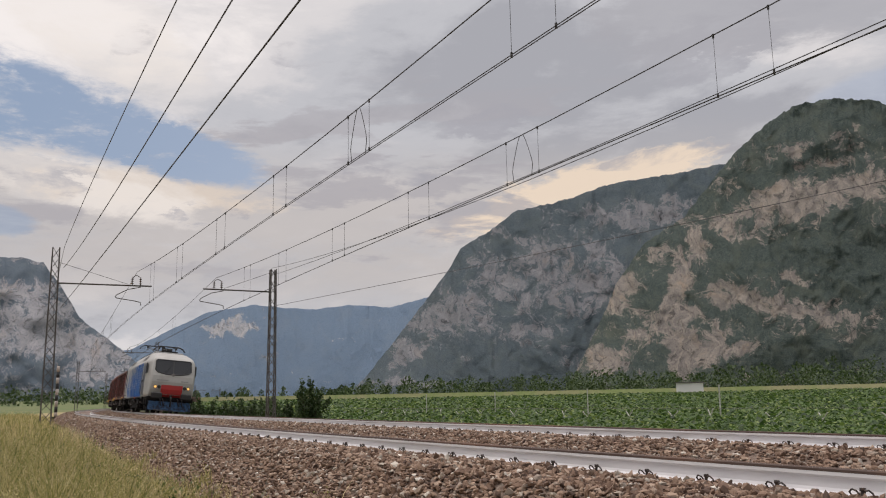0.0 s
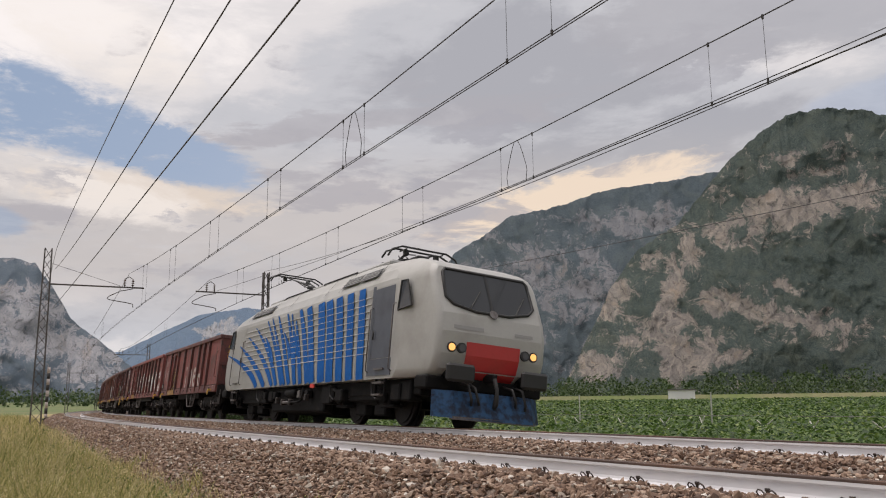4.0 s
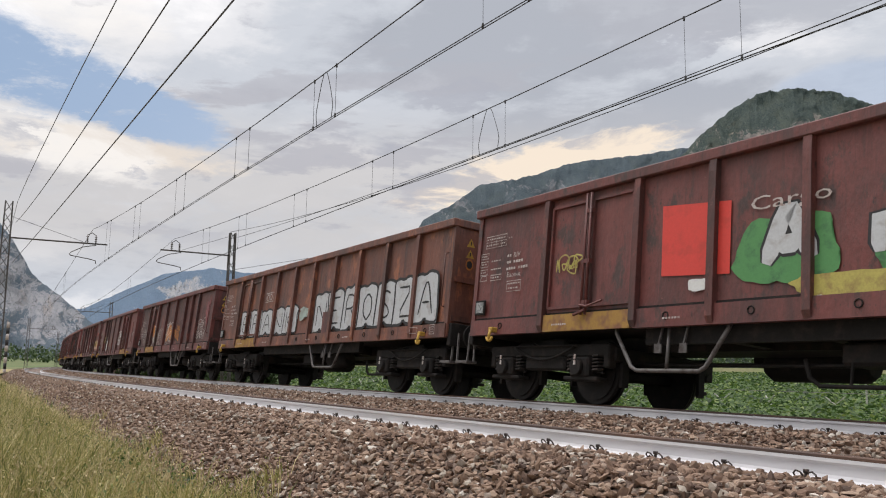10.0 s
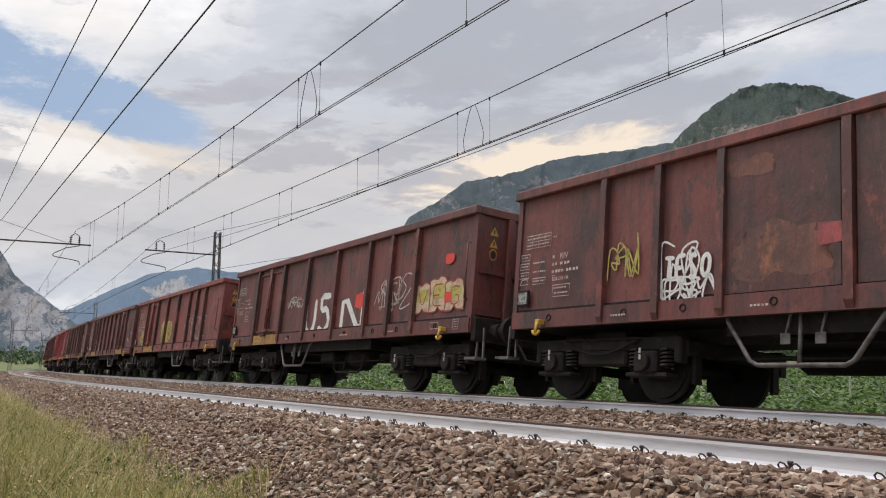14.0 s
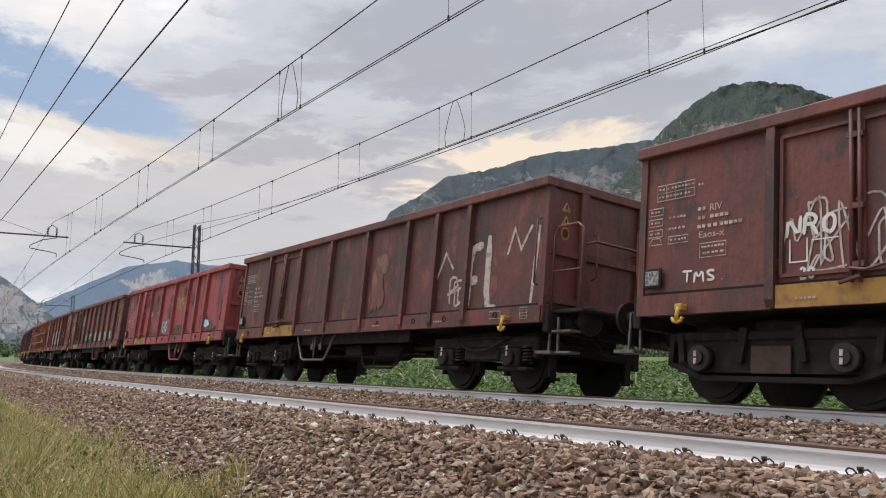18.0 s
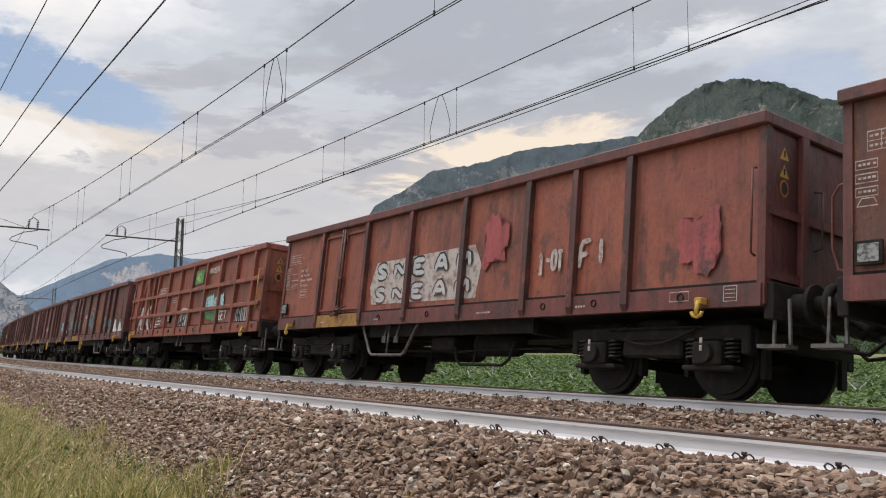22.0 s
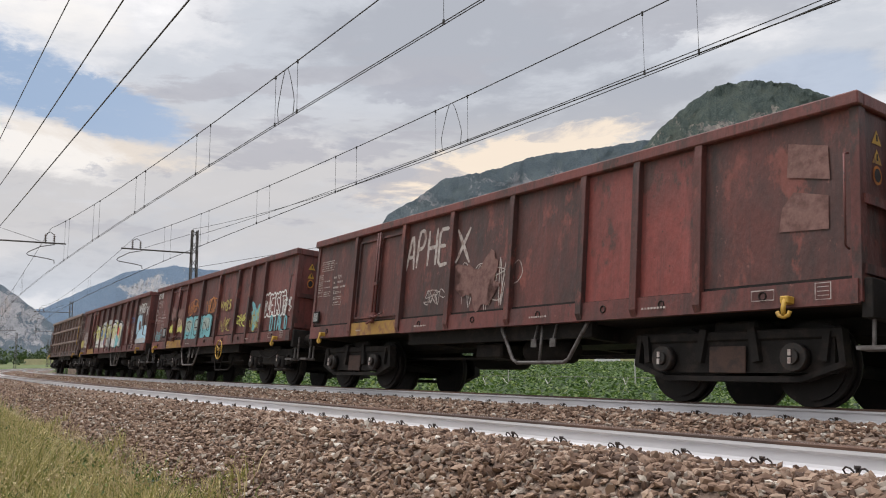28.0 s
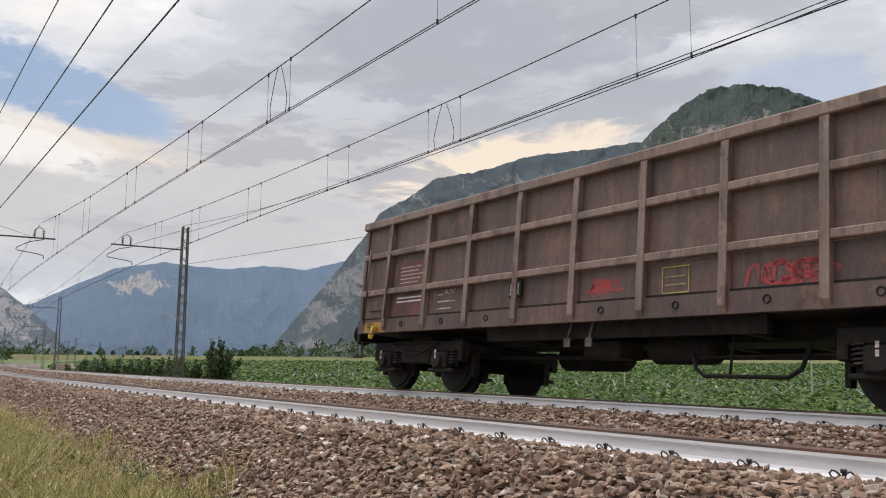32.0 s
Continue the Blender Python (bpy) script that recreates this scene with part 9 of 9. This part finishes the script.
def build_woods():
    """Trees along the foot of the mountains, as far woods."""
    cs, ss = [], []
    r2 = random.Random(8)
    for k in range(420):
        az = r2.uniform(-70, -20) if k > 30 else r2.uniform(-86, -66)
        d = r2.uniform(375, 620)
        h = r2.uniform(6, 12.5) * (0.8 + 0.45 * (az + 70) / 50)
        if az < -66:
            h *= 0.7
        w = h * r2.uniform(0.35, 0.6)
        cx, cy = math.sin(radians(az)) * d, math.cos(radians(az)) * d
        z0 = ground_z(cx, cy)
        for i in range(75):
            a, q = r2.uniform(0, math.tau), r2.random() ** 0.5
            t = r2.random()
            rr = w * math.sin(min(1, t * 0.85 + 0.15) * math.pi) ** 0.6 * q
            cs.append((cx + math.cos(a) * rr, cy + math.sin(a) * rr, z0 + h * t))
            ss.append(r2.uniform(0.7, 1.7))
    for k in range(130):
        az, d = r2.uniform(-97, -78.5), r2.uniform(330, 640)
        h = r2.uniform(3.5, 7.5)
        w = h * r2.uniform(0.5, 0.9)
        cx, cy = math.sin(radians(az)) * d, math.cos(radians(az)) * d
        for i in range(45):
            a, t = r2.uniform(0, math.tau), r2.random()
            rr = w * math.sin(min(1, t * 0.85 + 0.15) * math.pi) ** 0.6 * r2.random() ** 0.5
            cs.append((cx + math.cos(a) * rr, cy + math.sin(a) * rr, ground_z(cx, cy) + h * t))
            ss.append(r2.uniform(0.7, 1.6))
    ob = new("far_trees", leaf_cards(np.array(cs), np.array(ss), 0.8, "far_trees", M_LEAF))
    tagged(ob, "belt of dark green trees at the foot of the mountains", "trees", "", "stuff")


build_woods()


def shed(az, d, length, height):
    x, y = math.sin(radians(az)) * d, math.cos(radians(az)) * d
    ob = empty("white_shed", Matrix.Translation((x, y, ground_z(x, y) + 1.4)) @ Matrix.Rotation(radians(-az), 4, "Z"))
    tagged(ob, "long low white shed at the far edge of the field", "shed")
    part("wall", boxes((-length / 2, length / 2, -3, 3, -1.6, height)), plain("white_render", (0.75, 0.75, 0.73), 0.7), ob)
    part("roof", boxes((-length / 2 - 0.4, length / 2 + 0.4, -3.4, 3.4, height, height + 0.35)), M_STEP, ob)


shed(-44.5, 325, 9.5, 2.4)


def shrub(name, x, y, z, h, w, seed, label, stems=9, leaves=900, size=0.13):
    """A bush of upright, leafy stems."""
    r3 = random.Random(seed)
    ob = empty(name, Matrix.Translation((x, y, z)))
    tagged(ob, label, "bush", "bushes beside the line")
    bm, pts = bmesh.new(), []
    for k in range(stems):
        a = r3.uniform(0, math.tau)
        spread = w * r3.uniform(0.1, 0.5)
        top = Vector((math.cos(a) * spread, math.sin(a) * spread, h * r3.uniform(0.6, 1.05)))
        mid = Vector((math.cos(a) * spread * 0.6, math.sin(a) * spread * 0.6, top.z * 0.5))
        tube(bm, [(0.05 * math.cos(a), 0.05 * math.sin(a), 0), mid, top], [0.03, 0.02, 0.006], 5)
        for i in range(leaves // stems):
            t = r3.random() ** 0.75
            p = mid.lerp(top, t * 2 - 1) if t > 0.5 else Vector((0, 0, 0)).lerp(mid, t * 2)
            q = 0.22 * w * (1.15 - t)
            pts.append((p.x + r3.gauss(0, q * 0.6), p.y + r3.gauss(0, q * 0.6), max(0.05, p.z + r3.gauss(0, 0.10))))
    part("stems", bm, M_BARK, ob)
    part("crown", leaf_cards(np.array(pts), np.full(len(pts), size), 0.9, "crown", M_LEAF), None, ob)
    return ob


def at_bearing(az, d):
    return math.sin(radians(az)) * d, math.cos(radians(az)) * d


bx, by = at_bearing(-69.9, 49)
shrub("bush", bx, by, -1.25, 3.0, 2.6, 3, "tall dark green bush behind the tracks", 13, 2600, 0.16)
bx, by = at_bearing(-71.2, 50)
shrub("bush", bx, by, -1.25, 2.2, 1.8, 4, "dark green bush at the foot of a mast", 8, 1100, 0.15)
r4 = random.Random(21)
for k in range(16):
    az = -78.2 + 0.42 * k + r4.uniform(-0.1, 0.1)
    bx, by = at_bearing(az, r4.uniform(60, 74))
    shrub("bush", bx, by, -1.25, r4.uniform(1.3, 2.1), r4.uniform(1.8, 2.8), 30 + k, "low scrubby bush beside the track", 7, 420, 0.22)

hx, hy = at_bearing(-79.0, 78)
ob = empty("concrete_headwall", Matrix.Translation((hx, hy, -0.9)) @ Matrix.Rotation(0.5, 4, "Z"))
tagged(ob, "small weathered concrete headwall beside the track", "headwall")
part("wall", boxes((-0.9, 0.6, -0.2, 0.2, -0.4, 1.25), bevel=0.03), M_SLEEPER, ob)
part("wing", bar(bmesh.new(), (0.6, 0, 1.2), (1.5, 0, -0.1), 0.3, 0.3), M_SLEEPER, ob)

# ---- grass on the verge ----
def build_grass():
    n1, n2 = 78000, 26000
    s = np.concatenate([-3.2 - 13.0 * rng_np.uniform(0, 1, n1) ** 1.1, -16 - 60 * rng_np.uniform(0, 1, n2) ** 1.4])
    n = len(s)
    u = -1.55 - 4.8 * rng_np.uniform(0, 1, n) ** 1.25
    clump = np.sin(s * 2.3 + 3 * np.sin(u * 1.9)) * np.cos(u * 3.1 + s)
    u = u + 0.20 * clump
    edge = -2.0 + 0.16 * np.sin(s * 1.3) + 0.10 * np.sin(s * 4.1) + rng_np.uniform(-0.45, 0.20, n)
    keep = u < edge
    s, u, clump = s[keep], u[keep], clump[keep]
    n = len(s)
    a = s / R_A
    r = R_A - u
    x, y = X_C + np.sin(a) * r, CENTRE_Y - np.cos(a) * r
    vz = -0.90 + 0.42 * np.clip((-s - 6) / 22, 0, 1)
    depth = np.clip((edge[keep] - u) / 1.2, 0.15, 1)
    h = (0.12 + 0.32 * depth) * rng_np.uniform(0.45, 1.30, n) * (1 + 0.55 * clump)
    w = np.where(s > -16, 0.0055, 0.012) * rng_np.uniform(0.7, 1.5, n)
    ang = rng_np.uniform(0, math.tau, n)
    bend = rng_np.normal(0, 0.35, (n, 2)) * h[:, None]
    dx, dy = np.cos(ang) * w, np.sin(ang) * w
    z0 = np.maximum(vz, np.interp(u, [p[0] for p in BED], [p[1] for p in BED])) - 0.02
    base = np.stack([x, y, z0], 1)
    side = np.stack([dx, dy, np.zeros(n)], 1)
    mid = base + np.stack([bend[:, 0] * 0.35, bend[:, 1] * 0.35, h * 0.55], 1)
    tip = base + np.stack([bend[:, 0], bend[:, 1], h], 1)
    verts = np.stack([base - side, base + side, mid + side * 0.8, tip, mid - side * 0.8], 1).reshape(-1, 3)
    k = np.arange(n)[:, None] * 5
    faces = np.concatenate([k + np.array([[0, 1, 2]]), k + np.array([[0, 2, 4]]), k + np.array([[4, 2, 3]])], 0)
    me = mesh_from(verts, faces, "grass", 3)
    me.materials.append(M_GRASS)
    tagged(new("grass", me), "tall dry yellow-green grass on the verge", "grass", "", "stuff")
    # seed heads
    m = rng_np.choice(n, 9000, replace=False)
    m = m[s[m] > -24]
    pts = tip[m]
    cs = np.repeat(pts, 4, axis=0) + rng_np.normal(0, 0.012, (len(pts) * 4, 3)) + np.stack([np.zeros(len(pts) * 4), np.zeros(len(pts) * 4), rng_np.uniform(-0.02, 0.06, len(pts) * 4)], 1)
    tagged(new("grass_seed_heads", leaf_cards(cs, np.full(len(cs), 0.022), 1.2, "grass_seed_heads", M_GRASS)), "pale seed heads on the dry grass", "grass", "", "stuff")


build_grass()


def build_weeds():
    """Dry stalks standing over the grass and low green herbs among it."""
    n = 2600
    s, u = -4.0 - 22 * rng_np.uniform(0, 1, n) ** 1.3, -2.2 - 2.6 * rng_np.uniform(0, 1, n)
    a, r = s / R_A, R_A - u
    base = np.stack([X_C + np.sin(a) * r, CENTRE_Y - np.cos(a) * r, -0.92 + 0.42 * np.clip((-s - 6) / 22, 0, 1)], 1)
    h = rng_np.uniform(0.30, 0.62, n)
    tip = base + np.stack([rng_np.normal(0, 0.10, n), rng_np.normal(0, 0.10, n), h], 1)
    w = np.array([0.0022, 0.0012, 0.0])
    verts = np.stack([base - w, base + w, tip + w * 0.6, tip - w * 0.6], 1).reshape(-1, 3)
    me = mesh_from(verts, np.arange(n * 4).reshape(n, 4), "dry_stalks", 4)
    me.materials.append(M_STRAW)
    tagged(new("dry_stalks", me), "thin dry straw stalks over the grass", "grass", "", "stuff")
    m = rng_np.choice(n, 1500, replace=False)
    cs = np.repeat(tip[m], 6, axis=0)
    cs = cs + rng_np.normal(0, 0.010, cs.shape) - np.stack([np.zeros(len(cs)), np.zeros(len(cs)), rng_np.uniform(0, 0.09, len(cs))], 1)
    tagged(new("straw_heads", leaf_cards(cs, np.full(len(cs), 0.020), 1.2, "straw_heads", M_STRAW)), "pale feathery heads on the dry stalks", "grass", "", "stuff")
    k = 5200
    s = np.repeat(-4.0 - 26 * rng_np.uniform(0, 1, k // 26) ** 1.2, 26)[:k]
    u = np.repeat(-2.1 - 2.4 * rng_np.uniform(0, 1, k // 26), 26)[:k]
    s, u = s + rng_np.normal(0, 0.13, len(s)), u + rng_np.normal(0, 0.13, len(u))
    a, r = s / R_A, R_A - u
    z = -0.90 + 0.42 * np.clip((-s - 6) / 22, 0, 1) + rng_np.uniform(0.02, 0.34, len(s))
    tagged(new("herb_leaves", leaf_cards(np.stack([X_C + np.sin(a) * r, CENTRE_Y - np.cos(a) * r, z], 1), rng_np.uniform(0.03, 0.06, len(s)), 0.7, "herb_leaves", M_VINE)), "low green herbs among the verge grass", "herbs", "", "stuff")


M_STRAW = island_colours("pale_straw", [(0.0, (0.34, 0.25, 0.12)), (0.5, (0.50, 0.40, 0.22)), (1.0, (0.70, 0.58, 0.36))], 0.7, 0.15, 8.0, 0.2)
build_weeds()

# a few dry weeds growing out of the ballast
def weed(s, u, h, seed):
    r5 = random.Random(seed)
    p = spot(s, u, bed_z(u) - 0.02)
    bm = bmesh.new()
    for k in range(7):
        a = r5.uniform(0, math.tau)
        q = h * r5.uniform(0.25, 0.55)
        tube(bm, [(0, 0, 0), (math.cos(a) * q * 0.35, math.sin(a) * q * 0.35, h * 0.6), (math.cos(a) * q, math.sin(a) * q, h * r5.uniform(0.8, 1.05))], [0.005, 0.003, 0.001], 4)
    ob = part("weed", bm, plain("dry_weed", (0.36, 0.27, 0.13), 0.8))
    ob.location = p
    tagged(ob, "small dry straw-coloured weed in the ballast", "weed", "weeds in the ballast")


for s, u, h in ((-2.0, -1.75, 0.14), (-1.2, -1.55, 0.13), (-3.4, -1.95, 0.12), (-0.4, -1.5, 0.12), (-8.5, -2.2, 0.22), (-20, -2.0, 0.4)):
    weed(s, u, h, int(-s * 10))



# ---- ballast stones ----
PHI = (1 + 5 ** 0.5) / 2
ICO_V = np.array([(-1, PHI, 0), (1, PHI, 0), (-1, -PHI, 0), (1, -PHI, 0), (0, -1, PHI), (0, 1, PHI), (0, -1, -PHI), (0, 1, -PHI), (PHI, 0, -1), (PHI, 0, 1), (-PHI, 0, -1), (-PHI, 0, 1)]) / 1.9
ICO_F = np.array([(0, 11, 5), (0, 5, 1), (0, 1, 7), (0, 7, 10), (0, 10, 11), (1, 5, 9), (5, 11, 4), (11, 10, 2), (10, 7, 6), (7, 1, 8), (3, 9, 4), (3, 4, 2), (3, 2, 6), (3, 6, 8), (3, 8, 9), (4, 9, 5), (2, 4, 11), (6, 2, 10), (8, 6, 7), (9, 8, 1)])
OCT_V = np.array([(1, 0, 0), (-1, 0, 0), (0, 1, 0), (0, -1, 0), (0, 0, 1), (0, 0, -1)], dtype=float)
OCT_F = np.array([(0, 2, 4), (2, 1, 4), (1, 3, 4), (3, 0, 4), (2, 0, 5), (1, 2, 5), (3, 1, 5), (0, 3, 5)])


def turns(n):
    q = rng_np.normal(0, 1, (n, 4))
    q /= np.linalg.norm(q, axis=1)[:, None]
    w, x, y, z = q.T
    return np.stack([np.stack([1 - 2 * (y * y + z * z), 2 * (x * y - z * w), 2 * (x * z + y * w)], 1), np.stack([2 * (x * y + z * w), 1 - 2 * (x * x + z * z), 2 * (y * z - x * w)], 1),
                     np.stack([2 * (x * z - y * w), 2 * (y * z + x * w), 1 - 2 * (x * x + y * y)], 1)], 1)


def leaning(n):
    """Turned anyhow about the vertical, tipped by up to some 35 degrees."""
    a, b = rng_np.uniform(0, math.tau, n), rng_np.normal(0, 0.35, n)
    ca, sa, cb, sb, o = np.cos(a), np.sin(a), np.cos(b), np.sin(b), np.zeros(n)
    return np.stack([np.stack([ca, -sa * cb, sa * sb], 1), np.stack([sa, ca * cb, -ca * sb], 1), np.stack([o, sb, cb], 1)], 1)


def stones(s0, s1, u0, u1, count, r0, r1, fine=True):
    """Positions scattered on the bed, each stone a jittered, squashed block."""
    s, u = rng_np.uniform(s0, s1, count), rng_np.uniform(u0, u1, count)
    z = np.interp(u, [p[0] for p in BED], [p[1] for p in BED])
    a, r = s / R_A, R_A - u
    rad = r0 + (r1 - r0) * rng_np.uniform(0, 1, count) ** 1.6
    pos = np.stack([X_C + np.sin(a) * r, CENTRE_Y - np.cos(a) * r, z + rng_np.uniform(-0.5, 0.45, count) * rad], 1)
    bv, bf = (ICO_V, ICO_F) if fine else (OCT_V, OCT_F)
    v = bv[None] * (1 + rng_np.uniform(-0.30, 0.16, (count, len(bv), 1)))
    # broken faces: each stone is cut by three random planes
    for _ in range(3):
        nrm = rng_np.normal(0, 1, (count, 3))
        nrm /= np.linalg.norm(nrm, axis=1)[:, None]
        over = np.maximum(0, np.einsum("nki,ni->nk", v, nrm) - rng_np.uniform(0.25, 0.6, count)[:, None])
        v = v - over[:, :, None] * nrm[:, None, :]
    v = v * np.stack([rng_np.uniform(1.0, 1.7, count), rng_np.uniform(0.75, 1.2, count), rng_np.uniform(0.45, 0.85, count)], 1)[:, None, :] * rad[:, None, None]
    lie = rng_np.uniform(0, 1, (count, 1, 1)) < 0.6
    v = np.where(lie, np.einsum("nij,nkj->nki", leaning(count), v), np.einsum("nij,nkj->nki", turns(count), v)) + pos[:, None, :]
    f = bf[None] + (np.arange(count) * len(bv))[:, None, None]
    return v.reshape(-1, 3), f.reshape(-1, 3)


def heap(name, zones, fine, label):
    vs, fs, at = [], [], 0
    for zone in zones:
        v, f = stones(*zone, fine=fine)
        vs.append(v)
        fs.append(f + at)
        at += len(v)
    me = mesh_from(np.concatenate(vs), np.concatenate(fs), name, 3)
    me.materials.append(M_STONE)
    ob = new(name, me)
    ob.parent = ballast
    tagged(ob, label, "", "", "stuff")


heap("loose_stones", [(-17, 3, -2.5, -0.07, 36000, 0.019, 0.043), (-17, 5, 1.7, 3.80, 15000, 0.022, 0.044), (-36, -17, -2.5, -0.07, 15000, 0.028, 0.050)], True, "brown and grey crushed stones")
heap("distant_stones", [(-36, -17, 1.7, 3.8, 8000, 0.034, 0.055), (-110, -36, -2.5, -0.05, 15000, 0.045, 0.08), (-110, -36, 1.7, 3.8, 9000, 0.045, 0.08), (-12, 6, 5.4, 7.0, 2500, 0.03, 0.05)], False, "brown and grey crushed stones")

# the nearest stones, one by one
STONE_MESHES = []
for k in range(8):
    v = ICO_V * (1 + rng_np.uniform(-0.30, 0.16, (12, 1)))
    for _ in range(3):
        nrm = rng_np.normal(0, 1, 3)
        nrm /= np.linalg.norm(nrm)
        v = v - np.maximum(0, v @ nrm - rng_np.uniform(0.25, 0.6))[:, None] * nrm
    v = v * np.array([rng_np.uniform(1.0, 1.6), rng_np.uniform(0.8, 1.1), rng_np.uniform(0.5, 0.8)])
    me = mesh_from(v, ICO_F, "stone", 3)
    me.materials.append(M_STONE)
    STONE_MESHES.append(me)
for k in range(300):
    s, u = rs.uniform(-5.5, 0.5), rs.uniform(-1.9, -0.4)
    rad = rs.uniform(0.024, 0.046)
    ob = new("stone", STONE_MESHES[k % 8])
    ob.parent = ballast
    ob.location = spot(s, u, bed_z(u) + rad * 0.35)
    ob.rotation_euler = (rs.uniform(0, 6), rs.uniform(0, 6), rs.uniform(0, 6))
    ob.scale = (rad, rad, rad)



# ---- the train runs ----
def travel(t):
    """Arc of the first wagon's leading corner at t seconds."""
    q = (t - 16) / 10
    return 102.40 + 115.128 * q + 2.917 * q * q - 1.477 * q * q * q


def motions():
    times = [i * 0.5 for i in range(65)]
    for thing, back in train:
        walk(thing, [(t, track_pose((travel(t) - back) * R_A / (R_A - SPACING))) for t in times])


motions()
